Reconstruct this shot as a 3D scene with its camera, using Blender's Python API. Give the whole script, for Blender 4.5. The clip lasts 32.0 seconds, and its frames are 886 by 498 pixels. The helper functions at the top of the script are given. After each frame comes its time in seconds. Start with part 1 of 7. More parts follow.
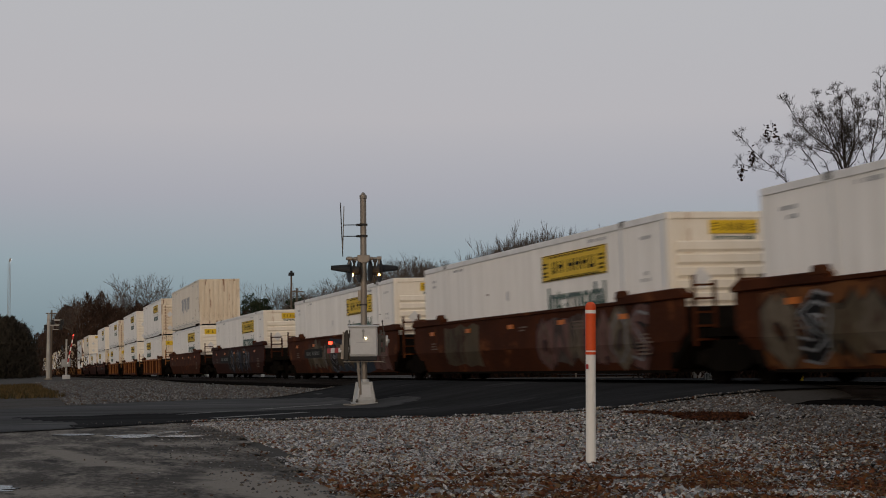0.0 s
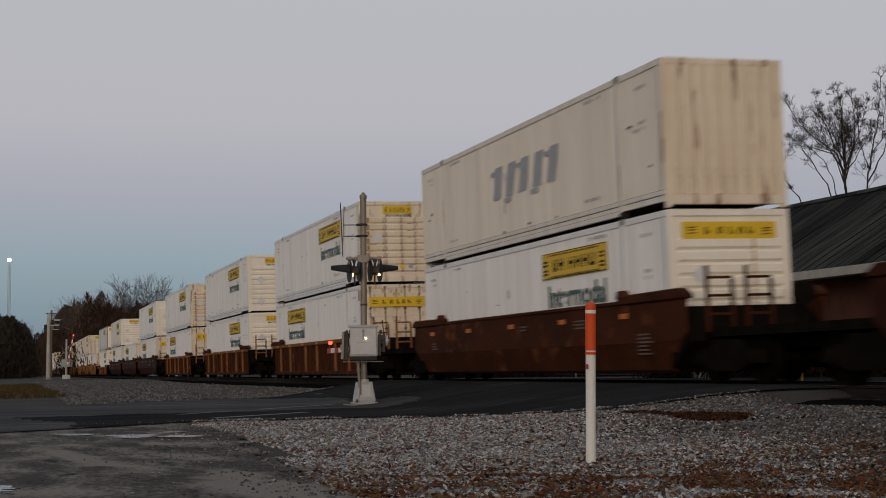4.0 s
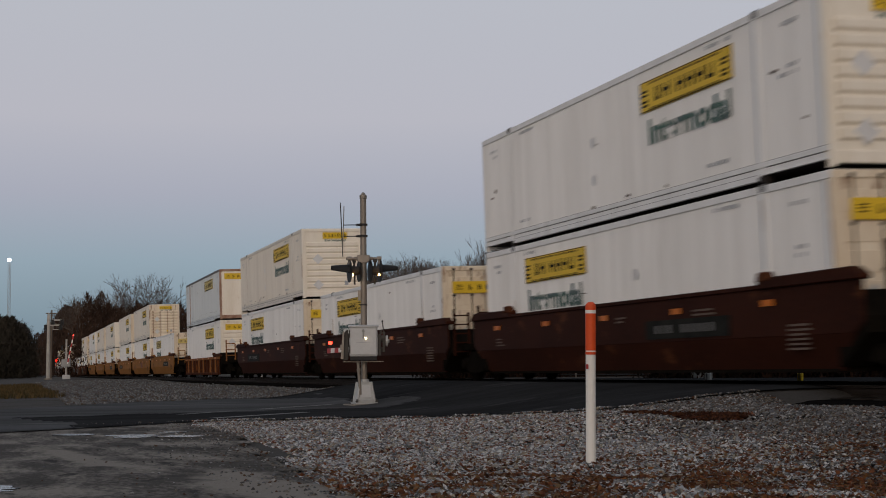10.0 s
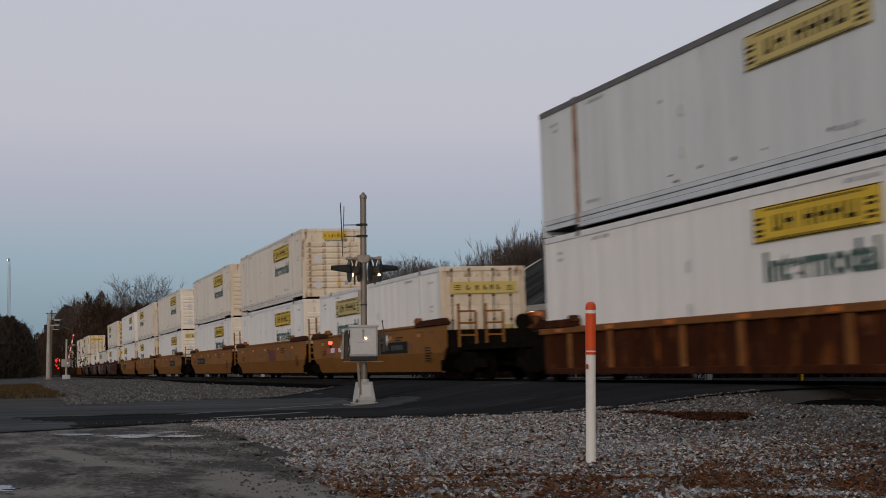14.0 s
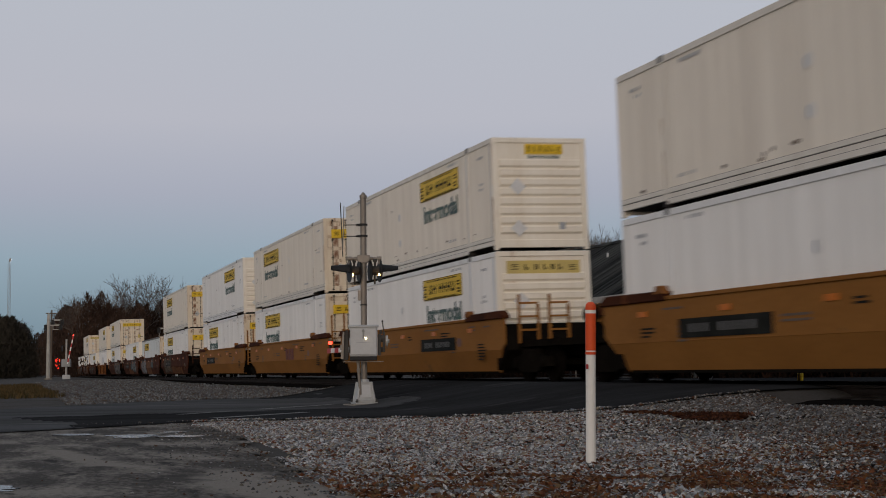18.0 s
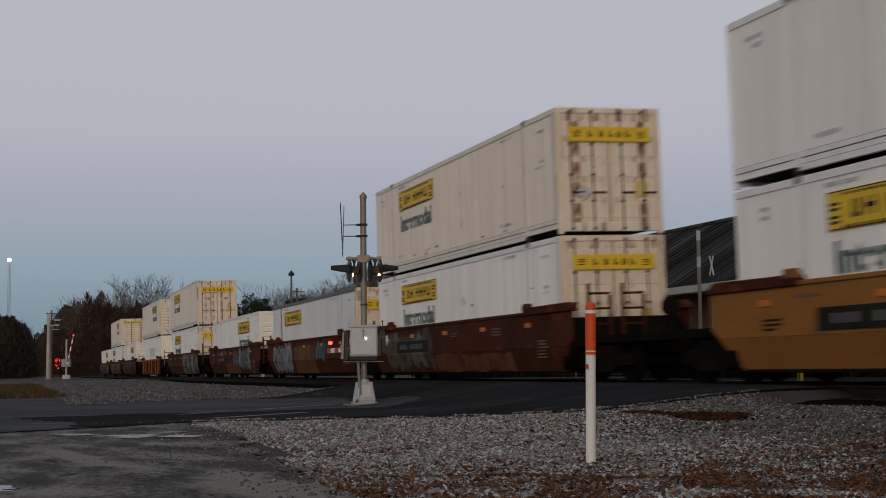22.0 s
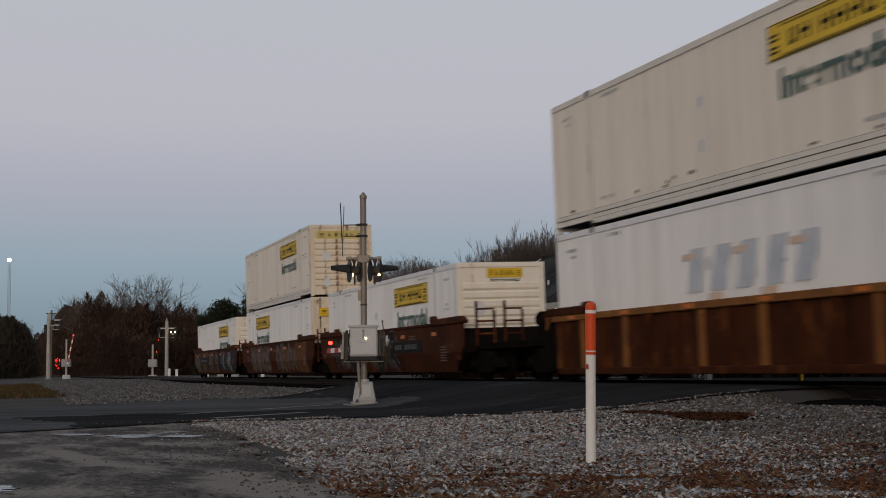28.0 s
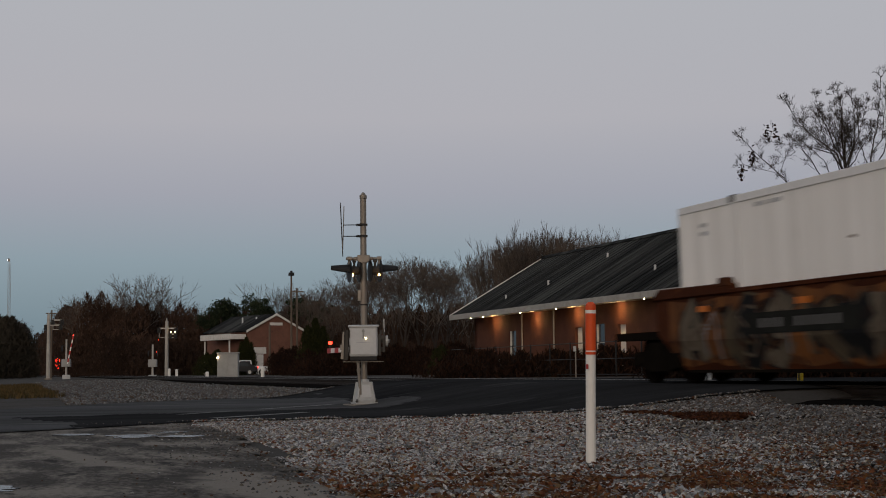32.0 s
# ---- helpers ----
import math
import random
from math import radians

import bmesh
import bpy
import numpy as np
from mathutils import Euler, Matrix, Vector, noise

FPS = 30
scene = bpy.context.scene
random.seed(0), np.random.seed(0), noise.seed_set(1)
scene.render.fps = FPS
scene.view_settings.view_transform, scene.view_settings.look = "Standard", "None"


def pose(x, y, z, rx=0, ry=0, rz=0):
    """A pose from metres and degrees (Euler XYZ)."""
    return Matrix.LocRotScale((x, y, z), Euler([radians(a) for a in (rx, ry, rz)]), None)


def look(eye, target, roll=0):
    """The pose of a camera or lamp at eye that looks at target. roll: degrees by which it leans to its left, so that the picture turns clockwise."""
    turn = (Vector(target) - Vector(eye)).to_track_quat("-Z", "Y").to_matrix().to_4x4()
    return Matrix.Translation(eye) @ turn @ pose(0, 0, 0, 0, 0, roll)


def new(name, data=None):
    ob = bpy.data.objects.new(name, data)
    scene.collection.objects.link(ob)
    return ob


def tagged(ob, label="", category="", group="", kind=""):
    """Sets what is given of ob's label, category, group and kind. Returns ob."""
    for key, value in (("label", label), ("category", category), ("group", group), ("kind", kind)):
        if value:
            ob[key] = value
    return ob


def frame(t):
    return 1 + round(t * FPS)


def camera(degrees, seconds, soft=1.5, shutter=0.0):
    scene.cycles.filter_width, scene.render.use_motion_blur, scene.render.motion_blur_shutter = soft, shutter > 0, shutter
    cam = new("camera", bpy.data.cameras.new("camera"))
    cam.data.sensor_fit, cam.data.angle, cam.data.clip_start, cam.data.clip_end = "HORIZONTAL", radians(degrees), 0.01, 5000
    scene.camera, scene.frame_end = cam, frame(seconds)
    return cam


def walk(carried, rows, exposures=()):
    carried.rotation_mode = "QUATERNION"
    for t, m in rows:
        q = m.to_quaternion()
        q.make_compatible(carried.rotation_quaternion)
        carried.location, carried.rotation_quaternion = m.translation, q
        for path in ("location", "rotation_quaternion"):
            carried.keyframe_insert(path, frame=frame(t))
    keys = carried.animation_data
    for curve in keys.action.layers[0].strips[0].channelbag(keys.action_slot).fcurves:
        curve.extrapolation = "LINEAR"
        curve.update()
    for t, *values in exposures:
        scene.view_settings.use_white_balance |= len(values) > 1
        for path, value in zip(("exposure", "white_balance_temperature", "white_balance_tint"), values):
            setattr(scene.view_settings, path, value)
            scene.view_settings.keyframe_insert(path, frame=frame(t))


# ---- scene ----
# camera: low on a tripod, facing down the line
YAW, PITCH, ROLL, EYE = 0.30223, 0.08288, -0.573, (0.0, 0.0, 0.82)
cam = camera(33.67, 32.0, soft=0.95, shutter=0.5)
AIM = (-math.cos(YAW) * math.cos(PITCH), math.sin(YAW) * math.cos(PITCH), 0.82 + math.sin(PITCH))
walk(cam, [(0, look(EYE, AIM, ROLL)), (32, look(EYE, AIM, ROLL))],
     [(0, 0.0, 6900, 9), (3, 0.02, 6850, 9), (5.5, 0.04, 6520, 10), (9, 0.06, 6500, 10), (12.5, 0.09, 6500, 10), (14.5, 0.18, 6460, 10), (18, 0.06, 6400, 9), (20, 0.17, 6450, 10), (22, 0.02, 6500, 10),
      (25, -0.03, 6480, 10), (28, 0.07, 6560, 10), (30, 0.07, 6680, 10), (31, 0.12, 6720, 10), (32, -0.10, 6700, 9)])

# ---- world and light: clear dusk, the sun just down behind the camera ----
SUN_EL, SUN_AZ = radians(4), radians(-30)      # azimuth from +X towards +Y
world = bpy.data.worlds.new("dusk")
scene.world = world
world.use_nodes = True
wn, wl = world.node_tree.nodes, world.node_tree.links
wn.clear()
w_out, w_bg = wn.new("ShaderNodeOutputWorld"), wn.new("ShaderNodeBackground")
w_sky = wn.new("ShaderNodeTexSky")
w_sky.sky_type, w_sky.sun_disc = "NISHITA", False
w_sky.sun_elevation, w_sky.sun_rotation = SUN_EL, radians(90) - SUN_AZ
w_geo, w_sep, w_ramp = wn.new("ShaderNodeTexCoord"), wn.new("ShaderNodeSeparateXYZ"), wn.new("ShaderNodeValToRGB")
w_mix = wn.new("ShaderNodeMix")
w_mix.data_type, w_mix.inputs[0].default_value = "RGBA", 0.9
w_scl = wn.new("ShaderNodeVectorMath")
w_scl.operation, w_scl.inputs[3].default_value = "SCALE", 0.10
wl.new(w_geo.outputs["Generated"], w_sep.inputs[0])
wl.new(w_sep.outputs[2], w_ramp.inputs[0])
RAMP = [(0.0, (0.15, 0.225, 0.28)), (0.035, (0.195, 0.288, 0.365)), (0.075, (0.272, 0.36, 0.447)), (0.12, (0.385, 0.40, 0.49)),
        (0.17, (0.480, 0.475, 0.54)), (0.25, (0.490, 0.50, 0.558)), (0.6, (0.36, 0.38, 0.43)), (1.0, (0.28, 0.32, 0.39))]
els = w_ramp.color_ramp.elements
while len(els) < len(RAMP):
    els.new(0.5)
for el, (p, c) in zip(els, RAMP):
    el.position, el.color = p, (*c, 1)
wl.new(w_sky.outputs[0], w_scl.inputs[0])
wl.new(w_scl.outputs[0], w_mix.inputs[6])
wl.new(w_ramp.outputs[0], w_mix.inputs[7])
wl.new(w_mix.outputs[2], w_bg.inputs[0])
wl.new(w_bg.outputs[0], w_out.inputs[0])
w_bg.inputs[1].default_value = 1.0
sun = new("sun", bpy.data.lights.new("sun", "SUN"))
sun.data.energy, sun.data.angle, sun.data.color = 1.15, radians(35), (1.0, 0.82, 0.66)
sun_dir = Vector((math.cos(SUN_AZ) * math.cos(radians(10)), math.sin(SUN_AZ) * math.cos(radians(10)), math.sin(radians(10))))
sun.matrix_world = look(sun_dir * 50, (0, 0, 0))


# ---- materials ----
def mat(name, a, b=None, scale=3.0, rough=0.7, metal=0.0, bump=0.0, fine=40.0, c=None, c_at=0.62, stretch=(1, 1, 1), rnd=0.0, glow=0.0, spec=0.18, lo=0.48, hi=0.98, loc=None):
    """Two colours mixed by a broad and a fine noise, a third one as stains, bump by the fine noise."""
    m = bpy.data.materials.new(name)
    m.use_nodes = True
    n, l = m.node_tree.nodes, m.node_tree.links
    bs = n["Principled BSDF"]
    bs.inputs["Roughness"].default_value, bs.inputs["Metallic"].default_value = rough, metal
    bs.inputs["Specular IOR Level"].default_value = spec
    if glow:
        bs.inputs["Base Color"].default_value = (*a, 1)
        bs.inputs["Emission Color"].default_value, bs.inputs["Emission Strength"].default_value = (*a, 1), glow
        return m
    b = b or tuple(x * 0.8 for x in a)
    tc, mp, info = n.new("ShaderNodeTexCoord"), n.new("ShaderNodeMapping"), n.new("ShaderNodeObjectInfo")
    mp.inputs["Scale"].default_value = stretch
    l.new(tc.outputs["Object"], mp.inputs[0])
    off = n.new("ShaderNodeVectorMath")
    off.operation = "SCALE"
    off.inputs[0].default_value = (37, 11, 23)
    l.new(info.outputs["Random"], off.inputs[3])
    if loc is None:
        l.new(off.outputs[0], mp.inputs["Location"])
    else:
        mp.inputs["Location"].default_value = loc
    n1, n2 = n.new("ShaderNodeTexNoise"), n.new("ShaderNodeTexNoise")
    n1.inputs["Scale"].default_value, n1.inputs["Detail"].default_value = scale, 5
    n2.inputs["Scale"].default_value, n2.inputs["Detail"].default_value = fine, 4
    l.new(mp.outputs[0], n1.inputs[0])
    l.new(mp.outputs[0], n2.inputs[0])
    add = n.new("ShaderNodeMath")
    add.operation, add.inputs[1].default_value = "MULTIPLY_ADD", 0.45
    l.new(n2.outputs[0], add.inputs[0])
    l.new(n1.outputs[0], add.inputs[2])
    mr = n.new("ShaderNodeMapRange")
    mr.inputs[1].default_value, mr.inputs[2].default_value = lo, hi
    l.new(add.outputs[0], mr.inputs[0])
    mx = n.new("ShaderNodeMix")
    mx.data_type = "RGBA"
    mx.inputs[6].default_value, mx.inputs[7].default_value = (*a, 1), (*b, 1)
    l.new(mr.outputs[0], mx.inputs[0])
    col = mx.outputs[2]
    if c:
        n3, r3, m3 = n.new("ShaderNodeTexNoise"), n.new("ShaderNodeMapRange"), n.new("ShaderNodeMix")
        n3.inputs["Scale"].default_value, n3.inputs["Detail"].default_value, n3.inputs["Roughness"].default_value = scale * 1.7, 7, 0.65
        l.new(mp.outputs[0], n3.inputs[0])
        r3.inputs[1].default_value, r3.inputs[2].default_value = c_at, c_at + 0.10
        l.new(n3.outputs[0], r3.inputs[0])
        m3.data_type = "RGBA"
        m3.inputs[7].default_value = (*c, 1)
        l.new(r3.outputs[0], m3.inputs[0])
        l.new(col, m3.inputs[6])
        col = m3.outputs[2]
    if rnd:
        hv, rr = n.new("ShaderNodeHueSaturation"), n.new("ShaderNodeMapRange")
        rr.inputs[3].default_value, rr.inputs[4].default_value = 1 - rnd, 1 + rnd
        l.new(info.outputs["Random"], rr.inputs[0])
        l.new(rr.outputs[0], hv.inputs["Value"])
        l.new(col, hv.inputs["Color"])
        col = hv.outputs[0]
    l.new(col, bs.inputs["Base Color"])
    if bump:
        bp = n.new("ShaderNodeBump")
        bp.inputs["Strength"].default_value, bp.inputs["Distance"].default_value = bump, 0.02
        l.new(n2.outputs[0], bp.inputs["Height"])
        l.new(bp.outputs[0], bs.inputs["Normal"])
    return m


def island_mat(name, cols, rough=0.85, bump=0.4):
    """Stones or leaves in one mesh: each island takes its own colour from a ramp."""
    m = mat(name, cols[0], cols[0], 30, rough, bump=bump, fine=60, spec=0.08)
    n, l = m.node_tree.nodes, m.node_tree.links
    g, r, hv = n.new("ShaderNodeNewGeometry"), n.new("ShaderNodeValToRGB"), n.new("ShaderNodeMix")
    r.color_ramp.interpolation = "CONSTANT"
    e = r.color_ramp.elements
    while len(e) < len(cols):
        e.new(0.5)
    for i, c in enumerate(cols):
        e[i].position, e[i].color = i / len(cols), (*c, 1)
    l.new(g.outputs["Random Per Island"], r.inputs[0])
    hv.data_type, hv.blend_type, hv.inputs[0].default_value = "RGBA", "MULTIPLY", 0.45
    nz = next(x for x in n if x.type == "TEX_NOISE")
    l.new(r.outputs[0], hv.inputs[6])
    l.new(nz.outputs[0], hv.inputs[7])
    l.new(hv.outputs[2], n["Principled BSDF"].inputs["Base Color"])
    return m


def woods_mat(name, dark, brown, patch_size=0.05):
    """Far scrub: broad drifts from one tone to the other, every slip a little its own."""
    m = island_mat(name, [tuple(x * k for x in brown) for k in (0.8, 1.0, 1.2)], 0.95, 0.0)
    n, l = m.node_tree.nodes, m.node_tree.links
    tc, nz, mr, mx = n.new("ShaderNodeTexCoord"), n.new("ShaderNodeTexNoise"), n.new("ShaderNodeMapRange"), n.new("ShaderNodeMix")
    nz.inputs["Scale"].default_value, nz.inputs["Detail"].default_value = patch_size, 3
    mr.inputs[1].default_value, mr.inputs[2].default_value = 0.42, 0.62
    mx.data_type = "RGBA"
    mx.inputs[6].default_value = (*dark, 1)
    bs = n["Principled BSDF"]
    l.new(tc.outputs["Object"], nz.inputs[0])
    l.new(nz.outputs[0], mr.inputs[0])
    l.new(mr.outputs[0], mx.inputs[0])
    l.new(bs.inputs["Base Color"].links[0].from_socket, mx.inputs[7])
    l.new(mx.outputs[2], bs.inputs["Base Color"])
    return m


# white and cream: upright tone streaks stand in for shading of the pressings
M_WHITE = mat("container_white", (0.78, 0.77, 0.755), (0.64, 0.63, 0.61), 0.8, 0.5, fine=9, c=(0.46, 0.42, 0.38), c_at=0.64, stretch=(3.4, 1, 0.16))
M_CREAM = mat("container_cream", (0.73, 0.68, 0.60), (0.60, 0.55, 0.48), 0.8, 0.5, fine=9, c=(0.42, 0.34, 0.27), c_at=0.64, stretch=(3.4, 1, 0.16))
M_GREY = mat("container_grey", (0.62, 0.65, 0.66), (0.50, 0.53, 0.54), 0.8, 0.45, fine=9, c=(0.34, 0.34, 0.33), c_at=0.60, stretch=(2.4, 1, 0.16))
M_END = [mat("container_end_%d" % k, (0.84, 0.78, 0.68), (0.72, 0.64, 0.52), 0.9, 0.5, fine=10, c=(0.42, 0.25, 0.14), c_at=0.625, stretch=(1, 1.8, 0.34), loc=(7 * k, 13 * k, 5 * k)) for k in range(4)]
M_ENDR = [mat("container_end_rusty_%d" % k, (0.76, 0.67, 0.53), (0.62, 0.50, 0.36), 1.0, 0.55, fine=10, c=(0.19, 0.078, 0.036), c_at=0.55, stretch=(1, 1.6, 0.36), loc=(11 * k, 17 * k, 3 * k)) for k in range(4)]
M_RUSTY = mat("rusted_edge", (0.22, 0.10, 0.06), (0.42, 0.30, 0.22), 2.5, 0.8, fine=20, c=(0.08, 0.03, 0.02), c_at=0.6)
M_ROOF = mat("container_roof", (0.46, 0.46, 0.45), (0.36, 0.36, 0.36), 1.2, 0.5, fine=10)
M_GAP = mat("dark_steel", (0.022, 0.020, 0.019), (0.035, 0.028, 0.024), 2.0, 0.75, metal=0.2)
# dark grey for fittings, and for groove shade painted on the bottom rails
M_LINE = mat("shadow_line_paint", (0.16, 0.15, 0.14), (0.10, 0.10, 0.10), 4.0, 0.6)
M_YEL = mat("sign_yellow", (0.72, 0.48, 0.03), (0.60, 0.39, 0.03), 1.5, 0.5, fine=12, c=(0.42, 0.30, 0.06), c_at=0.68)
M_OLD = mat("sign_faded", (0.60, 0.46, 0.14), (0.50, 0.39, 0.15), 1.5, 0.5, fine=12)
M_BLK = mat("sign_black", (0.010, 0.010, 0.009), (0.022, 0.022, 0.019), 3, 0.6, spec=0.02)
M_WORN = mat("worn_stencil", (0.15, 0.115, 0.095), (0.10, 0.07, 0.055), 5, 0.7, spec=0.03)
M_FADE = mat("faded_decal", (0.64, 0.63, 0.62), (0.56, 0.55, 0.54), 4, 0.6)
M_GRN = mat("letter_green", (0.05, 0.12, 0.09), (0.08, 0.10, 0.10), 2, 0.5, c=(0.16, 0.19, 0.18), c_at=0.6)
M_EMB = mat("emblem_faded", (0.12, 0.065, 0.06), (0.16, 0.08, 0.05), 6, 0.6)
M_STEN = mat("stencil_grey", (0.30, 0.31, 0.33), (0.36, 0.37, 0.38), 5, 0.6)
M_BARS = mat("worn_bars", (0.14, 0.135, 0.13), (0.09, 0.085, 0.08), 6, 0.6)
M_BLUEF = mat("logo_blue_faded", (0.42, 0.45, 0.50), (0.58, 0.59, 0.60), 3, 0.55)
M_ORGF = mat("logo_orange_faded", (0.58, 0.38, 0.24), (0.64, 0.54, 0.46), 3, 0.55)
M_TAN = mat("car_tan", (0.265, 0.118, 0.031), (0.195, 0.083, 0.021), 0.6, 0.6, fine=12, c=(0.11, 0.065, 0.035), c_at=0.64, stretch=(0.6, 1, 1.2), spec=0.03)
M_MAR = mat("car_maroon", (0.040, 0.012, 0.0065), (0.020, 0.0065, 0.004), 0.6, 0.6, fine=12, c=(0.10, 0.036, 0.015), c_at=0.60, stretch=(0.6, 1, 1.2), spec=0.03)
M_RST = mat("car_rust", (0.068, 0.021, 0.008), (0.024, 0.008, 0.004), 1.4, 0.8, fine=16, c=(0.15, 0.048, 0.013), c_at=0.565, bump=0.2, stretch=(1, 1, 0.5), spec=0.03)
M_BRN = mat("car_brown", (0.070, 0.021, 0.0085), (0.028, 0.0095, 0.005), 0.9, 0.7, fine=14, c=(0.14, 0.048, 0.017), c_at=0.575, stretch=(0.7, 1, 0.8), spec=0.03)
M_CHORD = mat("chord_orange_rust", (0.24, 0.10, 0.03), (0.14, 0.06, 0.025), 1.5, 0.75, fine=20, c=(0.36, 0.17, 0.05), c_at=0.6, spec=0.03)
M_GUIDE = mat("guide_rust", (0.085, 0.030, 0.014), (0.045, 0.017, 0.009), 2.0, 0.8, fine=20, c=(0.15, 0.060, 0.022), c_at=0.6, spec=0.03)
M_REF = mat("reflector_amber", (0.56, 0.145, 0.006), (0.42, 0.11, 0.005), 4, 0.35)
# near-black steel: shade under and between the cars is put into these colours
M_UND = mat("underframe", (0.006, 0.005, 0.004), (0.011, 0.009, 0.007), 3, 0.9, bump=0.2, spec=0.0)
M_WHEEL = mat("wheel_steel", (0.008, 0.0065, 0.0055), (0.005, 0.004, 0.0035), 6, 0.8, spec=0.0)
M_PLATE = mat("plate_white", (0.50, 0.50, 0.48), (0.42, 0.42, 0.41), 5, 0.55)
GRAF = [mat("paint_" + n, c, tuple(0.35 * x + 0.010 for x in c), 1.3, 0.65, fine=9, c=(0.038, 0.015, 0.009), c_at=0.545, spec=0.04, stretch=(1.6, 1, 0.7)) for n, c in (
    ("silver", (0.25, 0.26, 0.27)), ("pale", (0.155, 0.125, 0.090)), ("teal", (0.085, 0.13, 0.135)), ("pink", (0.16, 0.085, 0.075)),
    ("black", (0.009, 0.009, 0.010)), ("olive", (0.095, 0.072, 0.045)), ("orange", (0.160, 0.062, 0.020)), ("blue", (0.032, 0.045, 0.066)))]
MIST = [mat("spray_mist_" + n, c, (0.035, 0.014, 0.008), 1.1, 0.7, fine=8, c=(0.022, 0.010, 0.007), c_at=0.53, spec=0.03, stretch=(1.2, 1, 0.6)) for n, c in (
    ("buff", (0.125, 0.080, 0.052)), ("grey", (0.10, 0.092, 0.088)), ("rose", (0.115, 0.058, 0.048)))]
M_GALV = mat("galvanised_steel", (0.27, 0.24, 0.205), (0.19, 0.165, 0.14), 2.5, 0.5, metal=0.35, fine=30, c=(0.20, 0.12, 0.07), c_at=0.66, stretch=(1, 1, 0.3))
M_ALU = mat("cast_aluminium", (0.46, 0.46, 0.45), (0.36, 0.36, 0.35), 4, 0.5, metal=0.3, fine=30)
M_BOXW = mat("cabinet_grey", (0.50, 0.50, 0.50), (0.42, 0.42, 0.42), 2, 0.5, fine=20, c=(0.30, 0.29, 0.27), c_at=0.68)
M_LAMPB = mat("lamp_black", (0.014, 0.014, 0.015), (0.022, 0.022, 0.022), 5, 0.55)
M_POSTW = mat("plastic_white", (0.74, 0.72, 0.68), (0.64, 0.62, 0.58), 2, 0.45, fine=30, c=(0.48, 0.44, 0.38), c_at=0.68, stretch=(1, 1, 0.5))
M_POSTR = mat("plastic_red", (0.62, 0.085, 0.02), (0.50, 0.06, 0.02), 2, 0.45, fine=30)
M_LOGO = mat("logo_dark_red", (0.13, 0.032, 0.022), (0.10, 0.028, 0.018), 3, 0.6)
M_REDS = mat("stripe_red", (0.42, 0.04, 0.03), (0.34, 0.03, 0.03), 3, 0.5)
M_GROUND = mat("earth_gravel", (0.070, 0.066, 0.062), (0.040, 0.036, 0.032), 0.35, 0.95, bump=0.8, fine=14, c=(0.035, 0.026, 0.019), c_at=0.57, spec=0.1)
# near-black ballast: the shade under the train is put into its colour
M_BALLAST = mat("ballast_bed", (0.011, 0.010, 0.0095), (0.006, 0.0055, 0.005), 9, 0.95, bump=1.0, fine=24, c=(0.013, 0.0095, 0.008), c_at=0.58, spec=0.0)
M_ROAD = mat("old_asphalt", (0.066, 0.067, 0.069), (0.030, 0.030, 0.030), 0.6, 0.75, bump=0.4, fine=9, c=(0.088, 0.088, 0.086), c_at=0.57, spec=0.02, stretch=(0.9, 0.12, 1), lo=0.55, hi=0.85)
# darker asphalt: the train's shade and reflection are put into the colour
M_APRON = mat("darkened_asphalt", (0.036, 0.0365, 0.0375), (0.017, 0.017, 0.0175), 0.6, 0.8, bump=0.5, fine=12, c=(0.055, 0.055, 0.055), c_at=0.59, spec=0.0, stretch=(0.8, 0.3, 1))
M_LOT = mat("worn_asphalt_dirt", (0.190, 0.170, 0.147), (0.046, 0.041, 0.036), 1.2, 0.9, bump=1.0, fine=14, lo=0.58, hi=0.80, c=(0.020, 0.018, 0.016), c_at=0.545, stretch=(0.6, 1.5, 1), spec=0.12)
M_PUD = mat("standing_water", (0.02, 0.022, 0.025), (0.03, 0.03, 0.03), 2, 0.2, bump=0.10, fine=9, spec=0.4)
M_LINEW = mat("worn_road_paint", (0.20, 0.20, 0.19), (0.06, 0.06, 0.06), 6, 0.7, fine=25, c=(0.05, 0.05, 0.05), c_at=0.52)
M_CONC = mat("concrete", (0.22, 0.20, 0.17), (0.14, 0.12, 0.10), 2, 0.9, bump=0.3)
# rail and sleeper colours are lowered to hold the shade under the train
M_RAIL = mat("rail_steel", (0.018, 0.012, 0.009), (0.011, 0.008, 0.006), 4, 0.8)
M_RAILT = mat("rail_head", (0.20, 0.19, 0.18), (0.12, 0.11, 0.10), 4, 0.45, metal=0.8)
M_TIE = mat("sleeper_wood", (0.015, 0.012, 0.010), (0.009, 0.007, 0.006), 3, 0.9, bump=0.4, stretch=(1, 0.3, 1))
M_STONE = island_mat("crushed_stone", [(0.408, 0.414, 0.420), (0.204, 0.210, 0.222), (0.552, 0.540, 0.528), (0.102, 0.102, 0.108), (0.288, 0.246, 0.198), (0.204, 0.090, 0.054),
                                       (0.360, 0.318, 0.240), (0.264, 0.282, 0.312), (0.624, 0.624, 0.624), (0.144, 0.058, 0.034), (0.300, 0.294, 0.288), (0.120, 0.126, 0.120)])
# darker copy of the stone: train shade and lens falloff put into the colour
M_DARKST = island_mat("darkened_stone", [(0.17, 0.17, 0.17), (0.10, 0.10, 0.105), (0.23, 0.22, 0.21), (0.06, 0.057, 0.057), (0.13, 0.115, 0.095), (0.10, 0.06, 0.04),
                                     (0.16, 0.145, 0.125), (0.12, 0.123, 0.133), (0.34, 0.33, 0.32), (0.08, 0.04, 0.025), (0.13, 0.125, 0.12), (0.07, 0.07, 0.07)])
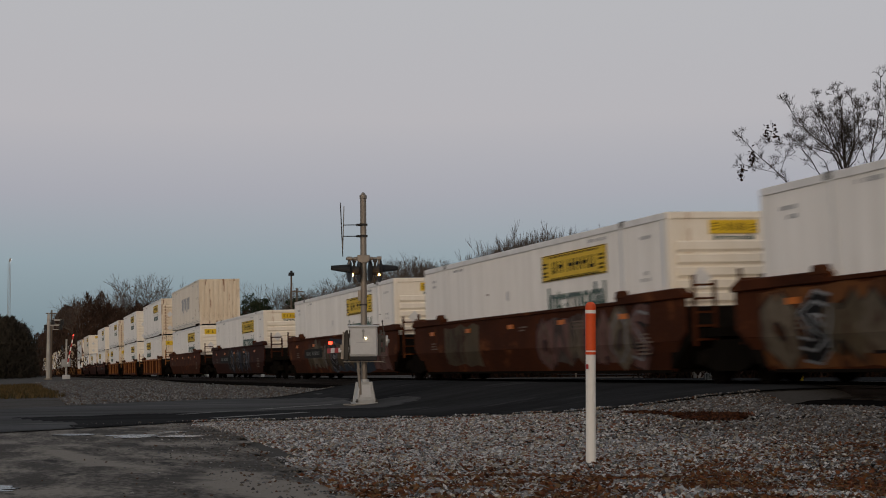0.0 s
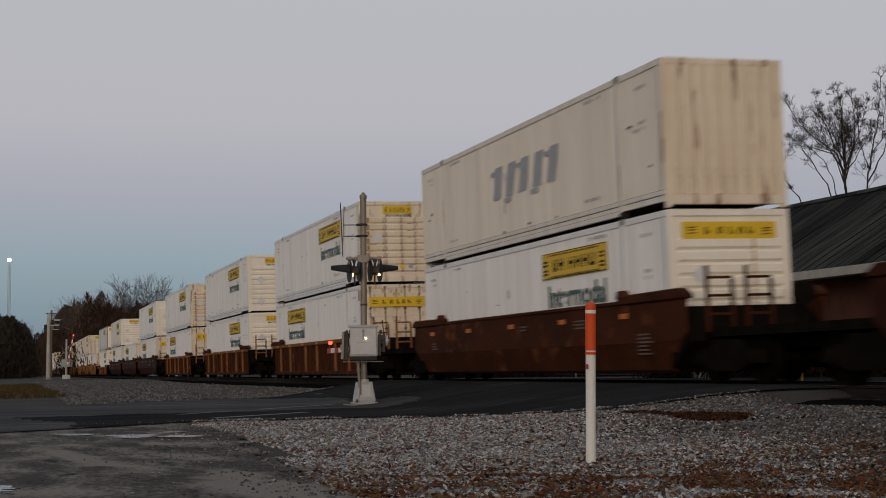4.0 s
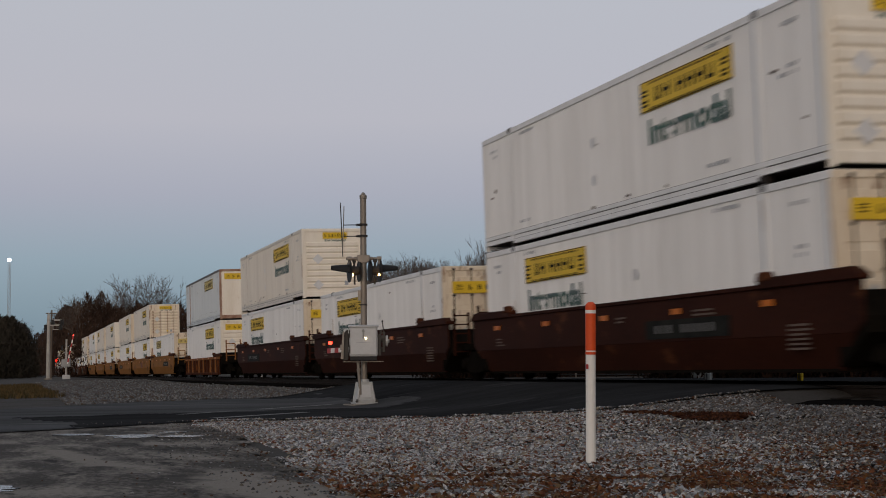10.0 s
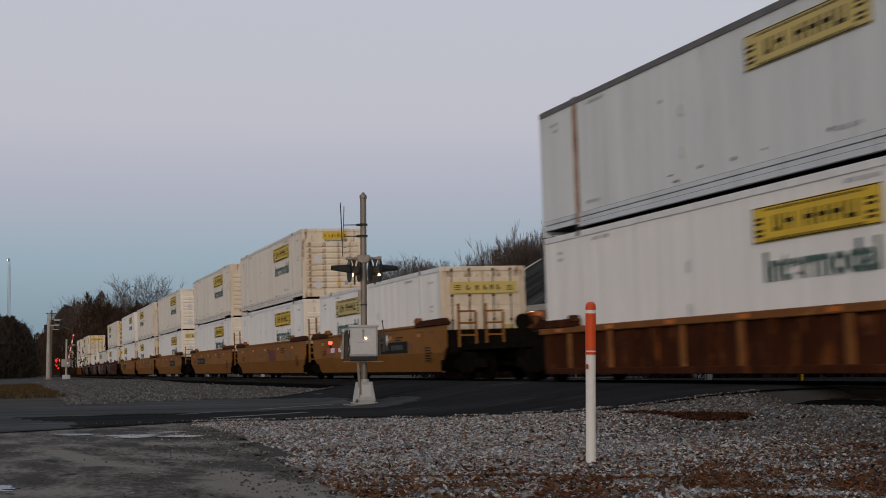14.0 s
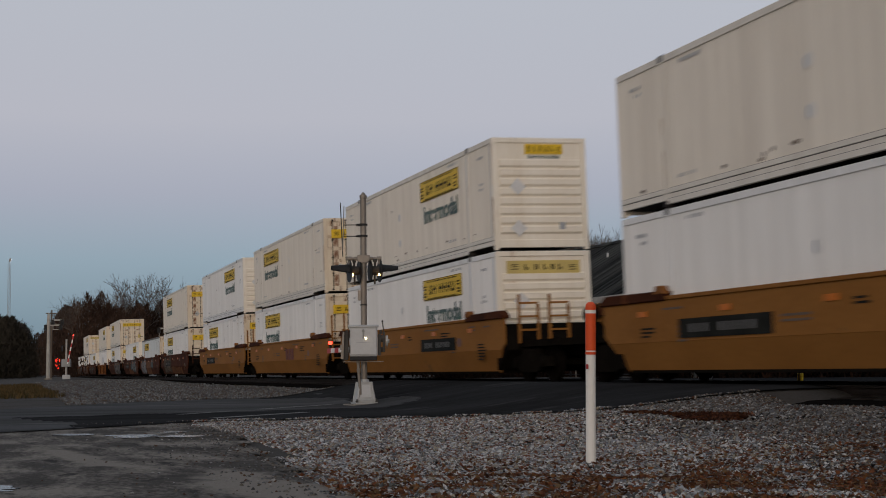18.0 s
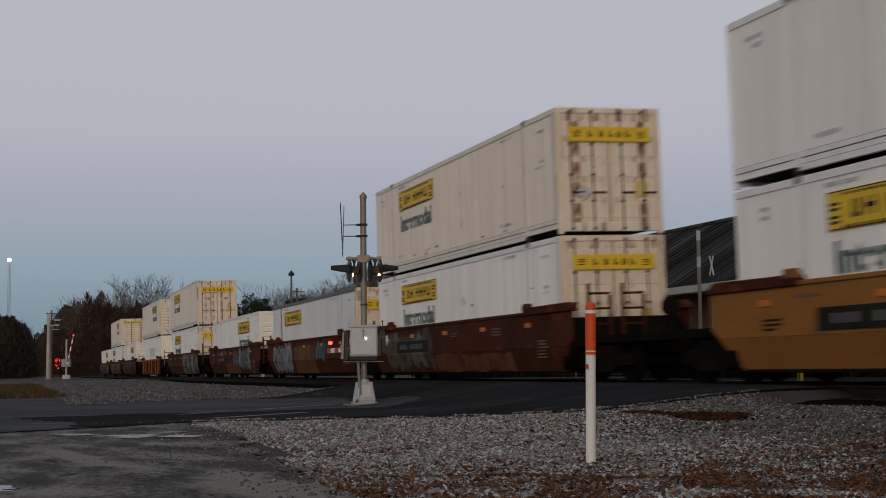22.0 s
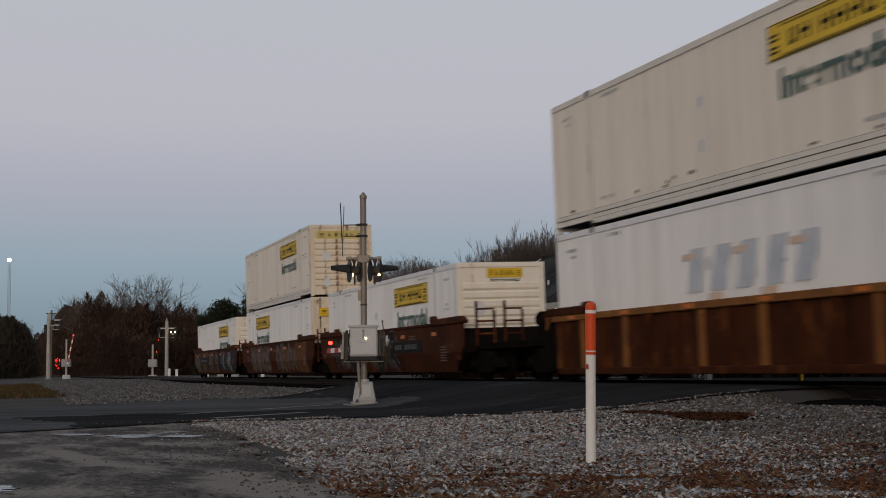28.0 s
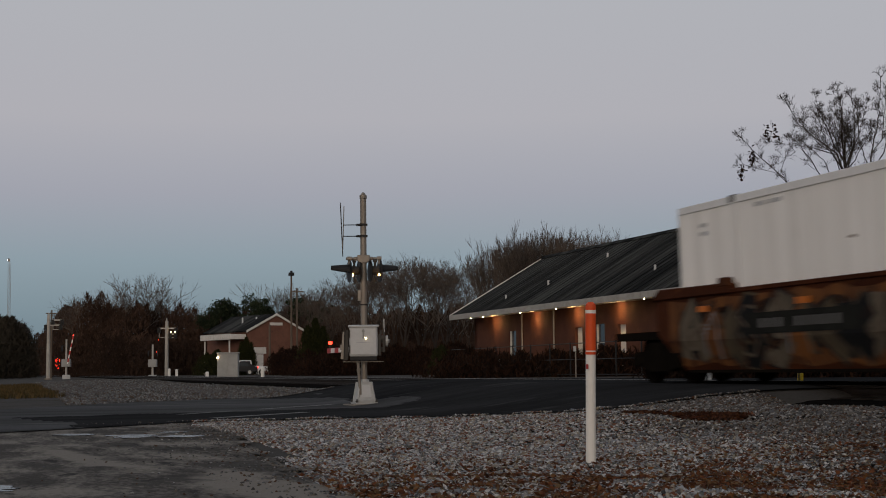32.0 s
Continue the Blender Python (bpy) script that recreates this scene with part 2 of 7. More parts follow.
# near black, so the dark of the gaps between stones is in its colour
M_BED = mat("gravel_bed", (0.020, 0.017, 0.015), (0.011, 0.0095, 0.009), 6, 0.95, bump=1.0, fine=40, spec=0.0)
M_FARST = island_mat("line_stone", [(0.20, 0.205, 0.21), (0.14, 0.143, 0.152), (0.28, 0.28, 0.28), (0.08, 0.08, 0.083), (0.15, 0.135, 0.12), (0.11, 0.08, 0.06)])
M_TEAR = mat("rust_tear", (0.30, 0.19, 0.12), (0.50, 0.41, 0.33), 5, 0.7, fine=30, c=(0.16, 0.075, 0.04), c_at=0.6, stretch=(1, 1, 0.3))


def dirt_on(m, spots, colour):
    """Sandy dirt spread over a surface in ragged drifts, each round (x, y, half length, half width, turn)."""
    n, l = m.node_tree.nodes, m.node_tree.links
    bs = n["Principled BSDF"]
    tc, nz = n.new("ShaderNodeTexCoord"), n.new("ShaderNodeTexNoise")
    nz.inputs["Scale"].default_value, nz.inputs["Detail"].default_value, nz.inputs["Roughness"].default_value = 1.5, 8, 0.62
    l.new(tc.outputs["Object"], nz.inputs[0])
    for x, y, a, b, turn in spots:
        mp, ln, ad, mr, mx = n.new("ShaderNodeMapping"), n.new("ShaderNodeVectorMath"), n.new("ShaderNodeMath"), n.new("ShaderNodeMapRange"), n.new("ShaderNodeMix")
        mp.vector_type = "TEXTURE"
        mp.inputs["Location"].default_value, mp.inputs["Rotation"].default_value, mp.inputs["Scale"].default_value = (x, y, 0), (0, 0, radians(turn)), (a, b, 50)
        ln.operation = "LENGTH"
        ad.operation, ad.inputs[1].default_value = "MULTIPLY_ADD", 2.2
        mr.inputs[1].default_value, mr.inputs[2].default_value, mr.inputs[3].default_value, mr.inputs[4].default_value = 1.75, 2.15, 1.0, 0.0
        mx.data_type = "RGBA"
        mx.inputs[7].default_value = (*colour, 1)
        l.new(tc.outputs["Object"], mp.inputs[0])
        l.new(mp.outputs[0], ln.inputs[0])
        l.new(nz.outputs[0], ad.inputs[0])
        l.new(ln.outputs["Value"], ad.inputs[2])
        l.new(ad.outputs[0], mr.inputs[0])
        l.new(mr.outputs[0], mx.inputs[0])
        l.new(bs.inputs["Base Color"].links[0].from_socket, mx.inputs[6])
        l.new(mx.outputs[2], bs.inputs["Base Color"])


dirt_on(M_LOT, [(-10.3, 1.9, 2.2, 0.42, 4), (-14.5, 0.9, 2.4, 0.22, 8)], (0.185, 0.165, 0.142))
M_LEAF = island_mat("dead_leaves", [(0.15, 0.055, 0.025), (0.095, 0.040, 0.022), (0.18, 0.08, 0.032), (0.07, 0.034, 0.021), (0.14, 0.09, 0.05)])
M_DRIFT = island_mat("drifted_leaves", [(0.065, 0.022, 0.012), (0.045, 0.018, 0.010), (0.085, 0.034, 0.016), (0.030, 0.014, 0.009)])
M_GRASS = island_mat("dry_grass", [(0.10, 0.068, 0.028), (0.075, 0.052, 0.022), (0.12, 0.08, 0.036), (0.05, 0.042, 0.018)])
M_CABG = mat("cabinet_weathered", (0.31, 0.31, 0.30), (0.24, 0.24, 0.23), 2, 0.6, fine=12, c=(0.18, 0.17, 0.15), c_at=0.62)
M_STEEL = mat("dark_weathered_steel", (0.075, 0.070, 0.064), (0.045, 0.040, 0.036), 3, 0.7, metal=0.2, fine=30, c=(0.13, 0.11, 0.09), c_at=0.62)
M_BARK = mat("bark", (0.045, 0.036, 0.030), (0.028, 0.022, 0.018), 3, 0.95)
M_TWIGL = island_mat("pale_twigs", [(0.125, 0.100, 0.084), (0.100, 0.080, 0.067), (0.150, 0.120, 0.100), (0.085, 0.066, 0.055)])
M_SCRUB = island_mat("scrub_stems", [(0.030, 0.014, 0.008), (0.019, 0.010, 0.006), (0.040, 0.019, 0.011), (0.012, 0.007, 0.005)])
M_HEDGE = woods_mat("olive_woods", (0.024, 0.021, 0.016), (0.055, 0.046, 0.034))
M_WOODS = woods_mat("winter_woods", (0.028, 0.017, 0.012), (0.088, 0.052, 0.036))
M_PINE = island_mat("needles", [(0.030, 0.042, 0.022), (0.022, 0.032, 0.018), (0.042, 0.050, 0.026)])
M_SHRUB = island_mat("shrub_leaves", [(0.026, 0.030, 0.009), (0.016, 0.019, 0.007), (0.036, 0.038, 0.012)])
M_BRICKW = mat("brick_wall", (0.100, 0.040, 0.024), (0.066, 0.026, 0.017), 1.2, 0.9, bump=0.3, fine=14, c=(0.05, 0.02, 0.015), c_at=0.62)
M_BRICKO = mat("office_brick", (0.175, 0.085, 0.060), (0.125, 0.058, 0.042), 1.0, 0.9, bump=0.3, fine=10, c=(0.085, 0.045, 0.034), c_at=0.6)
M_ROOFD = mat("metal_roof_dark", (0.048, 0.048, 0.044), (0.006, 0.006, 0.0055), 0.42, 0.75, metal=0.0, fine=5, lo=0.60, hi=0.80, c=(0.080, 0.080, 0.074), c_at=0.60, spec=0.03, stretch=(1.3, 0.10, 0.10))
M_TRIM = mat("trim_white", (0.62, 0.60, 0.56), (0.52, 0.50, 0.47), 2, 0.6)
M_GLASS = mat("window_glass", (0.02, 0.025, 0.03), (0.03, 0.035, 0.04), 1, 0.08, spec=0.7)
M_WOODP = mat("pole_wood", (0.13, 0.10, 0.075), (0.09, 0.07, 0.055), 3, 0.9, stretch=(1, 1, 0.2))
M_CARW = mat("car_paint_white", (0.66, 0.66, 0.66), (0.60, 0.60, 0.60), 2, 0.25)
M_CARK = mat("car_paint_black", (0.018, 0.018, 0.02), (0.025, 0.025, 0.026), 2, 0.2)
M_TYRE = mat("tyre_rubber", (0.02, 0.02, 0.02), (0.03, 0.03, 0.03), 5, 0.85)
G_WARM = mat("lamp_warm", (1.0, 0.74, 0.40), glow=14)
M_MASTP = mat("pale_weathered_steel", (0.40, 0.38, 0.34), (0.30, 0.28, 0.25), 2.5, 0.6, metal=0.1, fine=20, c=(0.24, 0.20, 0.16), c_at=0.64)
G_WHITE = mat("lamp_white", (0.82, 0.80, 1.0), glow=16)
G_RED = mat("lamp_red", (1.0, 0.03, 0.015), glow=8)
G_AMB = mat("lamp_amber", (1.0, 0.50, 0.16), glow=16)


# ---- mesh tools ----
class Shape:
    """Collects vertices and faces of one part."""

    def __init__(self):
        self.v, self.f = [], []

    def add(self, v, f):
        k = len(self.v)
        self.v += [tuple(p) for p in v]
        self.f += [tuple(i + k for i in q) for q in f]
        return self

    def box(self, x0, x1, y0, y1, z0, z1):
        v = [(x, y, z) for x in (x0, x1) for y in (y0, y1) for z in (z0, z1)]
        return self.add(v, [(0, 1, 3, 2), (4, 6, 7, 5), (0, 4, 5, 1), (2, 3, 7, 6), (0, 2, 6, 4), (1, 5, 7, 3)])

    def prism(self, pts, axis, a, b):
        """A polygon drawn in the two other axes, drawn out along axis from a to b."""
        def at(p, w):
            return {"x": (w, p[0], p[1]), "y": (p[0], w, p[1]), "z": (p[0], p[1], w)}[axis]
        n = len(pts)
        v = [at(p, a) for p in pts] + [at(p, b) for p in pts]
        f = [tuple(range(n)), tuple(reversed(range(n, 2 * n)))]
        return self.add(v, f + [(i, i + n, (i + 1) % n + n, (i + 1) % n) for i in range(n)])

    def tube(self, p, q, r, s=None, n=8, caps=True):
        s = r if s is None else s
        p, q = Vector(p), Vector(q)
        d = (q - p).normalized()
        e = d.orthogonal().normalized()
        g = d.cross(e)
        v = []
        for c, rad in ((p, r), (q, s)):
            v += [c + (e * math.cos(2 * math.pi * i / n) + g * math.sin(2 * math.pi * i / n)) * rad for i in range(n)]
        f = [(i, (i + 1) % n, (i + 1) % n + n, i + n) for i in range(n)]
        if caps:
            f += [tuple(reversed(range(n))), tuple(range(n, 2 * n))]
        return self.add(v, f)

    def ball(self, c, r, n=8, m=5, sz=1.0):
        v, f = [], []
        for j in range(m + 1):
            th = math.pi * j / m
            v += [(c[0] + r * math.sin(th) * math.cos(2 * math.pi * i / n), c[1] + r * math.sin(th) * math.sin(2 * math.pi * i / n),
                   c[2] + r * sz * math.cos(th)) for i in range(n)]
        for j in range(m):
            f += [(j * n + i, (j + 1) * n + i, (j + 1) * n + (i + 1) % n, j * n + (i + 1) % n) for i in range(n)]
        return self.add(v, f)

    def mesh(self, material, bevel=0.0, smooth=False):
        me = bpy.data.meshes.new("mesh")
        me.from_pydata(self.v, [], self.f)
        bm = bmesh.new()
        bm.from_mesh(me)
        bmesh.ops.recalc_face_normals(bm, faces=bm.faces)
        if bevel:
            bmesh.ops.bevel(bm, geom=[e for e in bm.edges if e.is_manifold and e.calc_face_angle(0) > 0.6], offset=bevel, segments=1, affect="EDGES")
        bm.to_mesh(me)
        bm.free()
        if smooth:
            for p in me.polygons:
                p.use_smooth = True
        me.materials.append(material)
        return me


CACHE = {}


def cached(key, make):
    if key not in CACHE:
        CACHE[key] = make()
    return CACHE[key]


def part(name, mesh, parent, label="", at=None):
    ob = new(name, mesh)
    ob.parent = parent
    if at is not None:
        ob.matrix_basis = at
    if label:
        tagged(ob, label)
    return ob


def thing(name, label, category, at=None, group="", kind=""):
    ob = new(name)
    ob.empty_display_size = 0.1
    if at is not None:
        ob.matrix_world = at
    return tagged(ob, label, category, group, kind)


def solid(name, mesh, label, category="", kind="", group="", at=None):
    ob = new(name, mesh)
    if at is not None:
        ob.matrix_world = at
    return tagged(ob, label, category, group, kind)


def raw_mesh(v, f, material):
    """A large mesh straight from arrays."""
    me = bpy.data.meshes.new("mesh")
    me.from_pydata(np.asarray(v).tolist(), [], np.asarray(f).tolist())
    me.materials.append(material)
    return me


# ---- the line of the track and the lie of the land ----
RAIL_Z, LEAN = 0.548, math.degrees(0.02483)


def track_y(x):
    """The centre line: a wide curve near the crossing, straight beyond."""
    return 13.57 + (0.76367e-4 * x * x if x > -100 else 0.76367 - 0.015273 * (x + 100))


def track_turn(x):
    return math.degrees(math.atan(2 * 0.76367e-4 * max(x, -100)))


def step(a, b, t):
    t = min(1.0, max(0.0, (t - a) / (b - a)))
    return t * t * (3 - 2 * t)


def road_edges(y):
    """The road's two edges at a distance y from the camera's line along the track."""
    near = ((-60, -21.0), (0.2, -21.2), (3.6, -24.4), (6.3, -24.7), (7.3, -23.4), (8.3, -20.6), (9.0, -19.8), (9.9, -19.7), (11.5, -20.2), (16.0, -20.5), (24.0, -21.0), (60.0, -24.0))
    far = ((-60, -35.0), (0.2, -35.0), (3.6, -41.0), (6.3, -44.0), (9.9, -45.2), (11.5, -45.6), (16.0, -46.0), (24.0, -44.0), (60.0, -44.0))
    return float(np.interp(y, *zip(*far))), float(np.interp(y, *zip(*near)))


def land(x, y):
    c = y - (track_y(x) - 13.57)
    right = step(-27, -21, x)
    z = 0.38 * (1 - right) * step(8.0, 12.2, c) + 0.315 * right * step(5.8, 10.0, c)
    if x < -45:
        z = max(z, 0.35 * min(1, (-45 - x) / 60) * step(-5, 9, c))
    z += 0.10 * step(16, 22, c) - 0.24 * step(10.2, 11.3, c) * (1 - step(15, 15.8, c))
    a, b = road_edges(y)
    on = step(a - 2.0, a + 0.5, x) * (1 - step(b - 0.5, b + 2.0, x))
    zr = 0.50 * ((1 - right) * step(7.6, 12.2, c) + right * step(6.0, 12.2, c)) - 0.03 * step(16, 24, c)
    z = z * (1 - on) + zr * on
    bump = 0.05 * noise.noise(Vector((x * 0.5, y * 0.5, 0))) + 0.025 * noise.noise(Vector((x * 1.7, y * 1.7, 3)))
    near = 1 - step(40, 90, -x)
    flat = 1 - on if c < 11.3 or c > 15.8 else 0.0
    return z + bump * near * flat * (0.4 + 0.6 * step(2.0, 3.2, y)) * (1 - 0.6 * step(7.0, 9.5, y))


def lines(parts):
    out = []
    for a, b, n in parts:
        out += list(np.linspace(a, b, n, endpoint=False))
    return out + [parts[-1][1]]


def sheet(xs, ys, material, lift=0.0):
    v = [(x, y, land(x, y) + lift) for x in xs for y in ys]
    n = len(ys)
    f = [(i * n + j, (i + 1) * n + j, (i + 1) * n + j + 1, i * n + j + 1) for i in range(len(xs) - 1) for j in range(n - 1)]
    return raw_mesh(v, f, material)


ground = solid("ground", sheet(lines([(-3000, -400, 12), (-400, -100, 40), (-100, -50, 50), (-50, -5, 130), (-5, 40, 30), (40, 2500, 12)]),
                               lines([(-2500, -60, 12), (-60, -4, 20), (-4, 18, 88), (18, 70, 40), (70, 300, 12), (300, 2500, 8)]), M_GROUND),
               "grey-brown earth and gravel beside the railway line", "ground", "structure")

# road over the crossing
def road_mesh():
    ys = lines([(-50, 0, 40), (0, 17, 110), (17, 60, 40)])
    v, f = [], []
    for y in ys:
        a, b = road_edges(y)
        for k in range(61):
            x = a + (b - a) * k / 60
            v.append((x, y, land(x, y) + 0.035))
    for i in range(len(ys) - 1):
        f += [(i * 61 + k, i * 61 + k + 1, (i + 1) * 61 + k + 1, (i + 1) * 61 + k) for k in range(60)]
    # faces towards the rails get the asphalt with train shade in its colour
    def darkened(q):
        x, y = sum(v[i][0] for i in q) / 4, sum(v[i][1] for i in q) / 4
        return y > 9.2 + 0.10 * (x + 34) - 9.0 * step(-32.0, -28.0, x) + 1.6 * noise.noise(Vector((x * 0.35, y * 0.9, 2)))
    return raw_mesh(v, [q for q in f if not darkened(q)], M_ROAD), raw_mesh(v, [q for q in f if darkened(q)], M_APRON)


old_road, dark_road = road_mesh()
road = solid("road", old_road, "worn grey asphalt road with pale wheel streaks", "road", "structure")
solid("road", dark_road, "dark asphalt where the road meets the rails, train shade in its colour", "road", "structure")


def patch(name, outline, lift, material, label, category="ground", kind="structure", cell=0.25, parent=None):
    """A flat piece that lies on the land inside an outline of (x, y), with a slightly uneven rim."""
    xs, ys = [p[0] for p in outline], [p[1] for p in outline]
    def inside(x, y):
        c = False
        for i in range(len(outline)):
            (x1, y1), (x2, y2) = outline[i - 1], outline[i]
            if (y1 > y) != (y2 > y) and x < (x2 - x1) * (y - y1) / (y2 - y1) + x1:
                c = not c
        return c
    v, f, idx = [], [], {}
    nx, ny = int((max(xs) - min(xs)) / cell) + 1, int((max(ys) - min(ys)) / cell) + 1
    def vert(i, j):
        if (i, j) not in idx:
            x, y = min(xs) + i * cell, min(ys) + j * cell
            w = Vector((x * 2.3 / cell * 0.37, y * 2.3 / cell * 0.37, 4))
            x, y = x + 0.75 * cell * noise.noise(w), y + 0.75 * cell * noise.noise(w + Vector((5, 3, 1)))
            idx[i, j] = len(v)
            v.append((x, y, land(x, y) + lift))
        return idx[i, j]
    for i in range(nx):
        for j in range(ny):
            x, y = min(xs) + (i + 0.5) * cell, min(ys) + (j + 0.5) * cell
            w = Vector((x * 1.3, y * 1.3, 7))
            if inside(x + 0.35 * noise.noise(w), y + 0.35 * noise.noise(w + Vector((9, 9, 9)))):
                f.append((vert(i, j), vert(i + 1, j), vert(i + 1, j + 1), vert(i, j + 1)))
    return solid(name, raw_mesh(v, f, material), label, category, kind)


patch("pavement", [(-24, -9), (-24, 3.2), (-18.5, 3.0), (-13.6, 2.6), (-9.4, 2.2), (-4, 1.9), (4, 1.8), (4, -9)], 0.02, M_LOT,
            "worn patchy asphalt and dirt yard with damp stains", cell=0.12)

# sheet added under the stones to darken the gaps between them
patch("gravel_bed", [(-22.0, 4.3), (-18.5, 3.9), (-13.6, 3.4), (-9.4, 2.85), (-4, 2.5), (-4, 9.6), (-19.0, 9.9), (-20.6, 7.2)], 0.005, M_BED, "near-black sheet under the loose stones for their dark gaps", cell=0.2)

# ---- track ----
def along(x, dy, dz):
    """A point beside the centre line, in the leaned plane of the rails."""
    s = math.sin(math.radians(LEAN))
    return (x, track_y(x) + dy - dz * s, RAIL_Z + dz + dy * s)


def strip(profile, xs, material):
    v = [along(x, dy, dz) for x in xs for dy, dz in profile]
    n = len(profile)
    f = [(i * n + k, (i + 1) * n + k, (i + 1) * n + (k + 1) % n, i * n + (k + 1) % n) for i in range(len(xs) - 1) for k in range(n)]
    me = raw_mesh(v, f, material)
    return me


track = thing("railway_track", "single railway track with rusty rails on wooden sleepers", "railway track", kind="structure")
xs = lines([(-700, -100, 60), (-100, 30, 52)])
for side in (-0.7525, 0.7525):
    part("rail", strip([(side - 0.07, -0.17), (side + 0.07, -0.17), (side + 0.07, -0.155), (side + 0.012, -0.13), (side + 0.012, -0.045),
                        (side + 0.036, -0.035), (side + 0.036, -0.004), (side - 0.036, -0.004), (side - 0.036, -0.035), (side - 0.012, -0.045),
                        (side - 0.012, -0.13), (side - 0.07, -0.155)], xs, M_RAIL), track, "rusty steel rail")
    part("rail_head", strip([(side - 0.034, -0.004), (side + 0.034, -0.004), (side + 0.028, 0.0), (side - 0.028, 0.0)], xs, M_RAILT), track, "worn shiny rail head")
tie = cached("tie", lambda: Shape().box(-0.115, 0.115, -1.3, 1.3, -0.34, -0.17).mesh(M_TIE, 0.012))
for i in range(230):
    x = -8 - 0.58 * i
    if not -46.5 < x < -20:
        part("sleeper", tie, track, at=Matrix.Translation(along(x, 0, 0)) @ pose(0, 0, 0, LEAN, 0, track_turn(x)))
panel = cached("xing", lambda: Shape().box(-1.2, 1.2, -0.64, 0.64, -0.16, -0.012).mesh(M_APRON, 0.02))
for i in range(10):
    x = -44.6 + 2.42 * i
    part("crossing_panel", panel, track, "dark rubber crossing panel between the rails", at=Matrix.Translation(along(x, 0, 0)) @ pose(0, 0, 0, LEAN, 0, track_turn(x)))
xb = lines([(-700, -100, 60), (-100, 30, 65)])
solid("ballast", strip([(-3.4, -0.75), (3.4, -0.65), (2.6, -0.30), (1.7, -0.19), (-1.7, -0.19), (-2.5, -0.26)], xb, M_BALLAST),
      "crushed stone bed under the track, train shade in its colour", "ballast", "structure")

# ---- the train: containers ----
CL, CW, CH = 16.38, 2.591, 2.896       # 53 foot container over its fittings
HL, HW = CL / 2, CW / 2


def side_panel(m):
    """Sheet with upright pressings from corner to corner."""
    def make():
        pts, x = [(-HL + 0.1, 0.0)], -HL + 0.16
        while x < HL - 0.3:
            pts += [(x, 0.0), (x + 0.020, 0.036), (x + 0.100, 0.036), (x + 0.12, 0.0)]
            x += 0.28
        pts += [(HL - 0.1, 0.0)]
        s = Shape()
        n = len(pts)
        v = [(p, -HW + 0.018 + d, z) for z in (0.34, CH - 0.12) for p, d in pts]
        v += [(p, -HW + 0.09, z) for z in (0.34, CH - 0.12) for p in (-HL + 0.1, HL - 0.1)]
        s.add(v, [(i, i + 1, i + 1 + n, i + n) for i in range(n - 1)] + [(2 * n, 2 * n + 2, 2 * n + 3, 2 * n + 1), (0, n, 2 * n + 2, 2 * n), (n - 1, 2 * n + 1, 2 * n + 3, 2 * n - 1)])
        return s.mesh(m)
    return cached(("side", m.name), make)


def bottom_rail(m):
    """Side rail: deep between the inner posts, raised over the ends."""
    def make():
        e = HL - 0.02
        y = -HW
        prof = [(y + 0.10, 0.345), (y + 0.004, 0.345), (y + 0.004, 0.262), (y + 0.022, 0.255), (y + 0.022, 0.155), (y + 0.002, 0.15)]
        s = Shape().prism(prof + [(y + 0.002, 0.055), (y + 0.10, 0.055)], "x", -6.1, 6.1)
        for sg in (-1, 1):
            s.prism(prof + [(y + 0.002, 0.13), (y + 0.10, 0.13)], "x", sg * 6.1, sg * e)
        me = s.mesh(m)
        bm = bmesh.new()
        bm.from_mesh(me)
        bmesh.ops.remove_doubles(bm, verts=bm.verts, dist=0.0005)
        bm.to_mesh(me)
        bm.free()
        return me
    return cached(("brail", m.name), make)


def groove_shades():
    """Dark strips along the bottom rail that paint the shade of its grooves."""
    return cached("gshade", lambda: Shape().box(-HL + 0.02, HL - 0.02, -HW + 0.017, -HW + 0.024, 0.246, 0.264).box(-6.1, 6.1, -HW + 0.017, -HW + 0.024, 0.148, 0.162)
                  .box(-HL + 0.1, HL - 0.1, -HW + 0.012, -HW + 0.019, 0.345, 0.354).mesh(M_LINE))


def scuffs(seed):
    """Scrapes and dents low on the side, with ragged rims."""
    def make():
        rr = random.Random(900 + seed)
        s = Shape()
        for i in range(rr.randint(5, 10)):
            x, z = rr.uniform(-7.8, 7.8), rr.choice((rr.uniform(0.37, 0.6), rr.uniform(0.37, 0.6), rr.uniform(0.6, 2.6)))
            w, h = rr.uniform(0.03, 0.16), rr.uniform(0.02, 0.06)
            pts = [(x + w * rr.uniform(0.5, 1) * math.cos(a * math.pi / 4), z + h * rr.uniform(0.4, 1) * math.sin(a * math.pi / 4)) for a in range(8)]
            s.prism(pts, "y", -HW + 0.0135 - 0.0002 * i, -HW + 0.0172)
        return s.mesh(M_WORN)
    return cached(("scuff", seed), make)


def tears(seed):
    """Narrow rust runs on the posts and at the leading corner."""
    def make():
        rr = random.Random(700 + seed)
        s = Shape()
        for i in range(7):
            x = rr.choice((-6.1, 6.1, HL - 0.05, HL - 0.07)) + rr.uniform(-0.05, 0.03)
            z, ln, w = rr.uniform(0.9, CH - 0.15), rr.uniform(0.3, 1.1), rr.uniform(0.012, 0.035)
            z1 = max(0.16, z - ln)
            s.prism([(x - w, z), (x + w, z - 0.03), (x + w * 0.7, (z + z1) / 2), (x + 0.003, z1), (x - w * 0.6, (z + z1) / 2)], "y", -HW - 0.0012 - 0.0003 * i, -HW + 0.012)
        return s.mesh(M_TEAR)
    return cached(("tear", seed), make)


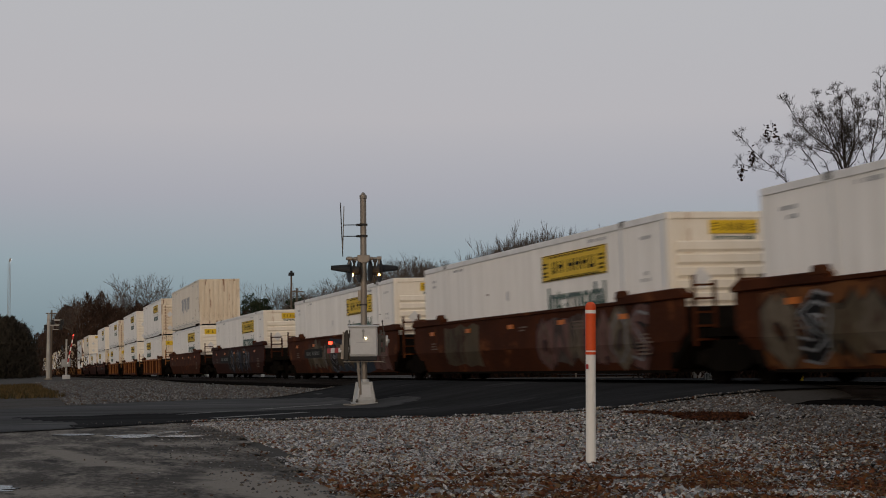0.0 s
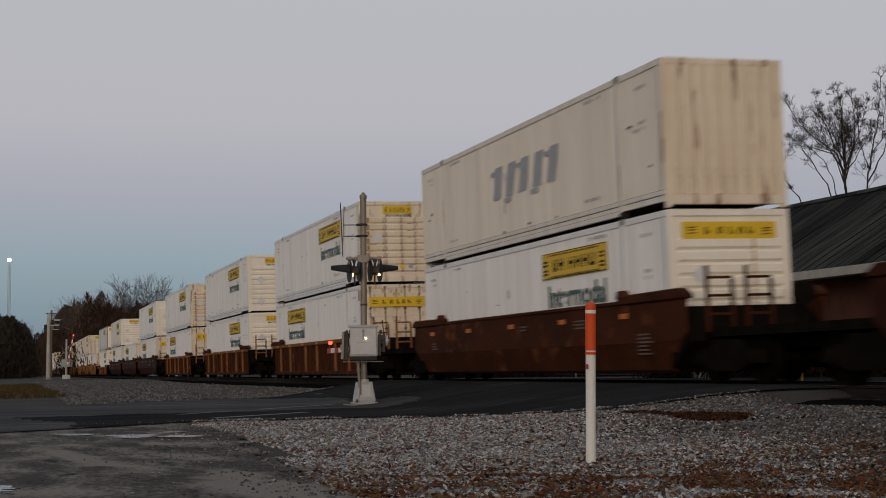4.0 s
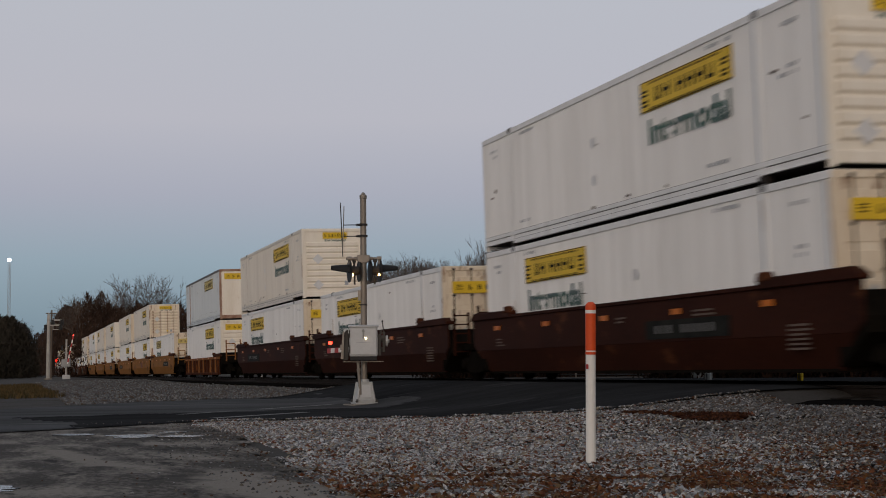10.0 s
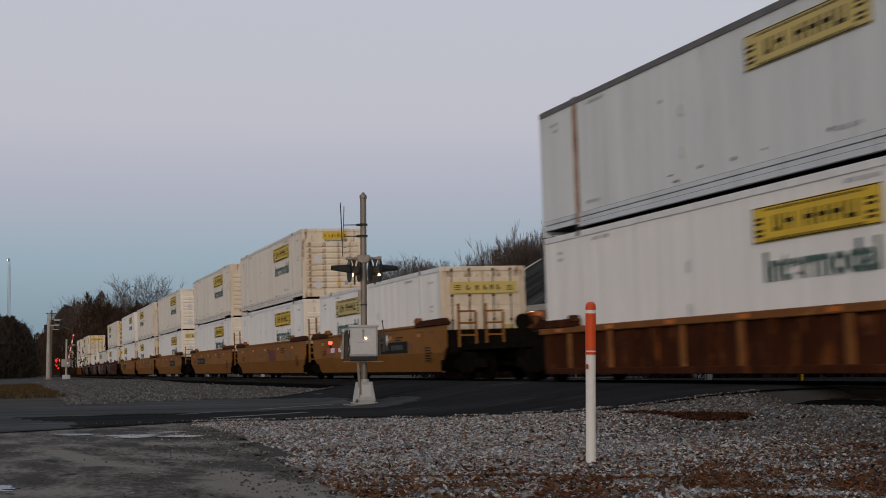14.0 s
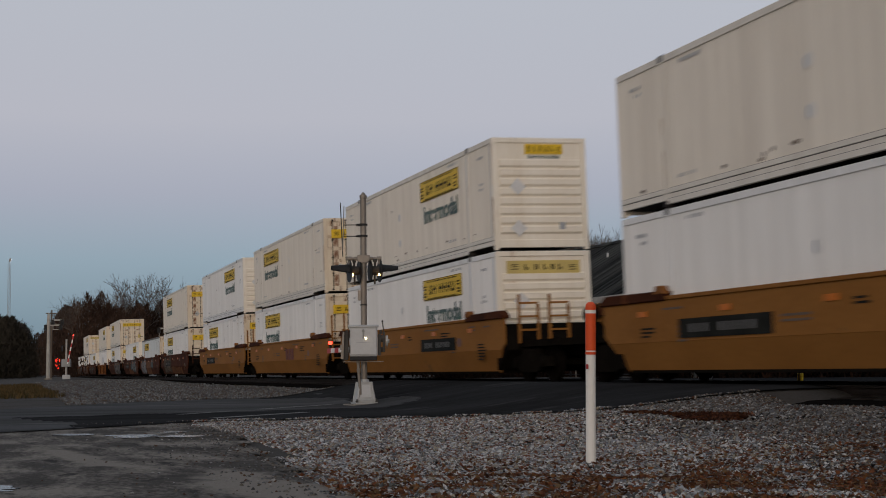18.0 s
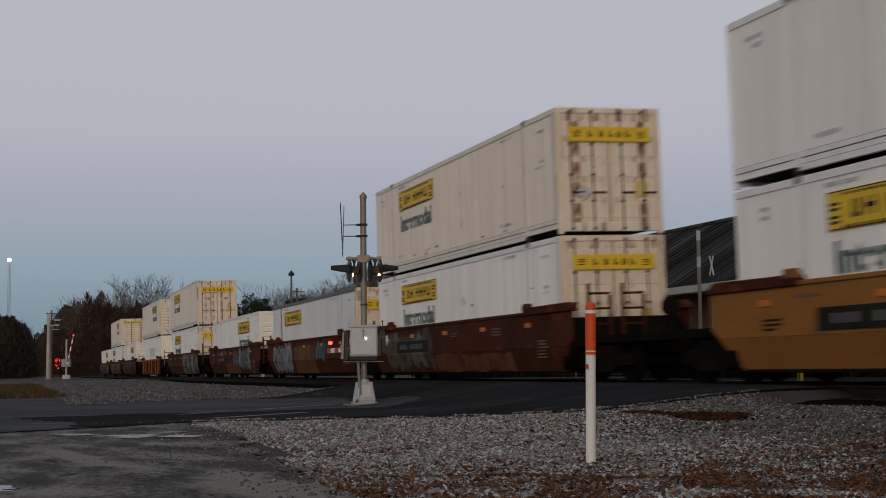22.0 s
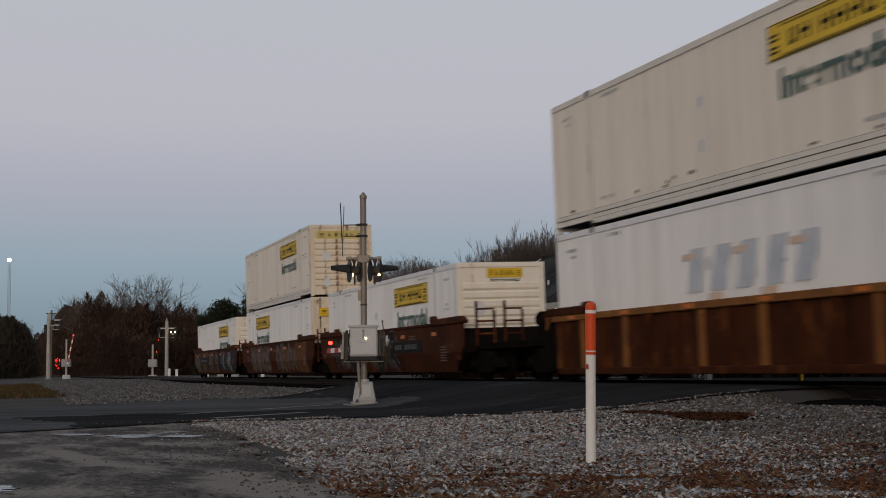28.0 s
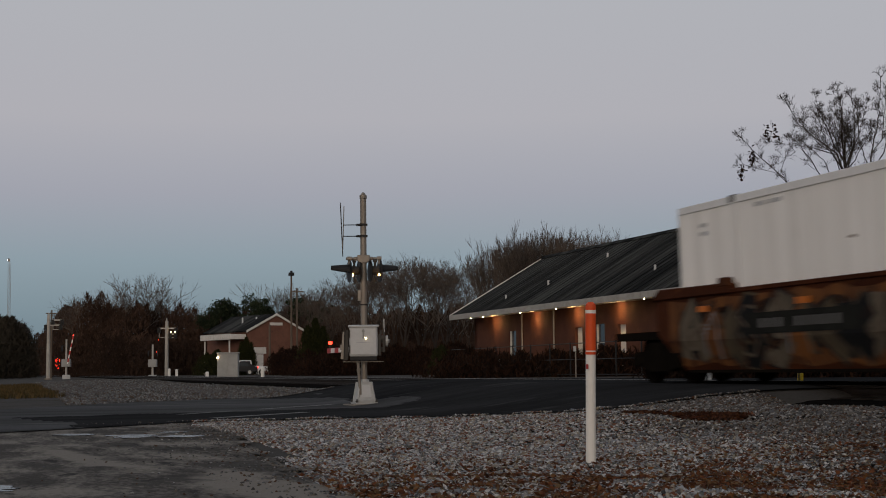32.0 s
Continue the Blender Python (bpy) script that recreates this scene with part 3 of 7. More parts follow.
def top_rail(m):
    return cached(("trail", m.name), lambda: Shape().box(-HL + 0.02, HL - 0.02, -HW + 0.002, -HW + 0.09, CH - 0.14, CH - 0.012).mesh(m, 0.006))


def post_mesh(m, w):
    return cached(("post", m.name, w), lambda: Shape().box(-w, w, -HW, -HW + 0.12, 0.14, CH - 0.14).mesh(m, 0.008))


def casting():
    def make():
        s = Shape().box(-0.09, 0.09, -HW - 0.006, -HW + 0.16, 0.0, 0.118)
        return s.mesh(M_GAP, 0.012)
    return cached("casting", make)


def casting_top(m):
    return cached(("ctop", m.name), lambda: Shape().box(-0.10, 0.10, -HW - 0.008, -HW + 0.16, CH - 0.12, CH + 0.012).mesh(m, 0.012))


def end_frame(m):
    def make():
        s = Shape()
        for y in (-HW + 0.01, HW - 0.13):
            s.box(HL - 0.10, HL, y, y + 0.12, 0.0, CH - 0.01)
        s.box(HL - 0.10, HL - 0.002, -HW + 0.13, HW - 0.13, CH - 0.14, CH - 0.01)
        s.box(HL - 0.10, HL - 0.002, -HW + 0.13, HW - 0.13, 0.06, 0.26)
        return s.mesh(m, 0.01)
    return cached(("eframe", m.name), make)


def end_ribs(m):
    """Front wall behind the ribs."""
    def make():
        s = Shape()
        s.box(HL - 0.08, HL - 0.035, -HW + 0.13, HW - 0.13, 0.26, CH - 0.14)
        return s.mesh(m)
    return cached(("eribs", m.name), make)


def rib(m):
    """One level pressing with a steep underside."""
    return cached(("rib", m.name), lambda: Shape().prism([(HL - 0.036, 0.0), (HL + 0.012, 0.055), (HL + 0.012, 0.19), (HL - 0.036, 0.22)], "y", -HW + 0.20, HW - 0.20).mesh(m))


def door_leaf(m):
    def make():
        s = Shape().box(HL - 0.08, HL - 0.03, 0.015, HW - 0.14, 0.24, CH - 0.14)
        return s.mesh(m, 0.004)
    return cached(("leaf", m.name), make)


def door_panel(m):
    """One raised pressing of a door leaf."""
    return cached(("dpanel", m.name), lambda: Shape().box(HL - 0.031, HL - 0.018, 0.06, HW - 0.18, 0, 0.34).mesh(m, 0.004))


def lock_rod():
    def make():
        s = Shape().tube((HL + 0.012, 0, 0.10), (HL + 0.012, 0, CH - 0.06), 0.015, n=6)
        for z in (0.12, 0.75, 1.35, 2.05, CH - 0.10):
            s.box(HL - 0.02, HL + 0.035, -0.035, 0.035, z - 0.025, z + 0.025)
        s.box(HL + 0.01, HL + 0.04, -0.02, 0.30, 0.93, 0.965)
        return s.mesh(M_GAP)
    return cached("rod", make)


def end_flat(m):
    return cached(("eflat", m.name), lambda: Shape().box(HL - 0.08, HL - 0.022, -HW + 0.13, HW - 0.13, 0.26, CH - 0.14).mesh(m, 0.004))


def pressing(m):
    """One upright pressing of an end wall."""
    return cached(("press", m.name), lambda: Shape().prism([(HL - 0.03, -0.10), (HL + 0.012, -0.06), (HL + 0.012, 0.06), (HL - 0.03, 0.10)], "z", 0.26, CH - 0.14).mesh(m))


def sign_board(m):
    return cached(("board", m.name), lambda: Shape().box(-1.87, 1.87, -0.012, 0.0, -0.30, 0.30).mesh(m, 0.003))


def sign_marks():
    """The lettering block as plain dark shapes: a row of large ones between two thin rows."""
    def make():
        s = Shape()
        for x, w in ((-1.10, 0.20), (-0.72, 0.30), (-0.12, 0.30), (0.28, 0.30), (0.68, 0.30), (1.08, 0.28)):
            s.box(x - w / 2, x - w / 2 + 0.06, -0.016, -0.0125, -0.14, 0.13)
            s.box(x + w / 2 - 0.06, x + w / 2, -0.016, -0.0125, -0.14, 0.13)
            s.box(x - w / 2, x + w / 2, -0.0165, -0.0125, -0.03 if w > 0.29 else -0.14, 0.04 if w > 0.29 else -0.07)
        for z in (-0.292, 0.276):
            s.box(-1.86, 1.86, -0.016, -0.0125, z, z + 0.016)
        for x in (-1.86, 1.844):
            s.box(x, x + 0.016, -0.016, -0.0125, -0.276, 0.276)
        for z in (0.235, -0.255):
            for i in range(26):
                s.box(-1.45 + 0.112 * i, -1.39 + 0.112 * i, -0.016, -0.0125, z - 0.02, z + 0.02)
        for x in (-1.66, 1.60):
            for z in (0.02, 0.10, -0.10, -0.18):
                s.box(x - 0.14, x + 0.12, -0.016, -0.0125, z - 0.022, z + 0.022)
        return s.mesh(M_BLK)
    return cached("marks", make)


def end_marks(w):
    def make():
        s = Shape()
        for i, y in enumerate((-0.52, -0.22, 0.05, 0.27, 0.50)):
            s.box(0.0125, 0.016, (y - 0.06) * w, (y - 0.015) * w, -0.07, 0.07)
            s.box(0.0125, 0.016, (y + 0.02) * w, (y + 0.06) * w, -0.07, 0.07 if i % 2 else 0.0)
        for z in (-0.06, 0.0, 0.05):
            s.box(0.0125, 0.016, -0.98 * w, -0.78 * w, z, z + 0.022)
            s.box(0.0125, 0.016, 0.78 * w, 0.98 * w, z - 0.02, z + 0.002)
        return s.mesh(M_BLK)
    return cached(("emarks", w), make)


def word_mesh(word, size, material):
    """A word in the built-in font, as a thin mesh facing -Y."""
    def make():
        cu = bpy.data.curves.new("word", "FONT")
        cu.body, cu.size, cu.extrude, cu.align_x = word, size, 0.002, "CENTER"
        cu.offset = 0.02
        ob = bpy.data.objects.new("word", cu)
        me = bpy.data.meshes.new_from_object(ob)
        wide = max(v.co.x for v in me.vertices) - min(v.co.x for v in me.vertices)
        tall = max(v.co.y for v in me.vertices)
        me.transform(Matrix.Rotation(radians(90), 4, "X") @ Matrix.Diagonal((3.32 / wide, 0.48 / tall, 1, 1)))
        me.materials.clear()
        me.materials.append(material)
        bpy.data.objects.remove(ob)
        return me
    return cached((word, size, material.name), make)


def stencils(seed):
    """Small faint markings, too worn to read, as bars."""
    def make():
        rr = random.Random(seed)
        s = Shape()
        for x, z, w in ((-7.3, 2.45, 0.5), (-7.2, 2.3, 0.3), (7.2, 2.45, 0.5), (7.25, 1.75, 0.35), (7.1, 1.62, 0.6), (-4.9, 2.62, 0.9), (4.8, 2.62, 0.9), (-5.2, 0.5, 0.7), (4.6, 0.52, 0.8)):
            n = max(3, int(w / 0.1))
            for i in range(n):
                if rr.random() < 0.85:
                    s.box(x - w / 2 + w * i / n, x - w / 2 + w * i / n + 0.065, -HW + 0.0128, -HW + 0.0150, z, z + 0.07)
        return s.mesh(M_STEN)
    return cached(("sten", seed % 4), make)


def decal_disc(m, r):
    return cached(("disc", m.name, r), lambda: Shape().prism([(r * math.cos(a * math.pi / 6), r * math.sin(a * math.pi / 6)) for a in range(12)], "y", -0.003, 0.0).mesh(m))


SPIN = pose(0, 0, 0, 0, 0, 180)


def container(tint, sign=1, end="ribs", wide=False, rusty=False, word=True, logo="", seed=0, faded=False):
    rr = random.Random(seed * 7 + 3)
    skin = {"white": M_WHITE, "cream": M_CREAM, "grey": M_GREY}[tint]
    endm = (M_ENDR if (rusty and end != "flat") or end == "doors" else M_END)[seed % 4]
    kind = {"ribs": "ribbed front wall", "doors": "barred doors", "flat": "plain front wall", "corr": "pressed end wall"}[end]
    yard = "yellow sign" if not logo else "worn painted logo"
    lab = "%s%s container with %s and %s" % ("rust-streaked " if rusty else "", tint if tint != "white" else "dull white", yard, kind)
    ob = thing("freight_container", lab, "container", group="containers on the train")
    for flip in (Matrix(), SPIN):
        part("side_panel", side_panel(skin), ob, at=flip)
        part("bottom_rail", bottom_rail(skin), ob, at=flip)
        part("top_rail", top_rail(M_LINE if tint == "grey" else skin), ob, at=flip)
        for x in (-6.1, 6.1):
            part("inner_post", post_mesh(M_RUSTY if tint == "grey" and x < 0 else skin, 0.10), ob, at=flip @ Matrix.Translation((x, 0, 0)))
            part("corner_casting", casting(), ob, "dark steel corner casting", at=flip @ Matrix.Translation((x, 0, 0)))
            part("top_casting", casting_top(M_LINE), ob, "dark steel corner casting", at=flip @ Matrix.Translation((x, 0, 0)))
    part("roof", cached("roof", lambda: Shape().box(-HL + 0.03, HL - 0.03, -HW + 0.08, HW - 0.08, CH - 0.06, CH - 0.005).mesh(M_ROOF)), ob)
    part("floor", cached("cfloor", lambda: Shape().box(-HL + 0.03, HL - 0.03, -HW + 0.06, HW - 0.06, 0.13, 0.24).mesh(M_GAP)), ob, "dark underside")
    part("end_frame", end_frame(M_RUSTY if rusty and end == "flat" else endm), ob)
    part("end_frame", end_frame(skin), ob, at=SPIN)
    part("end_wall", end_flat(skin), ob, at=SPIN)
    if end == "ribs":
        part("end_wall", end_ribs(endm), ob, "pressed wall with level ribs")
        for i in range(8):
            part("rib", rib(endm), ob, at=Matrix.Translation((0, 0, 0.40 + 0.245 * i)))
    elif end == "doors":
        for sg in (1, -1):
            leaf = part("door", door_leaf(endm), ob, "door leaf with level pressings", at=Matrix.Diagonal((1, sg, 1, 1)))
            for i in range(5):
                part("panel", door_panel(endm), leaf, at=Matrix.Translation((0, 0, 0.36 + 0.47 * i)))
        for y in (-0.95, -0.42, 0.30, 0.83):
            part("lock_rod", lock_rod(), ob, "dark locking bar", at=Matrix.Translation((0, y, 0)))
    elif end == "flat":
        part("end_wall", end_flat(endm), ob)
        part("vent", cached("vent", lambda: Shape().box(HL - 0.024, HL - 0.008, 0.25, 0.55, 0.5, 0.95).mesh(M_STEN, 0.004)), ob, "grey vent plate")
    else:
        part("end_wall", end_flat(endm), ob, "wall of upright pressings")
        for i in range(8):
            part("pressing", pressing(endm), ob, at=Matrix.Translation((0, -1.02 + 0.29 * i, 0)))
    yel = M_OLD if faded and tint != "grey" else M_YEL
    side_yel = M_OLD if faded and (tint == "grey" or end == "doors") else M_YEL
    if logo:
        cols = (M_BLUEF, M_ORGF) if logo == "blue" else (M_STEN, M_STEN)
        def make():
            s = Shape()
            for i in range(5):
                x = -1.8 + 0.95 * i
                s.prism([(x, 1.25), (x + 0.55, 1.25), (x + 0.80, 2.05), (x + 0.25, 2.05)], "y", -HW + 0.008, -HW + 0.014)
            return s.mesh(cols[0])
        part("logo", cached(("logo", logo), make), ob, "faded slanted logo blocks")
        def make2():
            s = Shape()
            for i in range(5):
                x = -1.9 + 0.95 * i
                s.box(x, x + 0.5, -HW + 0.006, -HW + 0.0135, 1.10 if i % 2 else 1.85, 1.22 if i % 2 else 1.97)
            return s.mesh(cols[1])
        part("logo_edge", cached(("logo2", logo), make2), ob, "orange rim of the logo" if logo == "blue" else "grey rim of the logo")
    if sign and not logo:
        for flip in (Matrix(), SPIN):
            m = flip @ Matrix.Translation((3.42 * (sign if flip == Matrix() else -sign), -HW + 0.012, 2.235))
            b = part("sign", sign_board(side_yel), ob, "yellow sign board with a thin dark rim", at=m)
            tagged(part("lettering_block", sign_marks(), b, "dark lettering block"), kind="stuff")
            if word and flip == Matrix():
                part("lettering", word_mesh("Intermodal", 0.66, M_GRN), ob, "dark green word Intermodal", at=flip @ Matrix.Translation((3.5 * sign, -HW + 0.010, 1.30)))
    tagged(part("stencil_text", stencils(seed), ob, "faint grey stencilled marks"), kind="stuff")
    part("rail_seam", groove_shades(), ob, "dark strips painted as groove shade on the bottom rail")
    tagged(part("scuff_mark", scuffs(seed % 8), ob, "dark scrapes on the side"), kind="stuff")
    if rusty or tint == "cream":
        tagged(part("rust_streak", tears(seed % 6), ob, "rust runs down the posts"), kind="stuff")
    for z in (0.95, 1.75):
        part("decal", decal_disc(M_FADE, 0.13), ob, "small faded round decal", at=Matrix.Translation((-0.9 * (sign or 1), -HW + 0.0145, z)))
    if not logo:
        w, h, y, z = (1.0, 0.17, 0.0, CH - 0.42) if wide else (0.52, 0.13, 0.12, CH - 0.30)
        if end == "doors":
            z = CH - 0.62
        b = part("end_sign", cached(("esign", w, h, yel.name), lambda: Shape().box(0, 0.012, -w, w, -h, h).mesh(yel, 0.003)), ob, "yellow end sign",
                 at=Matrix.Translation((HL - (0.012 if end != "doors" else -0.034), y, z)))
        tagged(part("lettering_block", end_marks(0.9 * w), b, "dark lettering block"), kind="stuff")
        if not wide:
            part("end_lettering", word_mesh("Intermodal", 0.66, M_GRN), ob, "small dark green word Intermodal", at=Matrix.Translation((HL - (0.030 if end != "doors" else -0.034), 0.13, CH - 0.54)) @ pose(0, 0, 0, 0, 0, 90) @ Matrix.Diagonal((0.26, 1, 0.2, 1)))
    if end == "ribs":
        part("data_plate", cached("dp", lambda: Shape().box(HL + 0.012, HL + 0.018, 0.48, 0.64, 0.52, 0.70).mesh(M_STEN)), ob, "small dark data plate")
        if rr.random() < 0.6:
            part("placard", cached("dp2", lambda: Shape().box(HL + 0.012, HL + 0.018, 0.16, 0.30, 0.54, 0.66).mesh(M_YEL)), ob, "small yellow placard")
        for z in (0.55, 1.62):
            part("placard_holder", cached(("ph", z), lambda: Shape().prism([(-0.85, z), (-0.63, z - 0.22), (-0.41, z), (-0.63, z + 0.22)], "x", HL + 0.012, HL + 0.018).mesh(M_FADE)), ob, "diamond placard holder")
    elif end == "doors":
        part("placard_holder", cached("ph3", lambda: Shape().prism([(-0.85, 0.95), (-0.66, 0.76), (-0.47, 0.95), (-0.66, 1.14)], "x", HL + 0.03, HL + 0.036).mesh(M_PLATE)), ob, "pale diamond placard holder")
        part("data_plate", cached("dp4", lambda: Shape().box(HL - 0.018, HL - 0.008, 0.62, 0.92, 0.85, 1.2).mesh(M_OLD)), ob, "yellow data plate")
    return ob


# ---- the train: well cars ----
OUT = 1.44


def bogie_mesh():
    def make():
        s = Shape()
        for y in (-1.0, 1.0):
            s.prism([(-1.25, 0.38), (-1.15, 0.60), (-0.55, 0.66), (-0.4, 0.80), (0.4, 0.80), (0.55, 0.66), (1.15, 0.60), (1.25, 0.38), (0.95, 0.36), (0.45, 0.24), (-0.45, 0.24), (-0.95, 0.36)],
                    "y", y - 0.09, y + 0.09)
            for x in (-0.88, 0.88):
                s.tube((x, y - 0.16, 0.46), (x, y + 0.16, 0.46), 0.12, n=10)
            for x in (-0.2, 0, 0.2):
                s.tube((x, y, 0.30), (x, y, 0.58), 0.075, n=8)
        s.box(-0.22, 0.22, -1.1, 1.1, 0.50, 0.78)
        for x in (-0.88, 0.88):
            s.tube((x, -0.9, 0.46), (x, 0.9, 0.46), 0.08, n=8)
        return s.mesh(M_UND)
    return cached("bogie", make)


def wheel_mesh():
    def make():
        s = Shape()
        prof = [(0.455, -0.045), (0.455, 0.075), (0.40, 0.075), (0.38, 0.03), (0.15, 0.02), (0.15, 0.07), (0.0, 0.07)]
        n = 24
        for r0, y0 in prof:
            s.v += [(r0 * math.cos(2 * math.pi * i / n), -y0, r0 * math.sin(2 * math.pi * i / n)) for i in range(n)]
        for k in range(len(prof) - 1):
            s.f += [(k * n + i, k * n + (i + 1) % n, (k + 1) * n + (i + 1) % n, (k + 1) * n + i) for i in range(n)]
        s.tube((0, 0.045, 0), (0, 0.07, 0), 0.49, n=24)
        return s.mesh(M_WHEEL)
    return cached("wheel", make)


def add_bogie(car, x):
    b = part("bogie", bogie_mesh(), car, "dark cast steel bogie", at=Matrix.Translation((x, 0, 0)))
    for wx in (-0.88, 0.88):
        for flip in (Matrix(), SPIN):
            part("wheel", wheel_mesh(), b, "steel wheel", at=Matrix.Translation((wx, 0, 0.455)) @ flip @ Matrix.Translation((0, -0.76, 0)))


def side_y(z, lift):
    """The outer face of a smooth car's side: upright above, leaning in below."""
    return -OUT - lift if z >= 0.8 else -OUT - lift + 0.17 * (0.8 - z) / 0.56


def clip(pts, above):
    """The part of a polygon of (x, z) on one side of the crease."""
    out = []
    for i, q in enumerate(pts):
        p = pts[i - 1]
        if (p[1] >= 0.8) != (q[1] >= 0.8):
            k = (0.8 - p[1]) / (q[1] - p[1])
            out.append((p[0] + (q[0] - p[0]) * k, 0.8))
        if (q[1] >= 0.8) == above:
            out.append(q)
    return out


def sprayed(pts, lift, material):
    s = Shape()
    for above in (True, False):
        q = clip(pts, above)
        if len(q) > 2:
            s.add([(x, side_y(z, lift), z) for x, z in q], [tuple(range(len(q)))])
    me = s.mesh(material)
    bm = bmesh.new()
    bm.from_mesh(me)
    bmesh.ops.remove_doubles(bm, verts=bm.verts, dist=0.001)
    bm.to_mesh(me)
    bm.free()
    return me


# bent strokes in a unit box: shapes with no meaning
STROKES = [[[(0.1, 0.1), (0.15, 0.5), (0.1, 0.92)], [(0.15, 0.5), (0.5, 0.6), (0.85, 0.9)], [(0.4, 0.55), (0.65, 0.3), (0.9, 0.08)]],
           [[(0.85, 0.85), (0.45, 0.95), (0.12, 0.75), (0.5, 0.5), (0.85, 0.3), (0.5, 0.06), (0.1, 0.14)]],
           [[(0.1, 0.08), (0.2, 0.6), (0.5, 0.95), (0.8, 0.6), (0.9, 0.08)], [(0.25, 0.38), (0.78, 0.42)]],
           [[(0.5, 0.95), (0.14, 0.7), (0.14, 0.3), (0.5, 0.06), (0.86, 0.3), (0.86, 0.7), (0.5, 0.95)]],
           [[(0.12, 0.92), (0.16, 0.1), (0.5, 0.5), (0.84, 0.1), (0.88, 0.92)]],
           [[(0.15, 0.05), (0.15, 0.92)], [(0.15, 0.9), (0.6, 0.94), (0.8, 0.7), (0.55, 0.48), (0.15, 0.46)], [(0.5, 0.46), (0.88, 0.05)]]]


def ribbons(paths, w, lift, material):
    """Strokes of even width on a car's side, each a hair above the one before."""
    s = Shape()
    n = 0
    for path in paths:
        left, right = [], []
        for i, (x, z) in enumerate(path):
            (xa, za), (xb, zb_) = path[max(0, i - 1)], path[min(len(path) - 1, i + 1)]
            d = math.hypot(xb - xa, zb_ - za) or 1.0
            nx, nz = -(zb_ - za) / d * w, (xb - xa) / d * w
            left.append((x + nx, max(0.26, z + nz)))
            right.append((x - nx, max(0.26, z - nz)))
        for i in range(len(path) - 1):
            quad = [left[i], left[i + 1], right[i + 1], right[i]]
            for above in (True, False):
                q = clip(quad, above)
                if len(q) > 2:
                    s.add([(x, side_y(z, lift + 0.0004 * n), z) for x, z in q], [tuple(range(len(q)))])
            n += 1
    return s.mesh(material)


def graffiti(car, seed, items):
    """Sprayed blocks and letter-like blobs on a car's side that cannot be read."""
    rr = random.Random(seed)
    k = 0
    for kind, x0, x1, z0, z1, cols in items:
        if kind == "block":
            n = max(4, int((x1 - x0) / 0.5))
            j = lambda: rr.uniform(-0.06, 0.06)
            pts = [(x0 + (x1 - x0) * i / n + j(), z0 + j()) for i in range(n + 1)] + [(x1 + j(), z0 + (z1 - z0) * 0.5)] + \
                  [(x1 - (x1 - x0) * i / n + j(), z1 + j()) for i in range(n + 1)] + [(x0 + j(), z0 + (z1 - z0) * 0.5)]
            part("graffiti", sprayed(pts, 0.004, GRAF[cols[0]]), car, "sprayed block of paint")
            continue
        n = max(5, int((x1 - x0) / 0.35))
        cloud = [(x0 + (x1 - x0) * i / n, z0 + rr.uniform(0, 0.22)) for i in range(n + 1)] + [(x1 - (x1 - x0) * i / n, z1 - rr.uniform(0, 0.22)) for i in range(n + 1)]
        part("graffiti", sprayed(cloud, 0.0040, MIST[seed % 3]), car, "patchy sprayed ground")
        x = x0
        while x < x1 - 0.3:
            w = rr.uniform(0.7, 1.2)
            fill = GRAF[cols[k % len(cols)]]
            rim = GRAF[4] if cols[k % len(cols)] != 4 else GRAF[rr.choice((0, 5))]
            shapes = rr.choice(STROKES)
            slant, hgt = rr.uniform(-0.1, 0.25), (z1 - z0) * rr.uniform(0.82, 1.0)
            lines_ = []
            for path in shapes:
                lines_.append([(x + w * (u + slant * v) + rr.uniform(-0.04, 0.04), max(0.30, z0 + hgt * v + rr.uniform(-0.04, 0.04))) for u, v in path])
            fat = rr.uniform(0.15, 0.24) * (1.25 if len(cols) == 1 else 1.0)
            part("graffiti_shade", ribbons(lines_, fat + 0.05, 0.0060, rim), car, "sprayed outline")
            part("graffiti", ribbons(lines_, fat, 0.0085, fill), car, "sprayed letter shape, unreadable")
            if rr.random() < 0.6:
                part("graffiti_highlight", ribbons([[(u - 0.03, v + 0.02) for u, v in lines_[0]]], 0.028, 0.0115, GRAF[rr.choice((0, 1))]), car, "thin sprayed highlight")
            x += w * rr.uniform(0.75, 0.95)
            k += 1


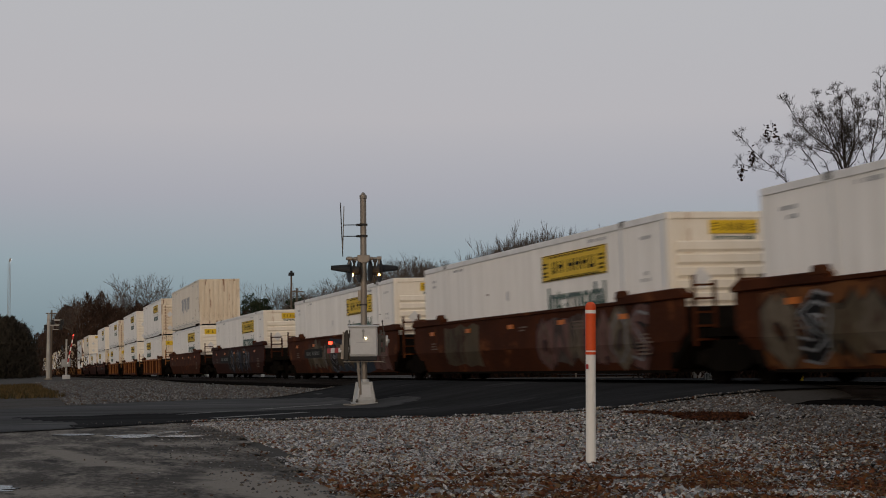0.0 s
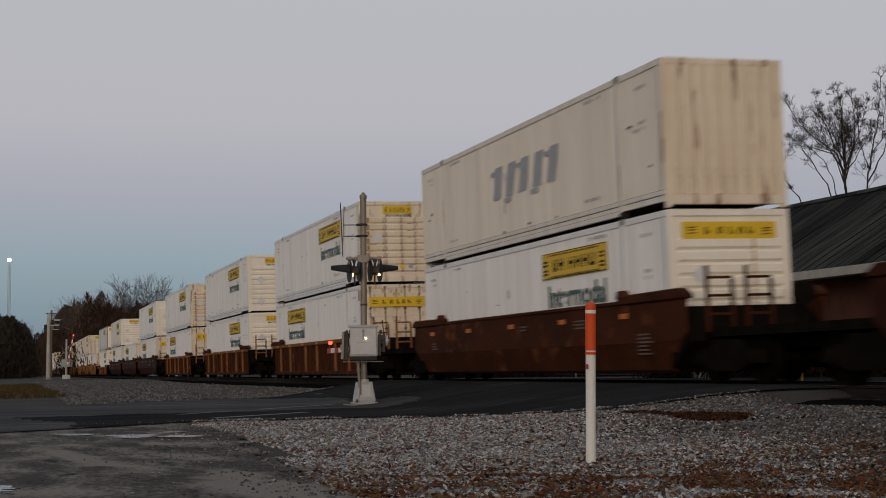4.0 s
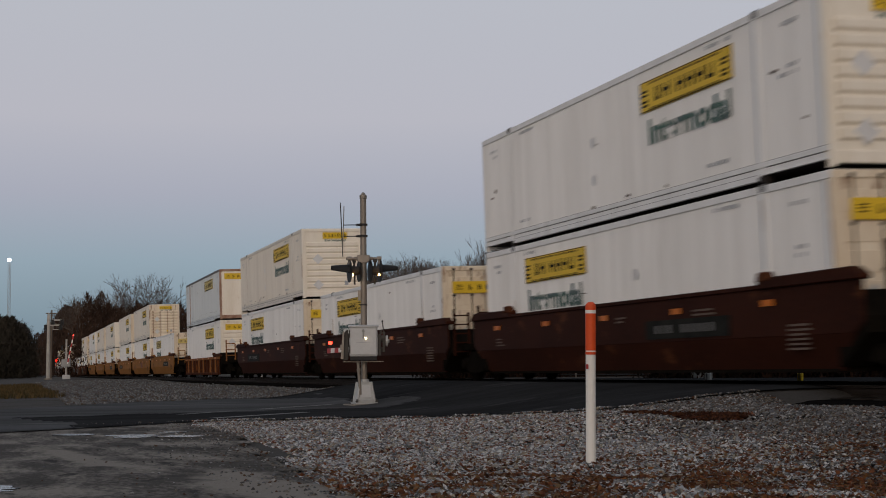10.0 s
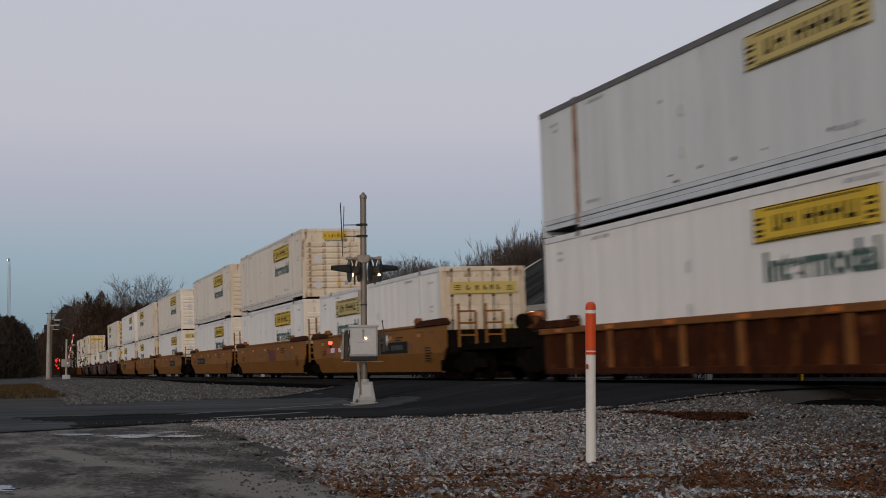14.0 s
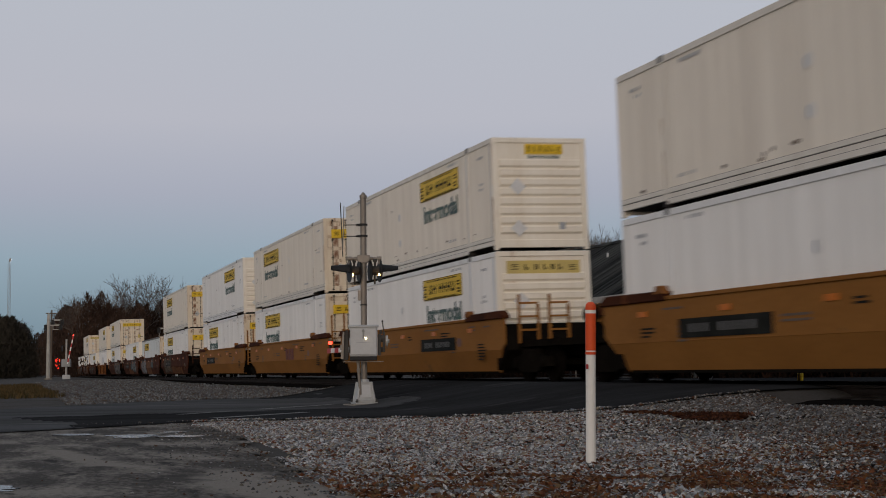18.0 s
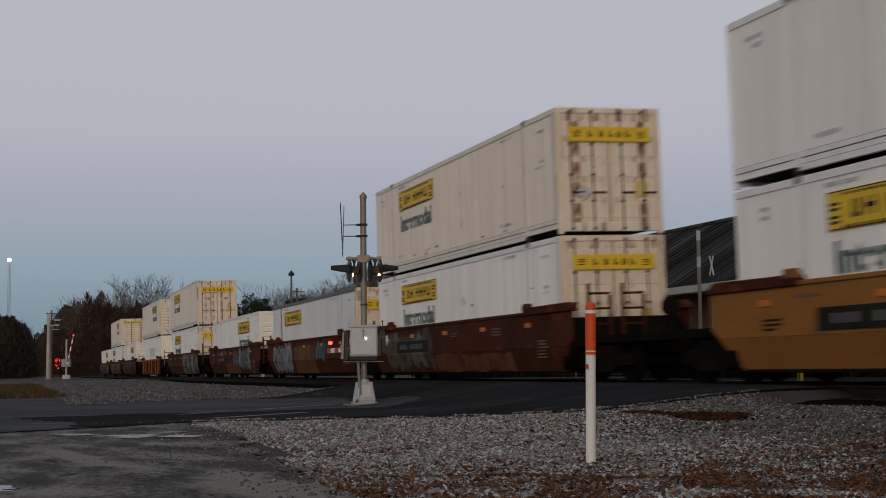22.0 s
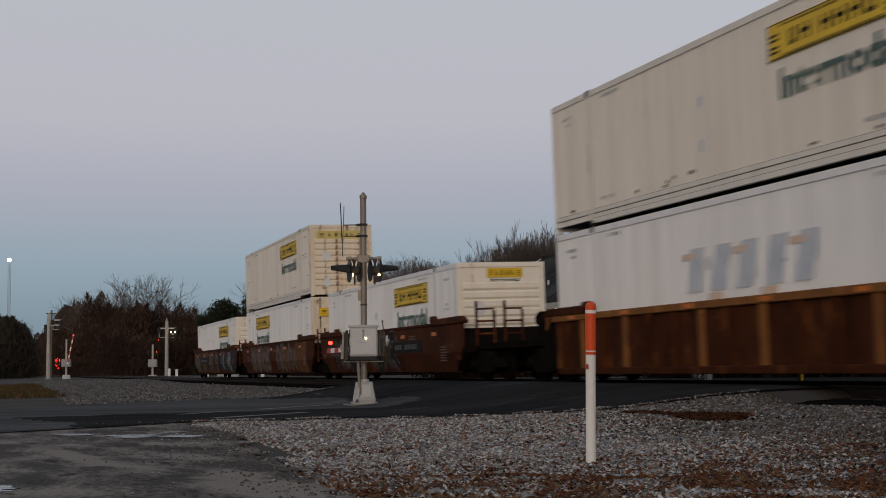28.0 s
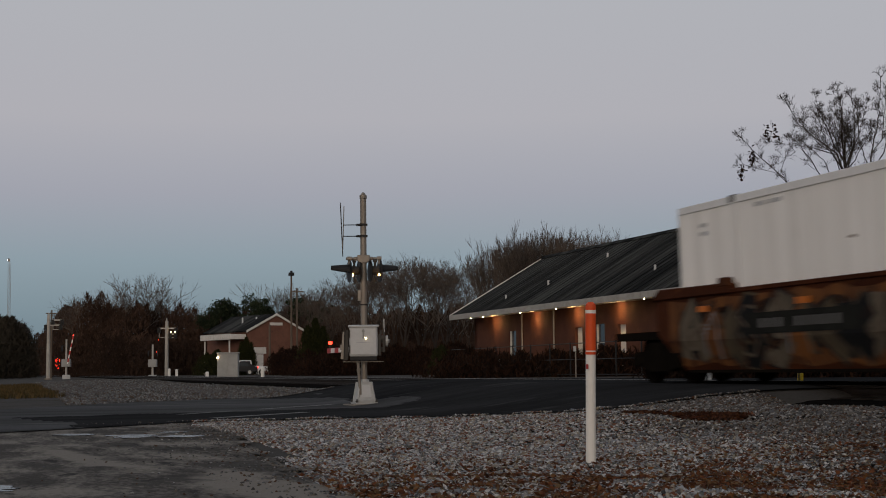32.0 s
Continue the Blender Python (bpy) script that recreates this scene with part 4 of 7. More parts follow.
def well_car(paint, ribbed, front, rear, front_bogie, seed=0, spray=None, logo=False, panel=0, top=1.5):
    """One well: sides, ends, bogies; front and rear: how far it reaches to the coupling."""
    rr = random.Random(seed + 50)
    name = {"car_tan": "tan painted", "car_maroon": "dark maroon", "car_rust": "rusty brown ribbed", "car_brown": "weathered brown"}[paint.name]
    lab = "%s steel well car on the track%s" % (name, " with graffiti" if spray else "")
    car = thing("well_car", lab, "rail car", group="cars of the train")
    mid = 0.80
    for flip in (Matrix(), SPIN):
        if ribbed:
            part("side_sheet", cached(("rsheet", paint.name, top), lambda: Shape().box(-8.2, 8.2, -OUT + 0.06, -OUT + 0.10, 0.26, top - 0.05).mesh(paint)), car, at=flip)
            part("top_chord", cached(("rchord", paint.name, top), lambda: Shape().box(-8.3, 8.3, -OUT - 0.02, -OUT + 0.13, top - 0.14, top).mesh(M_CHORD, 0.015)), car, "orange rusty top chord", at=flip)
            part("bottom_sill", cached(("rsill", paint.name), lambda: Shape().box(-8.0, 8.0, -OUT - 0.02, -OUT + 0.14, 0.20, 0.34).mesh(paint, 0.015)), car, at=flip)
            for i in range(15):
                x = -7.7 + 1.1 * i
                pm = M_CHORD if i % 5 in (1, 3) else paint
                part("side_post", cached(("rpost", pm.name, top), lambda: Shape().prism([(-0.07, -OUT + 0.07), (-0.05, -OUT - 0.01), (0.05, -OUT - 0.01), (0.07, -OUT + 0.07)], "z", 0.34, top - 0.14).mesh(pm)), car, at=flip @ Matrix.Translation((x, 0, 0)))
        else:
            def make():
                s = Shape().prism([(-9.0, 1.62), (9.0, 1.62), (9.0, 0.95), (8.75, mid), (-8.75, mid), (-9.0, 0.95)], "y", -OUT, -OUT + 0.05)
                return s.mesh(paint, 0.008)
            part("side_sheet", cached(("ssheet", paint.name), make), car, at=flip)
            def make2():
                s = Shape()
                a, b = 8.75, 8.15
                s.add([(-a, -OUT, mid), (a, -OUT, mid), (b, -OUT + 0.17, 0.24), (-b, -OUT + 0.17, 0.24),
                       (-a, -OUT + 0.06, mid), (a, -OUT + 0.06, mid), (b, -OUT + 0.23, 0.24), (-b, -OUT + 0.23, 0.24)],
                      [(0, 1, 2, 3), (7, 6, 5, 4), (3, 2, 6, 7), (0, 3, 7, 4), (1, 5, 6, 2), (0, 4, 5, 1)])
                return s.mesh(paint)
            part("lower_side", cached(("slow", paint.name), make2), car, at=flip)
            part("top_lip", cached(("slip", paint.name), lambda: Shape().box(-6.0, 6.0, -OUT - 0.035, -OUT + 0.10, 1.585, 1.66).mesh(paint, 0.01)), car, at=flip)
        cover = M_BRN if paint is M_TAN else paint
        for x in (-1, 1):
            def make3():
                s = Shape().prism([(6.0, 1.58), (6.1, 1.76), (8.8, 1.78), (9.05, 1.66), (9.05, 1.58)], "y", -OUT - 0.06, -OUT + 0.16)
                return s.mesh(cover, 0.02)
            if not ribbed:
                part("end_cap", cached(("ecap", cover.name), make3), car, "dark raised end of the side", at=flip if x > 0 else flip @ Matrix.Diagonal((-1, 1, 1, 1)))
            else:
                part("end_cap", cached(("ecapr", cover.name, top), lambda: Shape().prism([(6.1, top - 0.02), (6.2, top + 0.17), (8.4, top + 0.17), (8.9, top)], "y", -OUT - 0.04, -OUT + 0.14).mesh(cover, 0.02)), car, at=flip if x > 0 else flip @ Matrix.Diagonal((-1, 1, 1, 1)))
        for x in (-6.25, 6.25):
            part("corner_guide", cached(("guide", ribbed, top, paint is M_TAN), lambda: Shape().prism([(-0.22, 1.70 if not ribbed else top + 0.1), (0.22, 1.70 if not ribbed else top + 0.1), (0.14, 1.86 if not ribbed else top + 0.24), (-0.14, 1.86 if not ribbed else top + 0.24)],
                                                                              "y", -OUT - 0.075, -OUT + 0.08).mesh(M_CHORD if paint is M_TAN else M_GUIDE, 0.02)), car, "rusty corner guide", at=flip @ Matrix.Translation((x, 0, 0)))
        for i in range(5 if not ribbed else 6):
            x = -7.1 + (3.35 if not ribbed else 2.8) * i
            z = 1.30 if not ribbed else top - 0.105
            yy = -OUT - 0.022 if not ribbed else -OUT - 0.026
            part("reflector", cached(("refl", ribbed, top), lambda: Shape().box(-0.19, 0.19, yy, yy + 0.012, 0, 0.105 if not ribbed else 0.075).mesh(M_REF)), car, "amber reflector plate", at=flip @ Matrix.Translation((x, 0, z)))
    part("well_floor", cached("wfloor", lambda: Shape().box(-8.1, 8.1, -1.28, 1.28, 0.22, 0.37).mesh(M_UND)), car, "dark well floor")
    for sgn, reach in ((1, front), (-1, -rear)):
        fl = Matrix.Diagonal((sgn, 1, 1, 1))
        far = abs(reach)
        # bulkhead and platform in near black, which paints the shade between the cars
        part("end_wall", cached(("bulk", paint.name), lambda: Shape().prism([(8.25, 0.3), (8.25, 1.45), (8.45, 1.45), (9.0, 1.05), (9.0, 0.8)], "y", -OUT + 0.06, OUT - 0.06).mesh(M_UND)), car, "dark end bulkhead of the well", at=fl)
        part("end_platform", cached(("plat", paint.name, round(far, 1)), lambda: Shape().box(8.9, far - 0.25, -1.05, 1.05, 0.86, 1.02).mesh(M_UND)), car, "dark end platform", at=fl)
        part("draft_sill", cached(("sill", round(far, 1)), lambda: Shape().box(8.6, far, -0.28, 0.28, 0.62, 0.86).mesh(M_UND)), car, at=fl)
        if far > 11:
            part("coupler", cached("coupler", lambda: Shape().box(11.4, 12.2, -0.13, 0.13, 0.66, 0.92).box(11.9, 12.18, -0.2, 0.16, 0.62, 0.96).mesh(M_UND, 0.03)), car, "knuckle coupler", at=fl)
            rail_m = M_CHORD if ribbed else paint
            hi = 2.15 if sgn > 0 else 1.55
            for y in (-1.15, -0.35):
                def make4():
                    s = Shape()
                    s.box(9.3, 9.36, y - 0.03, y + 0.03, 0.95, hi)
                    s.box(9.3, 9.36, y + 0.47, y + 0.53, 0.95, hi - 0.25)
                    for k in range(3 if sgn > 0 else 1):
                        s.box(9.31, 9.37, y, y + 0.5, 1.25 + 0.33 * k, 1.30 + 0.33 * k)
                    return s.mesh(rail_m)
                part("handrail", cached(("hrail", rail_m.name, y, sgn), make4), car, "end ladder and handrail", at=fl)
            part("brake_wheel", cached("bwheel", lambda: Shape().tube((9.8, 0.55, 1.6), (9.83, 0.55, 1.6), 0.22, n=14).box(9.7, 9.82, 0.5, 0.6, 0.95, 1.6).mesh(M_UND)), car, "dark brake wheel on a post", at=fl)
        else:
            for y in (-1.3, 1.24):
                def make5():
                    s = Shape()
                    s.box(9.05, 9.10, y, y + 0.06, 0.7, 2.45 if paint is M_TAN else 2.0)
                    s.box(9.05, 9.10, y + 0.42 if y < 0 else y - 0.42, y + 0.48 if y < 0 else y - 0.36, 0.7, 1.9)
                    for k in range(5):
                        s.box(9.06, 9.09, min(y, y + 0.45 * (1 if y < 0 else -1)), max(y, y + 0.45 * (1 if y < 0 else -1)), 0.8 + 0.25 * k, 0.84 + 0.25 * k)
                    return s.mesh(paint)
                part("handrail", cached(("hr2", paint.name, y), make5), car, "end ladder", at=fl)
    bx = rear if rear < 11 else 9.75
    add_bogie(car, -bx)
    if front_bogie:
        add_bogie(car, 9.75 if front > 11 else front)
    # black panel with the car's mark, as bars, and small stencils
    if not ribbed:
        nx = 3.3 if panel > 0 else -3.85
    if not ribbed and panel:
        pb = part("number_panel", cached("npanel", lambda: Shape().box(-1.68, 1.68, -OUT - 0.020, -OUT + 0.002, 0.86, 1.21).mesh(M_BLK)), car, "black panel with worn white marks", at=Matrix.Translation((nx, 0, 0)))
        def make6():
            s = Shape()
            for i in range(9):
                if i != 3:
                    s.box(-1.25 + 0.28 * i, -1.12 + 0.28 * i, -OUT - 0.024, -OUT - 0.0205, 0.96, 1.11)
            return s.mesh(M_BARS)
        tagged(part("number_bar", cached("nmarks", make6), pb, "white bars for the number"), kind="stuff")
    if not ribbed:
        def make7():
            s = Shape()
            for x, z, w, k in ((3.6, 1.32, 0.9, 3), (6.9, 0.95, 0.7, 6), (-7.2, 1.05, 0.6, 3), (0.2, 1.3, 0.5, 2)):
                for i in range(k):
                    s.box(x, x + w * rr.uniform(0.6, 1), -OUT - 0.010, -OUT - 0.001, z - 0.075 * i, z - 0.075 * i + 0.035)
            return s.mesh(M_BLK if paint is M_TAN else M_WORN)
        tagged(part("stencil_text", cached(("cst", paint.name), make7), car, "small stencilled lines"), kind="stuff")
        if paint is M_TAN:
            part("emblem", cached("emblem", lambda: Shape().prism([(0.22 * math.cos(a * math.pi / 8), 1.06 + 0.12 * math.sin(a * math.pi / 8)) for a in range(16)], "y", -OUT - 0.006, -OUT - 0.001).mesh(M_EMB)), car, "faded oval emblem", at=Matrix.Translation((5.3, 0, 0)))
            def make9():
                s = Shape()
                for x, z, w, k in ((-6.2, 1.40, 0.8, 1), (-5.6, 1.05, 0.35, 4), (-1.9, 1.12, 0.9, 2), (-2.5, 1.12, 0.16, 2), (2.0, 1.45, 1.4, 1), (6.2, 1.42, 0.5, 2), (4.6, 0.95, 0.3, 3), (7.4, 1.40, 0.5, 1)):
                    for i in range(k):
                        s.box(x, x + w, -OUT - 0.010, -OUT - 0.001, z - 0.085 * i, z - 0.085 * i + 0.04)
                return s.mesh(M_WORN)
            tagged(part("worn_text", cached("tantext", make9), car, "worn dark stencilled lines"), kind="stuff")
        if logo:
            def make8():
                s = Shape()
                for i in range(3):
                    s.box(-0.9 + 0.64 * i, -0.9 + 0.64 * i + 0.50, -OUT - 0.014, -OUT - 0.008, 0.84, 1.30)
                return s.mesh(M_LOGO)
            part("logo", cached("clogo", make8), car, "dark red logo blocks", at=Matrix.Translation((1.35, 0, 0)))
    else:
        for x in (-4.2, 4.6):
            part("data_plate", cached("rplate", lambda: Shape().box(-0.42, 0.42, -OUT + 0.045, -OUT + 0.058, 0.75, 1.05).mesh(M_BRN)), car, "brown stencilled plate", at=Matrix.Translation((x, 0, 0)))
    if spray:
        graffiti(car, seed, spray)
    return car


# every well: place of the load's leading end at the start, the car, the lower and the upper container
W, C, G = "white", "cream", "grey"
UNITS = [
    (-5.2, M_BRN, 0, "mid", dict(tint=W, sign=1), None, [("block", -8.2, -4.6, 0.3, 1.55, (6,)), ("letters", -8.0, -3.0, 0.45, 1.4, (1, 4, 5)), ("letters", -2.0, 7.5, 0.4, 1.5, (5, 6, 1))]),
    (-25.1, M_BRN, 0, "mid", dict(tint=W, sign=1), None, [("block", -5.9, -2.9, 0.45, 1.5, (5,)), ("letters", 1.4, 7.3, 0.38, 1.52, (3, 3, 1))]),
    (-45.0, M_BRN, 0, "last", dict(tint=W, sign=1), None, [("letters", -4.8, -0.8, 0.4, 1.5, (5, 1)), ("block", -0.8, 5.6, 0.3, 1.52, (7,)), ("letters", -0.6, 3.0, 0.5, 1.3, (5, 4)), ("block", 5.7, 7.8, 0.35, 1.5, (3,))]),
    (-69.2, M_MAR, 0, "one", dict(tint=W, sign=1), None, [("letters", -2.7, 4.1, 0.4, 1.5, (4, 7, 4))]),
    (-93.1, M_BRN, 0, "one", dict(tint=W, sign=1, wide=True), dict(tint=C, end="corr", rusty=True, logo="grey"), None),
    (-117.5, M_RST, 1, "one", dict(tint=W, sign=-1, end="doors", wide=True, rusty=True), dict(tint=W, sign=1, rusty=True), None),
    (-141.6, M_RST, 1, "one", dict(tint=W, sign=1), dict(tint=W, sign=1), None),
    (-165.8, M_RST, 1, "one", dict(tint=W, sign=-1, end="doors", wide=True), dict(tint=W, sign=1, rusty=True), None),
    (-189.9, M_MAR, 0, "first", dict(tint=W, sign=-1, end="doors", wide=True, rusty=True), dict(tint=W, sign=1), None),
    (-210.2, M_MAR, 0, "mid", dict(tint=W, sign=-1, end="doors", wide=True, rusty=True), None, None),
    (-230.0, M_MAR, 0, "last", dict(tint=W, sign=-1, end="doors", wide=True), dict(tint=C, sign=1), None),
    (-254.3, M_RST, 1, "one", dict(tint=W, sign=1, wide=True), dict(tint=G, sign=1, end="flat", wide=True, rusty=True, word=False, faded=True), None),
    (-279.0, M_TAN, 0, "first", dict(tint=W, sign=-1, end="doors", wide=True, faded=True), None, None),
    (-298.6, M_TAN, 0, "logo", dict(tint=W, sign=1), dict(tint=C, sign=1, rusty=True), None),
    (-318.7, M_TAN, 0, "last", dict(tint=W, sign=1), dict(tint=C, sign=1, rusty=True), None),
    (-342.9, M_TAN, 0, "first", dict(tint=W, sign=1, wide=True, faded=True), dict(tint=C, sign=1), None),
    (-363.1, M_TAN, 0, "logo", dict(tint=W, sign=-1, end="doors", wide=True), dict(tint=C, sign=-1, end="doors", wide=True), None),
    (-383.0, M_TAN, 0, "last", dict(tint=W, sign=-1, end="doors", wide=True, rusty=True), dict(tint=W, sign=1), None),
    (-407.5, M_BRN, 0, "first", dict(tint=W, sign=-1, end="doors", wide=True), dict(tint=C, sign=-1, end="doors", wide=True, rusty=True), [("letters", -6.7, -2.3, 0.35, 1.5, (5, 1, 5)), ("block", -1.5, 5.0, 0.28, 0.75, (6,))]),
    (-427.2, M_BRN, 0, "mid", dict(tint=G, sign=-1, end="doors", wide=True, word=False, rusty=True), None, [("letters", -7.4, -3.6, 0.3, 1.5, (0,)), ("block", -2.6, 1.7, 0.28, 1.4, (6,)), ("letters", 1.8, 3.0, 0.85, 1.4, (2,))]),
    (-447.4, M_BRN, 0, "last", dict(tint=W, sign=1), None, [("block", -5.4, -2.0, 1.23, 1.5, (5,)), ("block", -2.4, 2.4, 0.28, 0.78, (6,)), ("letters", 0.6, 5.8, 0.6, 1.5, (2, 2, 0))]),
    (-471.2, M_BRN, 0, "one", dict(tint=W, sign=-1, end="doors", wide=True), dict(tint=C, sign=-1, end="doors", wide=True, rusty=True), [("block", 0.5, 8.4, 0.3, 1.55, (1,)), ("letters", 0.8, 8.4, 0.4, 1.5, (0, 4, 1))]),
    (-495.3, M_RST, 1, "one", dict(tint=W, end="corr", logo="blue"), dict(tint=C, sign=1, rusty=True), None),
    (-519.2, M_BRN, 0, "first", dict(tint=W, sign=1), None, [("letters", -6.5, -2.3, 0.35, 1.5, (4, 5, 4)), ("letters", -1.3, 2.2, 0.35, 1.5, (4, 5))]),
    (-538.7, M_BRN, 0, "mid", dict(tint=W, sign=-1, end="doors", wide=True), dict(tint=C, sign=1, wide=True, faded=True, rusty=True), [("block", -6.3, -1.5, 0.35, 1.5, (5,)), ("letters", -6.0, -1.5, 0.4, 1.4, (1, 3)), ("letters", 0.7, 5.4, 0.35, 1.5, (3, 1, 6)), ("block", 5.5, 7.5, 0.3, 1.5, (6,))]),
    (-558.7, M_BRN, 0, "last", dict(tint=W, sign=1), None, [("block", -8.5, 1.9, 0.35, 1.52, (6,)), ("letters", -8.0, 1.9, 0.4, 1.45, (1, 6, 5, 4)), ("letters", 2.8, 7.8, 0.35, 1.5, (4, 7, 0))]),
]
TRAIN = []
for i, (q, paint, ribbed, place, low, up, spray) in enumerate(UNITS):
    front = 12.1 if place in ("first", "one") else 10.0
    rear = 12.1 if place in ("last", "one") else 10.0
    TRAIN.append((well_car(paint, ribbed, front, rear, place in ("first", "one"), seed=i, spray=spray, logo=place == "logo", panel={2: -1, 3: -1, 10: -1, 14: -1, 17: -1, 18: -1, 20: -1, 25: -1, 8: 1, 12: 1, 15: 1, 23: 1}.get(i, 0), top=1.24 if i == 11 else 1.5), q - 8.077, 0.0))
    TRAIN.append((container(seed=2 * i, **low), q - 8.135, 0.42 if up else 0.375))
    if up:
        TRAIN.append((container(seed=2 * i + 1, **up), q - 8.135, 0.445 + CH))


# ---- crossing mast with flashing lamps and gate ----
MX, MY = -33.17, 8.39
MZ = 0.235
DROP = Matrix.Translation((0, 0, (land(MX, MY) - MZ) / 0.98))      # the foot stands lower than the rest was set out from
mast = thing("crossing_signal", "galvanised crossing mast with black lamps and a grey gate box", "railway signal", Matrix.Translation((MX, MY, MZ)) @ Matrix.Scale(0.98, 4))
part("footing", Shape().prism([(-0.42, -0.42), (0.42, -0.42), (0.42, 0.42), (-0.42, 0.42)], "z", -0.25, 0.04).mesh(M_CONC, 0.02), mast, "concrete footing", at=DROP)
s = Shape().box(-0.27, 0.27, -0.27, 0.27, 0.04, 0.075).box(-0.235, 0.235, -0.235, 0.235, 0.075, 0.12)
v = []
for z, r0 in ((0.12, 0.215), (0.20, 0.195), (0.50, 0.145), (0.56, 0.145)):
    v += [(sx * r0, sy * r0, z) for sx, sy in ((-1, -1), (1, -1), (1, 1), (-1, 1))]
s.add(v, [(k * 4 + i, k * 4 + (i + 1) % 4, k * 4 + 4 + (i + 1) % 4, k * 4 + 4 + i) for k in range(3) for i in range(4)] + [(12, 13, 14, 15), (3, 2, 1, 0)])
s.tube((0, 0, 0.55), (0, 0, 0.62), 0.125, 0.105, n=16)
base = part("base", s.mesh(M_ALU, 0.008), mast, "pale flared cast base", at=DROP)
for a in range(4):
    ca, sa = math.cos(a * math.pi / 2 + math.pi / 4), math.sin(a * math.pi / 2 + math.pi / 4)
    part("corner_rib", Shape().prism([(0.20, 0.12), (0.310, 0.12), (0.305, 0.16), (0.222, 0.56), (0.17, 0.56)], "y", -0.022, 0.022).mesh(M_ALU, 0.006), base, "raised corner rib", at=pose(0, 0, 0, 0, 0, 45 + 90 * a))
    part("bolt", cached("mbolt", lambda: Shape().tube((0, 0, 0.07), (0, 0, 0.15), 0.022, n=6).tube((0, 0, 0.085), (0, 0, 0.115), 0.038, n=6).mesh(M_STEEL)), base, "anchor bolt", at=Matrix.Translation((0.335 * ca, 0.335 * sa, 0)))
part("cover", Shape().add([(-0.125, -0.209, 0.20), (0.125, -0.209, 0.20), (0.10, -0.162, 0.49), (-0.10, -0.162, 0.49), (-0.125, -0.19, 0.20), (0.125, -0.19, 0.20), (0.10, -0.145, 0.49), (-0.10, -0.145, 0.49)],
                          [(0, 1, 2, 3), (4, 7, 6, 5), (0, 4, 5, 1), (1, 5, 6, 2), (2, 6, 7, 3), (3, 7, 4, 0)]).mesh(M_BOXW, 0.004), base, "bolted access cover", at=pose(0, 0, 0, 0, 0, 90))
part("pole", Shape().tube((0, 0, 0.25), (0, 0, 4.72), 0.075, n=16).tube((0, 0, 4.72), (0, 0, 4.80), 0.088, 0.088, n=16).tube((0, 0, 4.80), (0, 0, 4.87), 0.07, 0.03, n=12).mesh(M_GALV, smooth=False), mast, "galvanised pole with a cap")
s = Shape().tube((-0.09, -0.20, 0.05), (-0.135, -0.17, 0.75), 0.036, n=10).tube((-0.135, -0.17, 0.75), (-0.17, -0.15, 1.0), 0.036, n=10).tube((-0.125, -0.18, 0.60), (-0.13, -0.18, 0.66), 0.05, n=10)
part("conduit", s.mesh(M_GALV), mast, "conduit beside the pole", at=pose(0, 0, 0, 0, 0, math.degrees(math.atan2(MY, MX)) - 90))
part("pole_band", Shape().tube((0, 0, 3.80), (0, 0, 3.85), 0.083, n=16).tube((0, 0, 4.07), (0, 0, 4.12), 0.083, n=16).tube((0, 0, 2.16), (0, 0, 2.20), 0.082, n=16).mesh(M_STEEL), mast, "dark clamp bands")
# gate box faces the camera
look_at = math.degrees(math.atan2(MY, MX)) - 90
f_cam = pose(0, 0, 0, 0, 0, look_at)
low = Matrix.Translation((0, 0, -0.13))
s = Shape().box(-0.34, 0.32, -0.34, -0.10, 1.08, 1.78)
part("gate_box", s.mesh(M_BOXW, 0.025), mast, "grey gate mechanism box", at=low @ f_cam)
part("box_door", Shape().box(-0.31, 0.29, -0.355, -0.338, 1.12, 1.74).mesh(M_BOXW, 0.008), mast, "box door", at=low @ f_cam)
part("box_hasp", Shape().box(-0.03, 0.0, -0.385, -0.354, 1.52, 1.72).box(-0.05, 0.02, -0.375, -0.354, 1.66, 1.69).tube((-0.015, -0.37, 1.50), (-0.015, -0.37, 1.54), 0.02, n=8).mesh(M_CABG, 0.004), mast, "hasp and padlock", at=low @ f_cam)
part("box_lid", Shape().prism([(-0.375, 1.77), (-0.375, 1.795), (-0.08, 1.83), (-0.08, 1.77)], "x", -0.37, 0.35).mesh(M_BOXW, 0.006), mast, "sloping lid with a drip edge", at=low @ f_cam)
part("box_hinge", Shape().tube((-0.335, -0.352, 1.16), (-0.335, -0.352, 1.34), 0.014, n=8).tube((-0.335, -0.352, 1.52), (-0.335, -0.352, 1.70), 0.014, n=8).mesh(M_STEEL), mast, "hinges of the box door", at=low @ f_cam)
part("box_bars", Shape().box(-0.18, 0.14, -0.358, -0.354, 1.40, 1.412).mesh(M_STEN), mast, "worn lettering bars", at=low @ f_cam)
part("box_lamp", Shape().ball((0.045, -0.365, 1.505), 0.021, 8, 6).mesh(G_WARM), mast, "small lit lamp", at=low @ f_cam)
s = Shape().prism([(-0.52, 1.56), (-0.42, 1.70), (-0.37, 1.70), (-0.37, 1.0), (-0.50, 0.98)], "y", -0.24, -0.20)
s.prism([(-0.47, 1.45), (-0.40, 1.62), (-0.36, 1.62), (-0.36, 1.05), (-0.44, 1.02)], "y", -0.08, -0.04)
s.tube((-0.50, -0.14, 1.52), (-0.34, -0.14, 1.52), 0.07, n=14)
part("gate_bracket", s.mesh(M_STEEL, 0.006), mast, "weathered gate arm bracket", at=low @ f_cam)
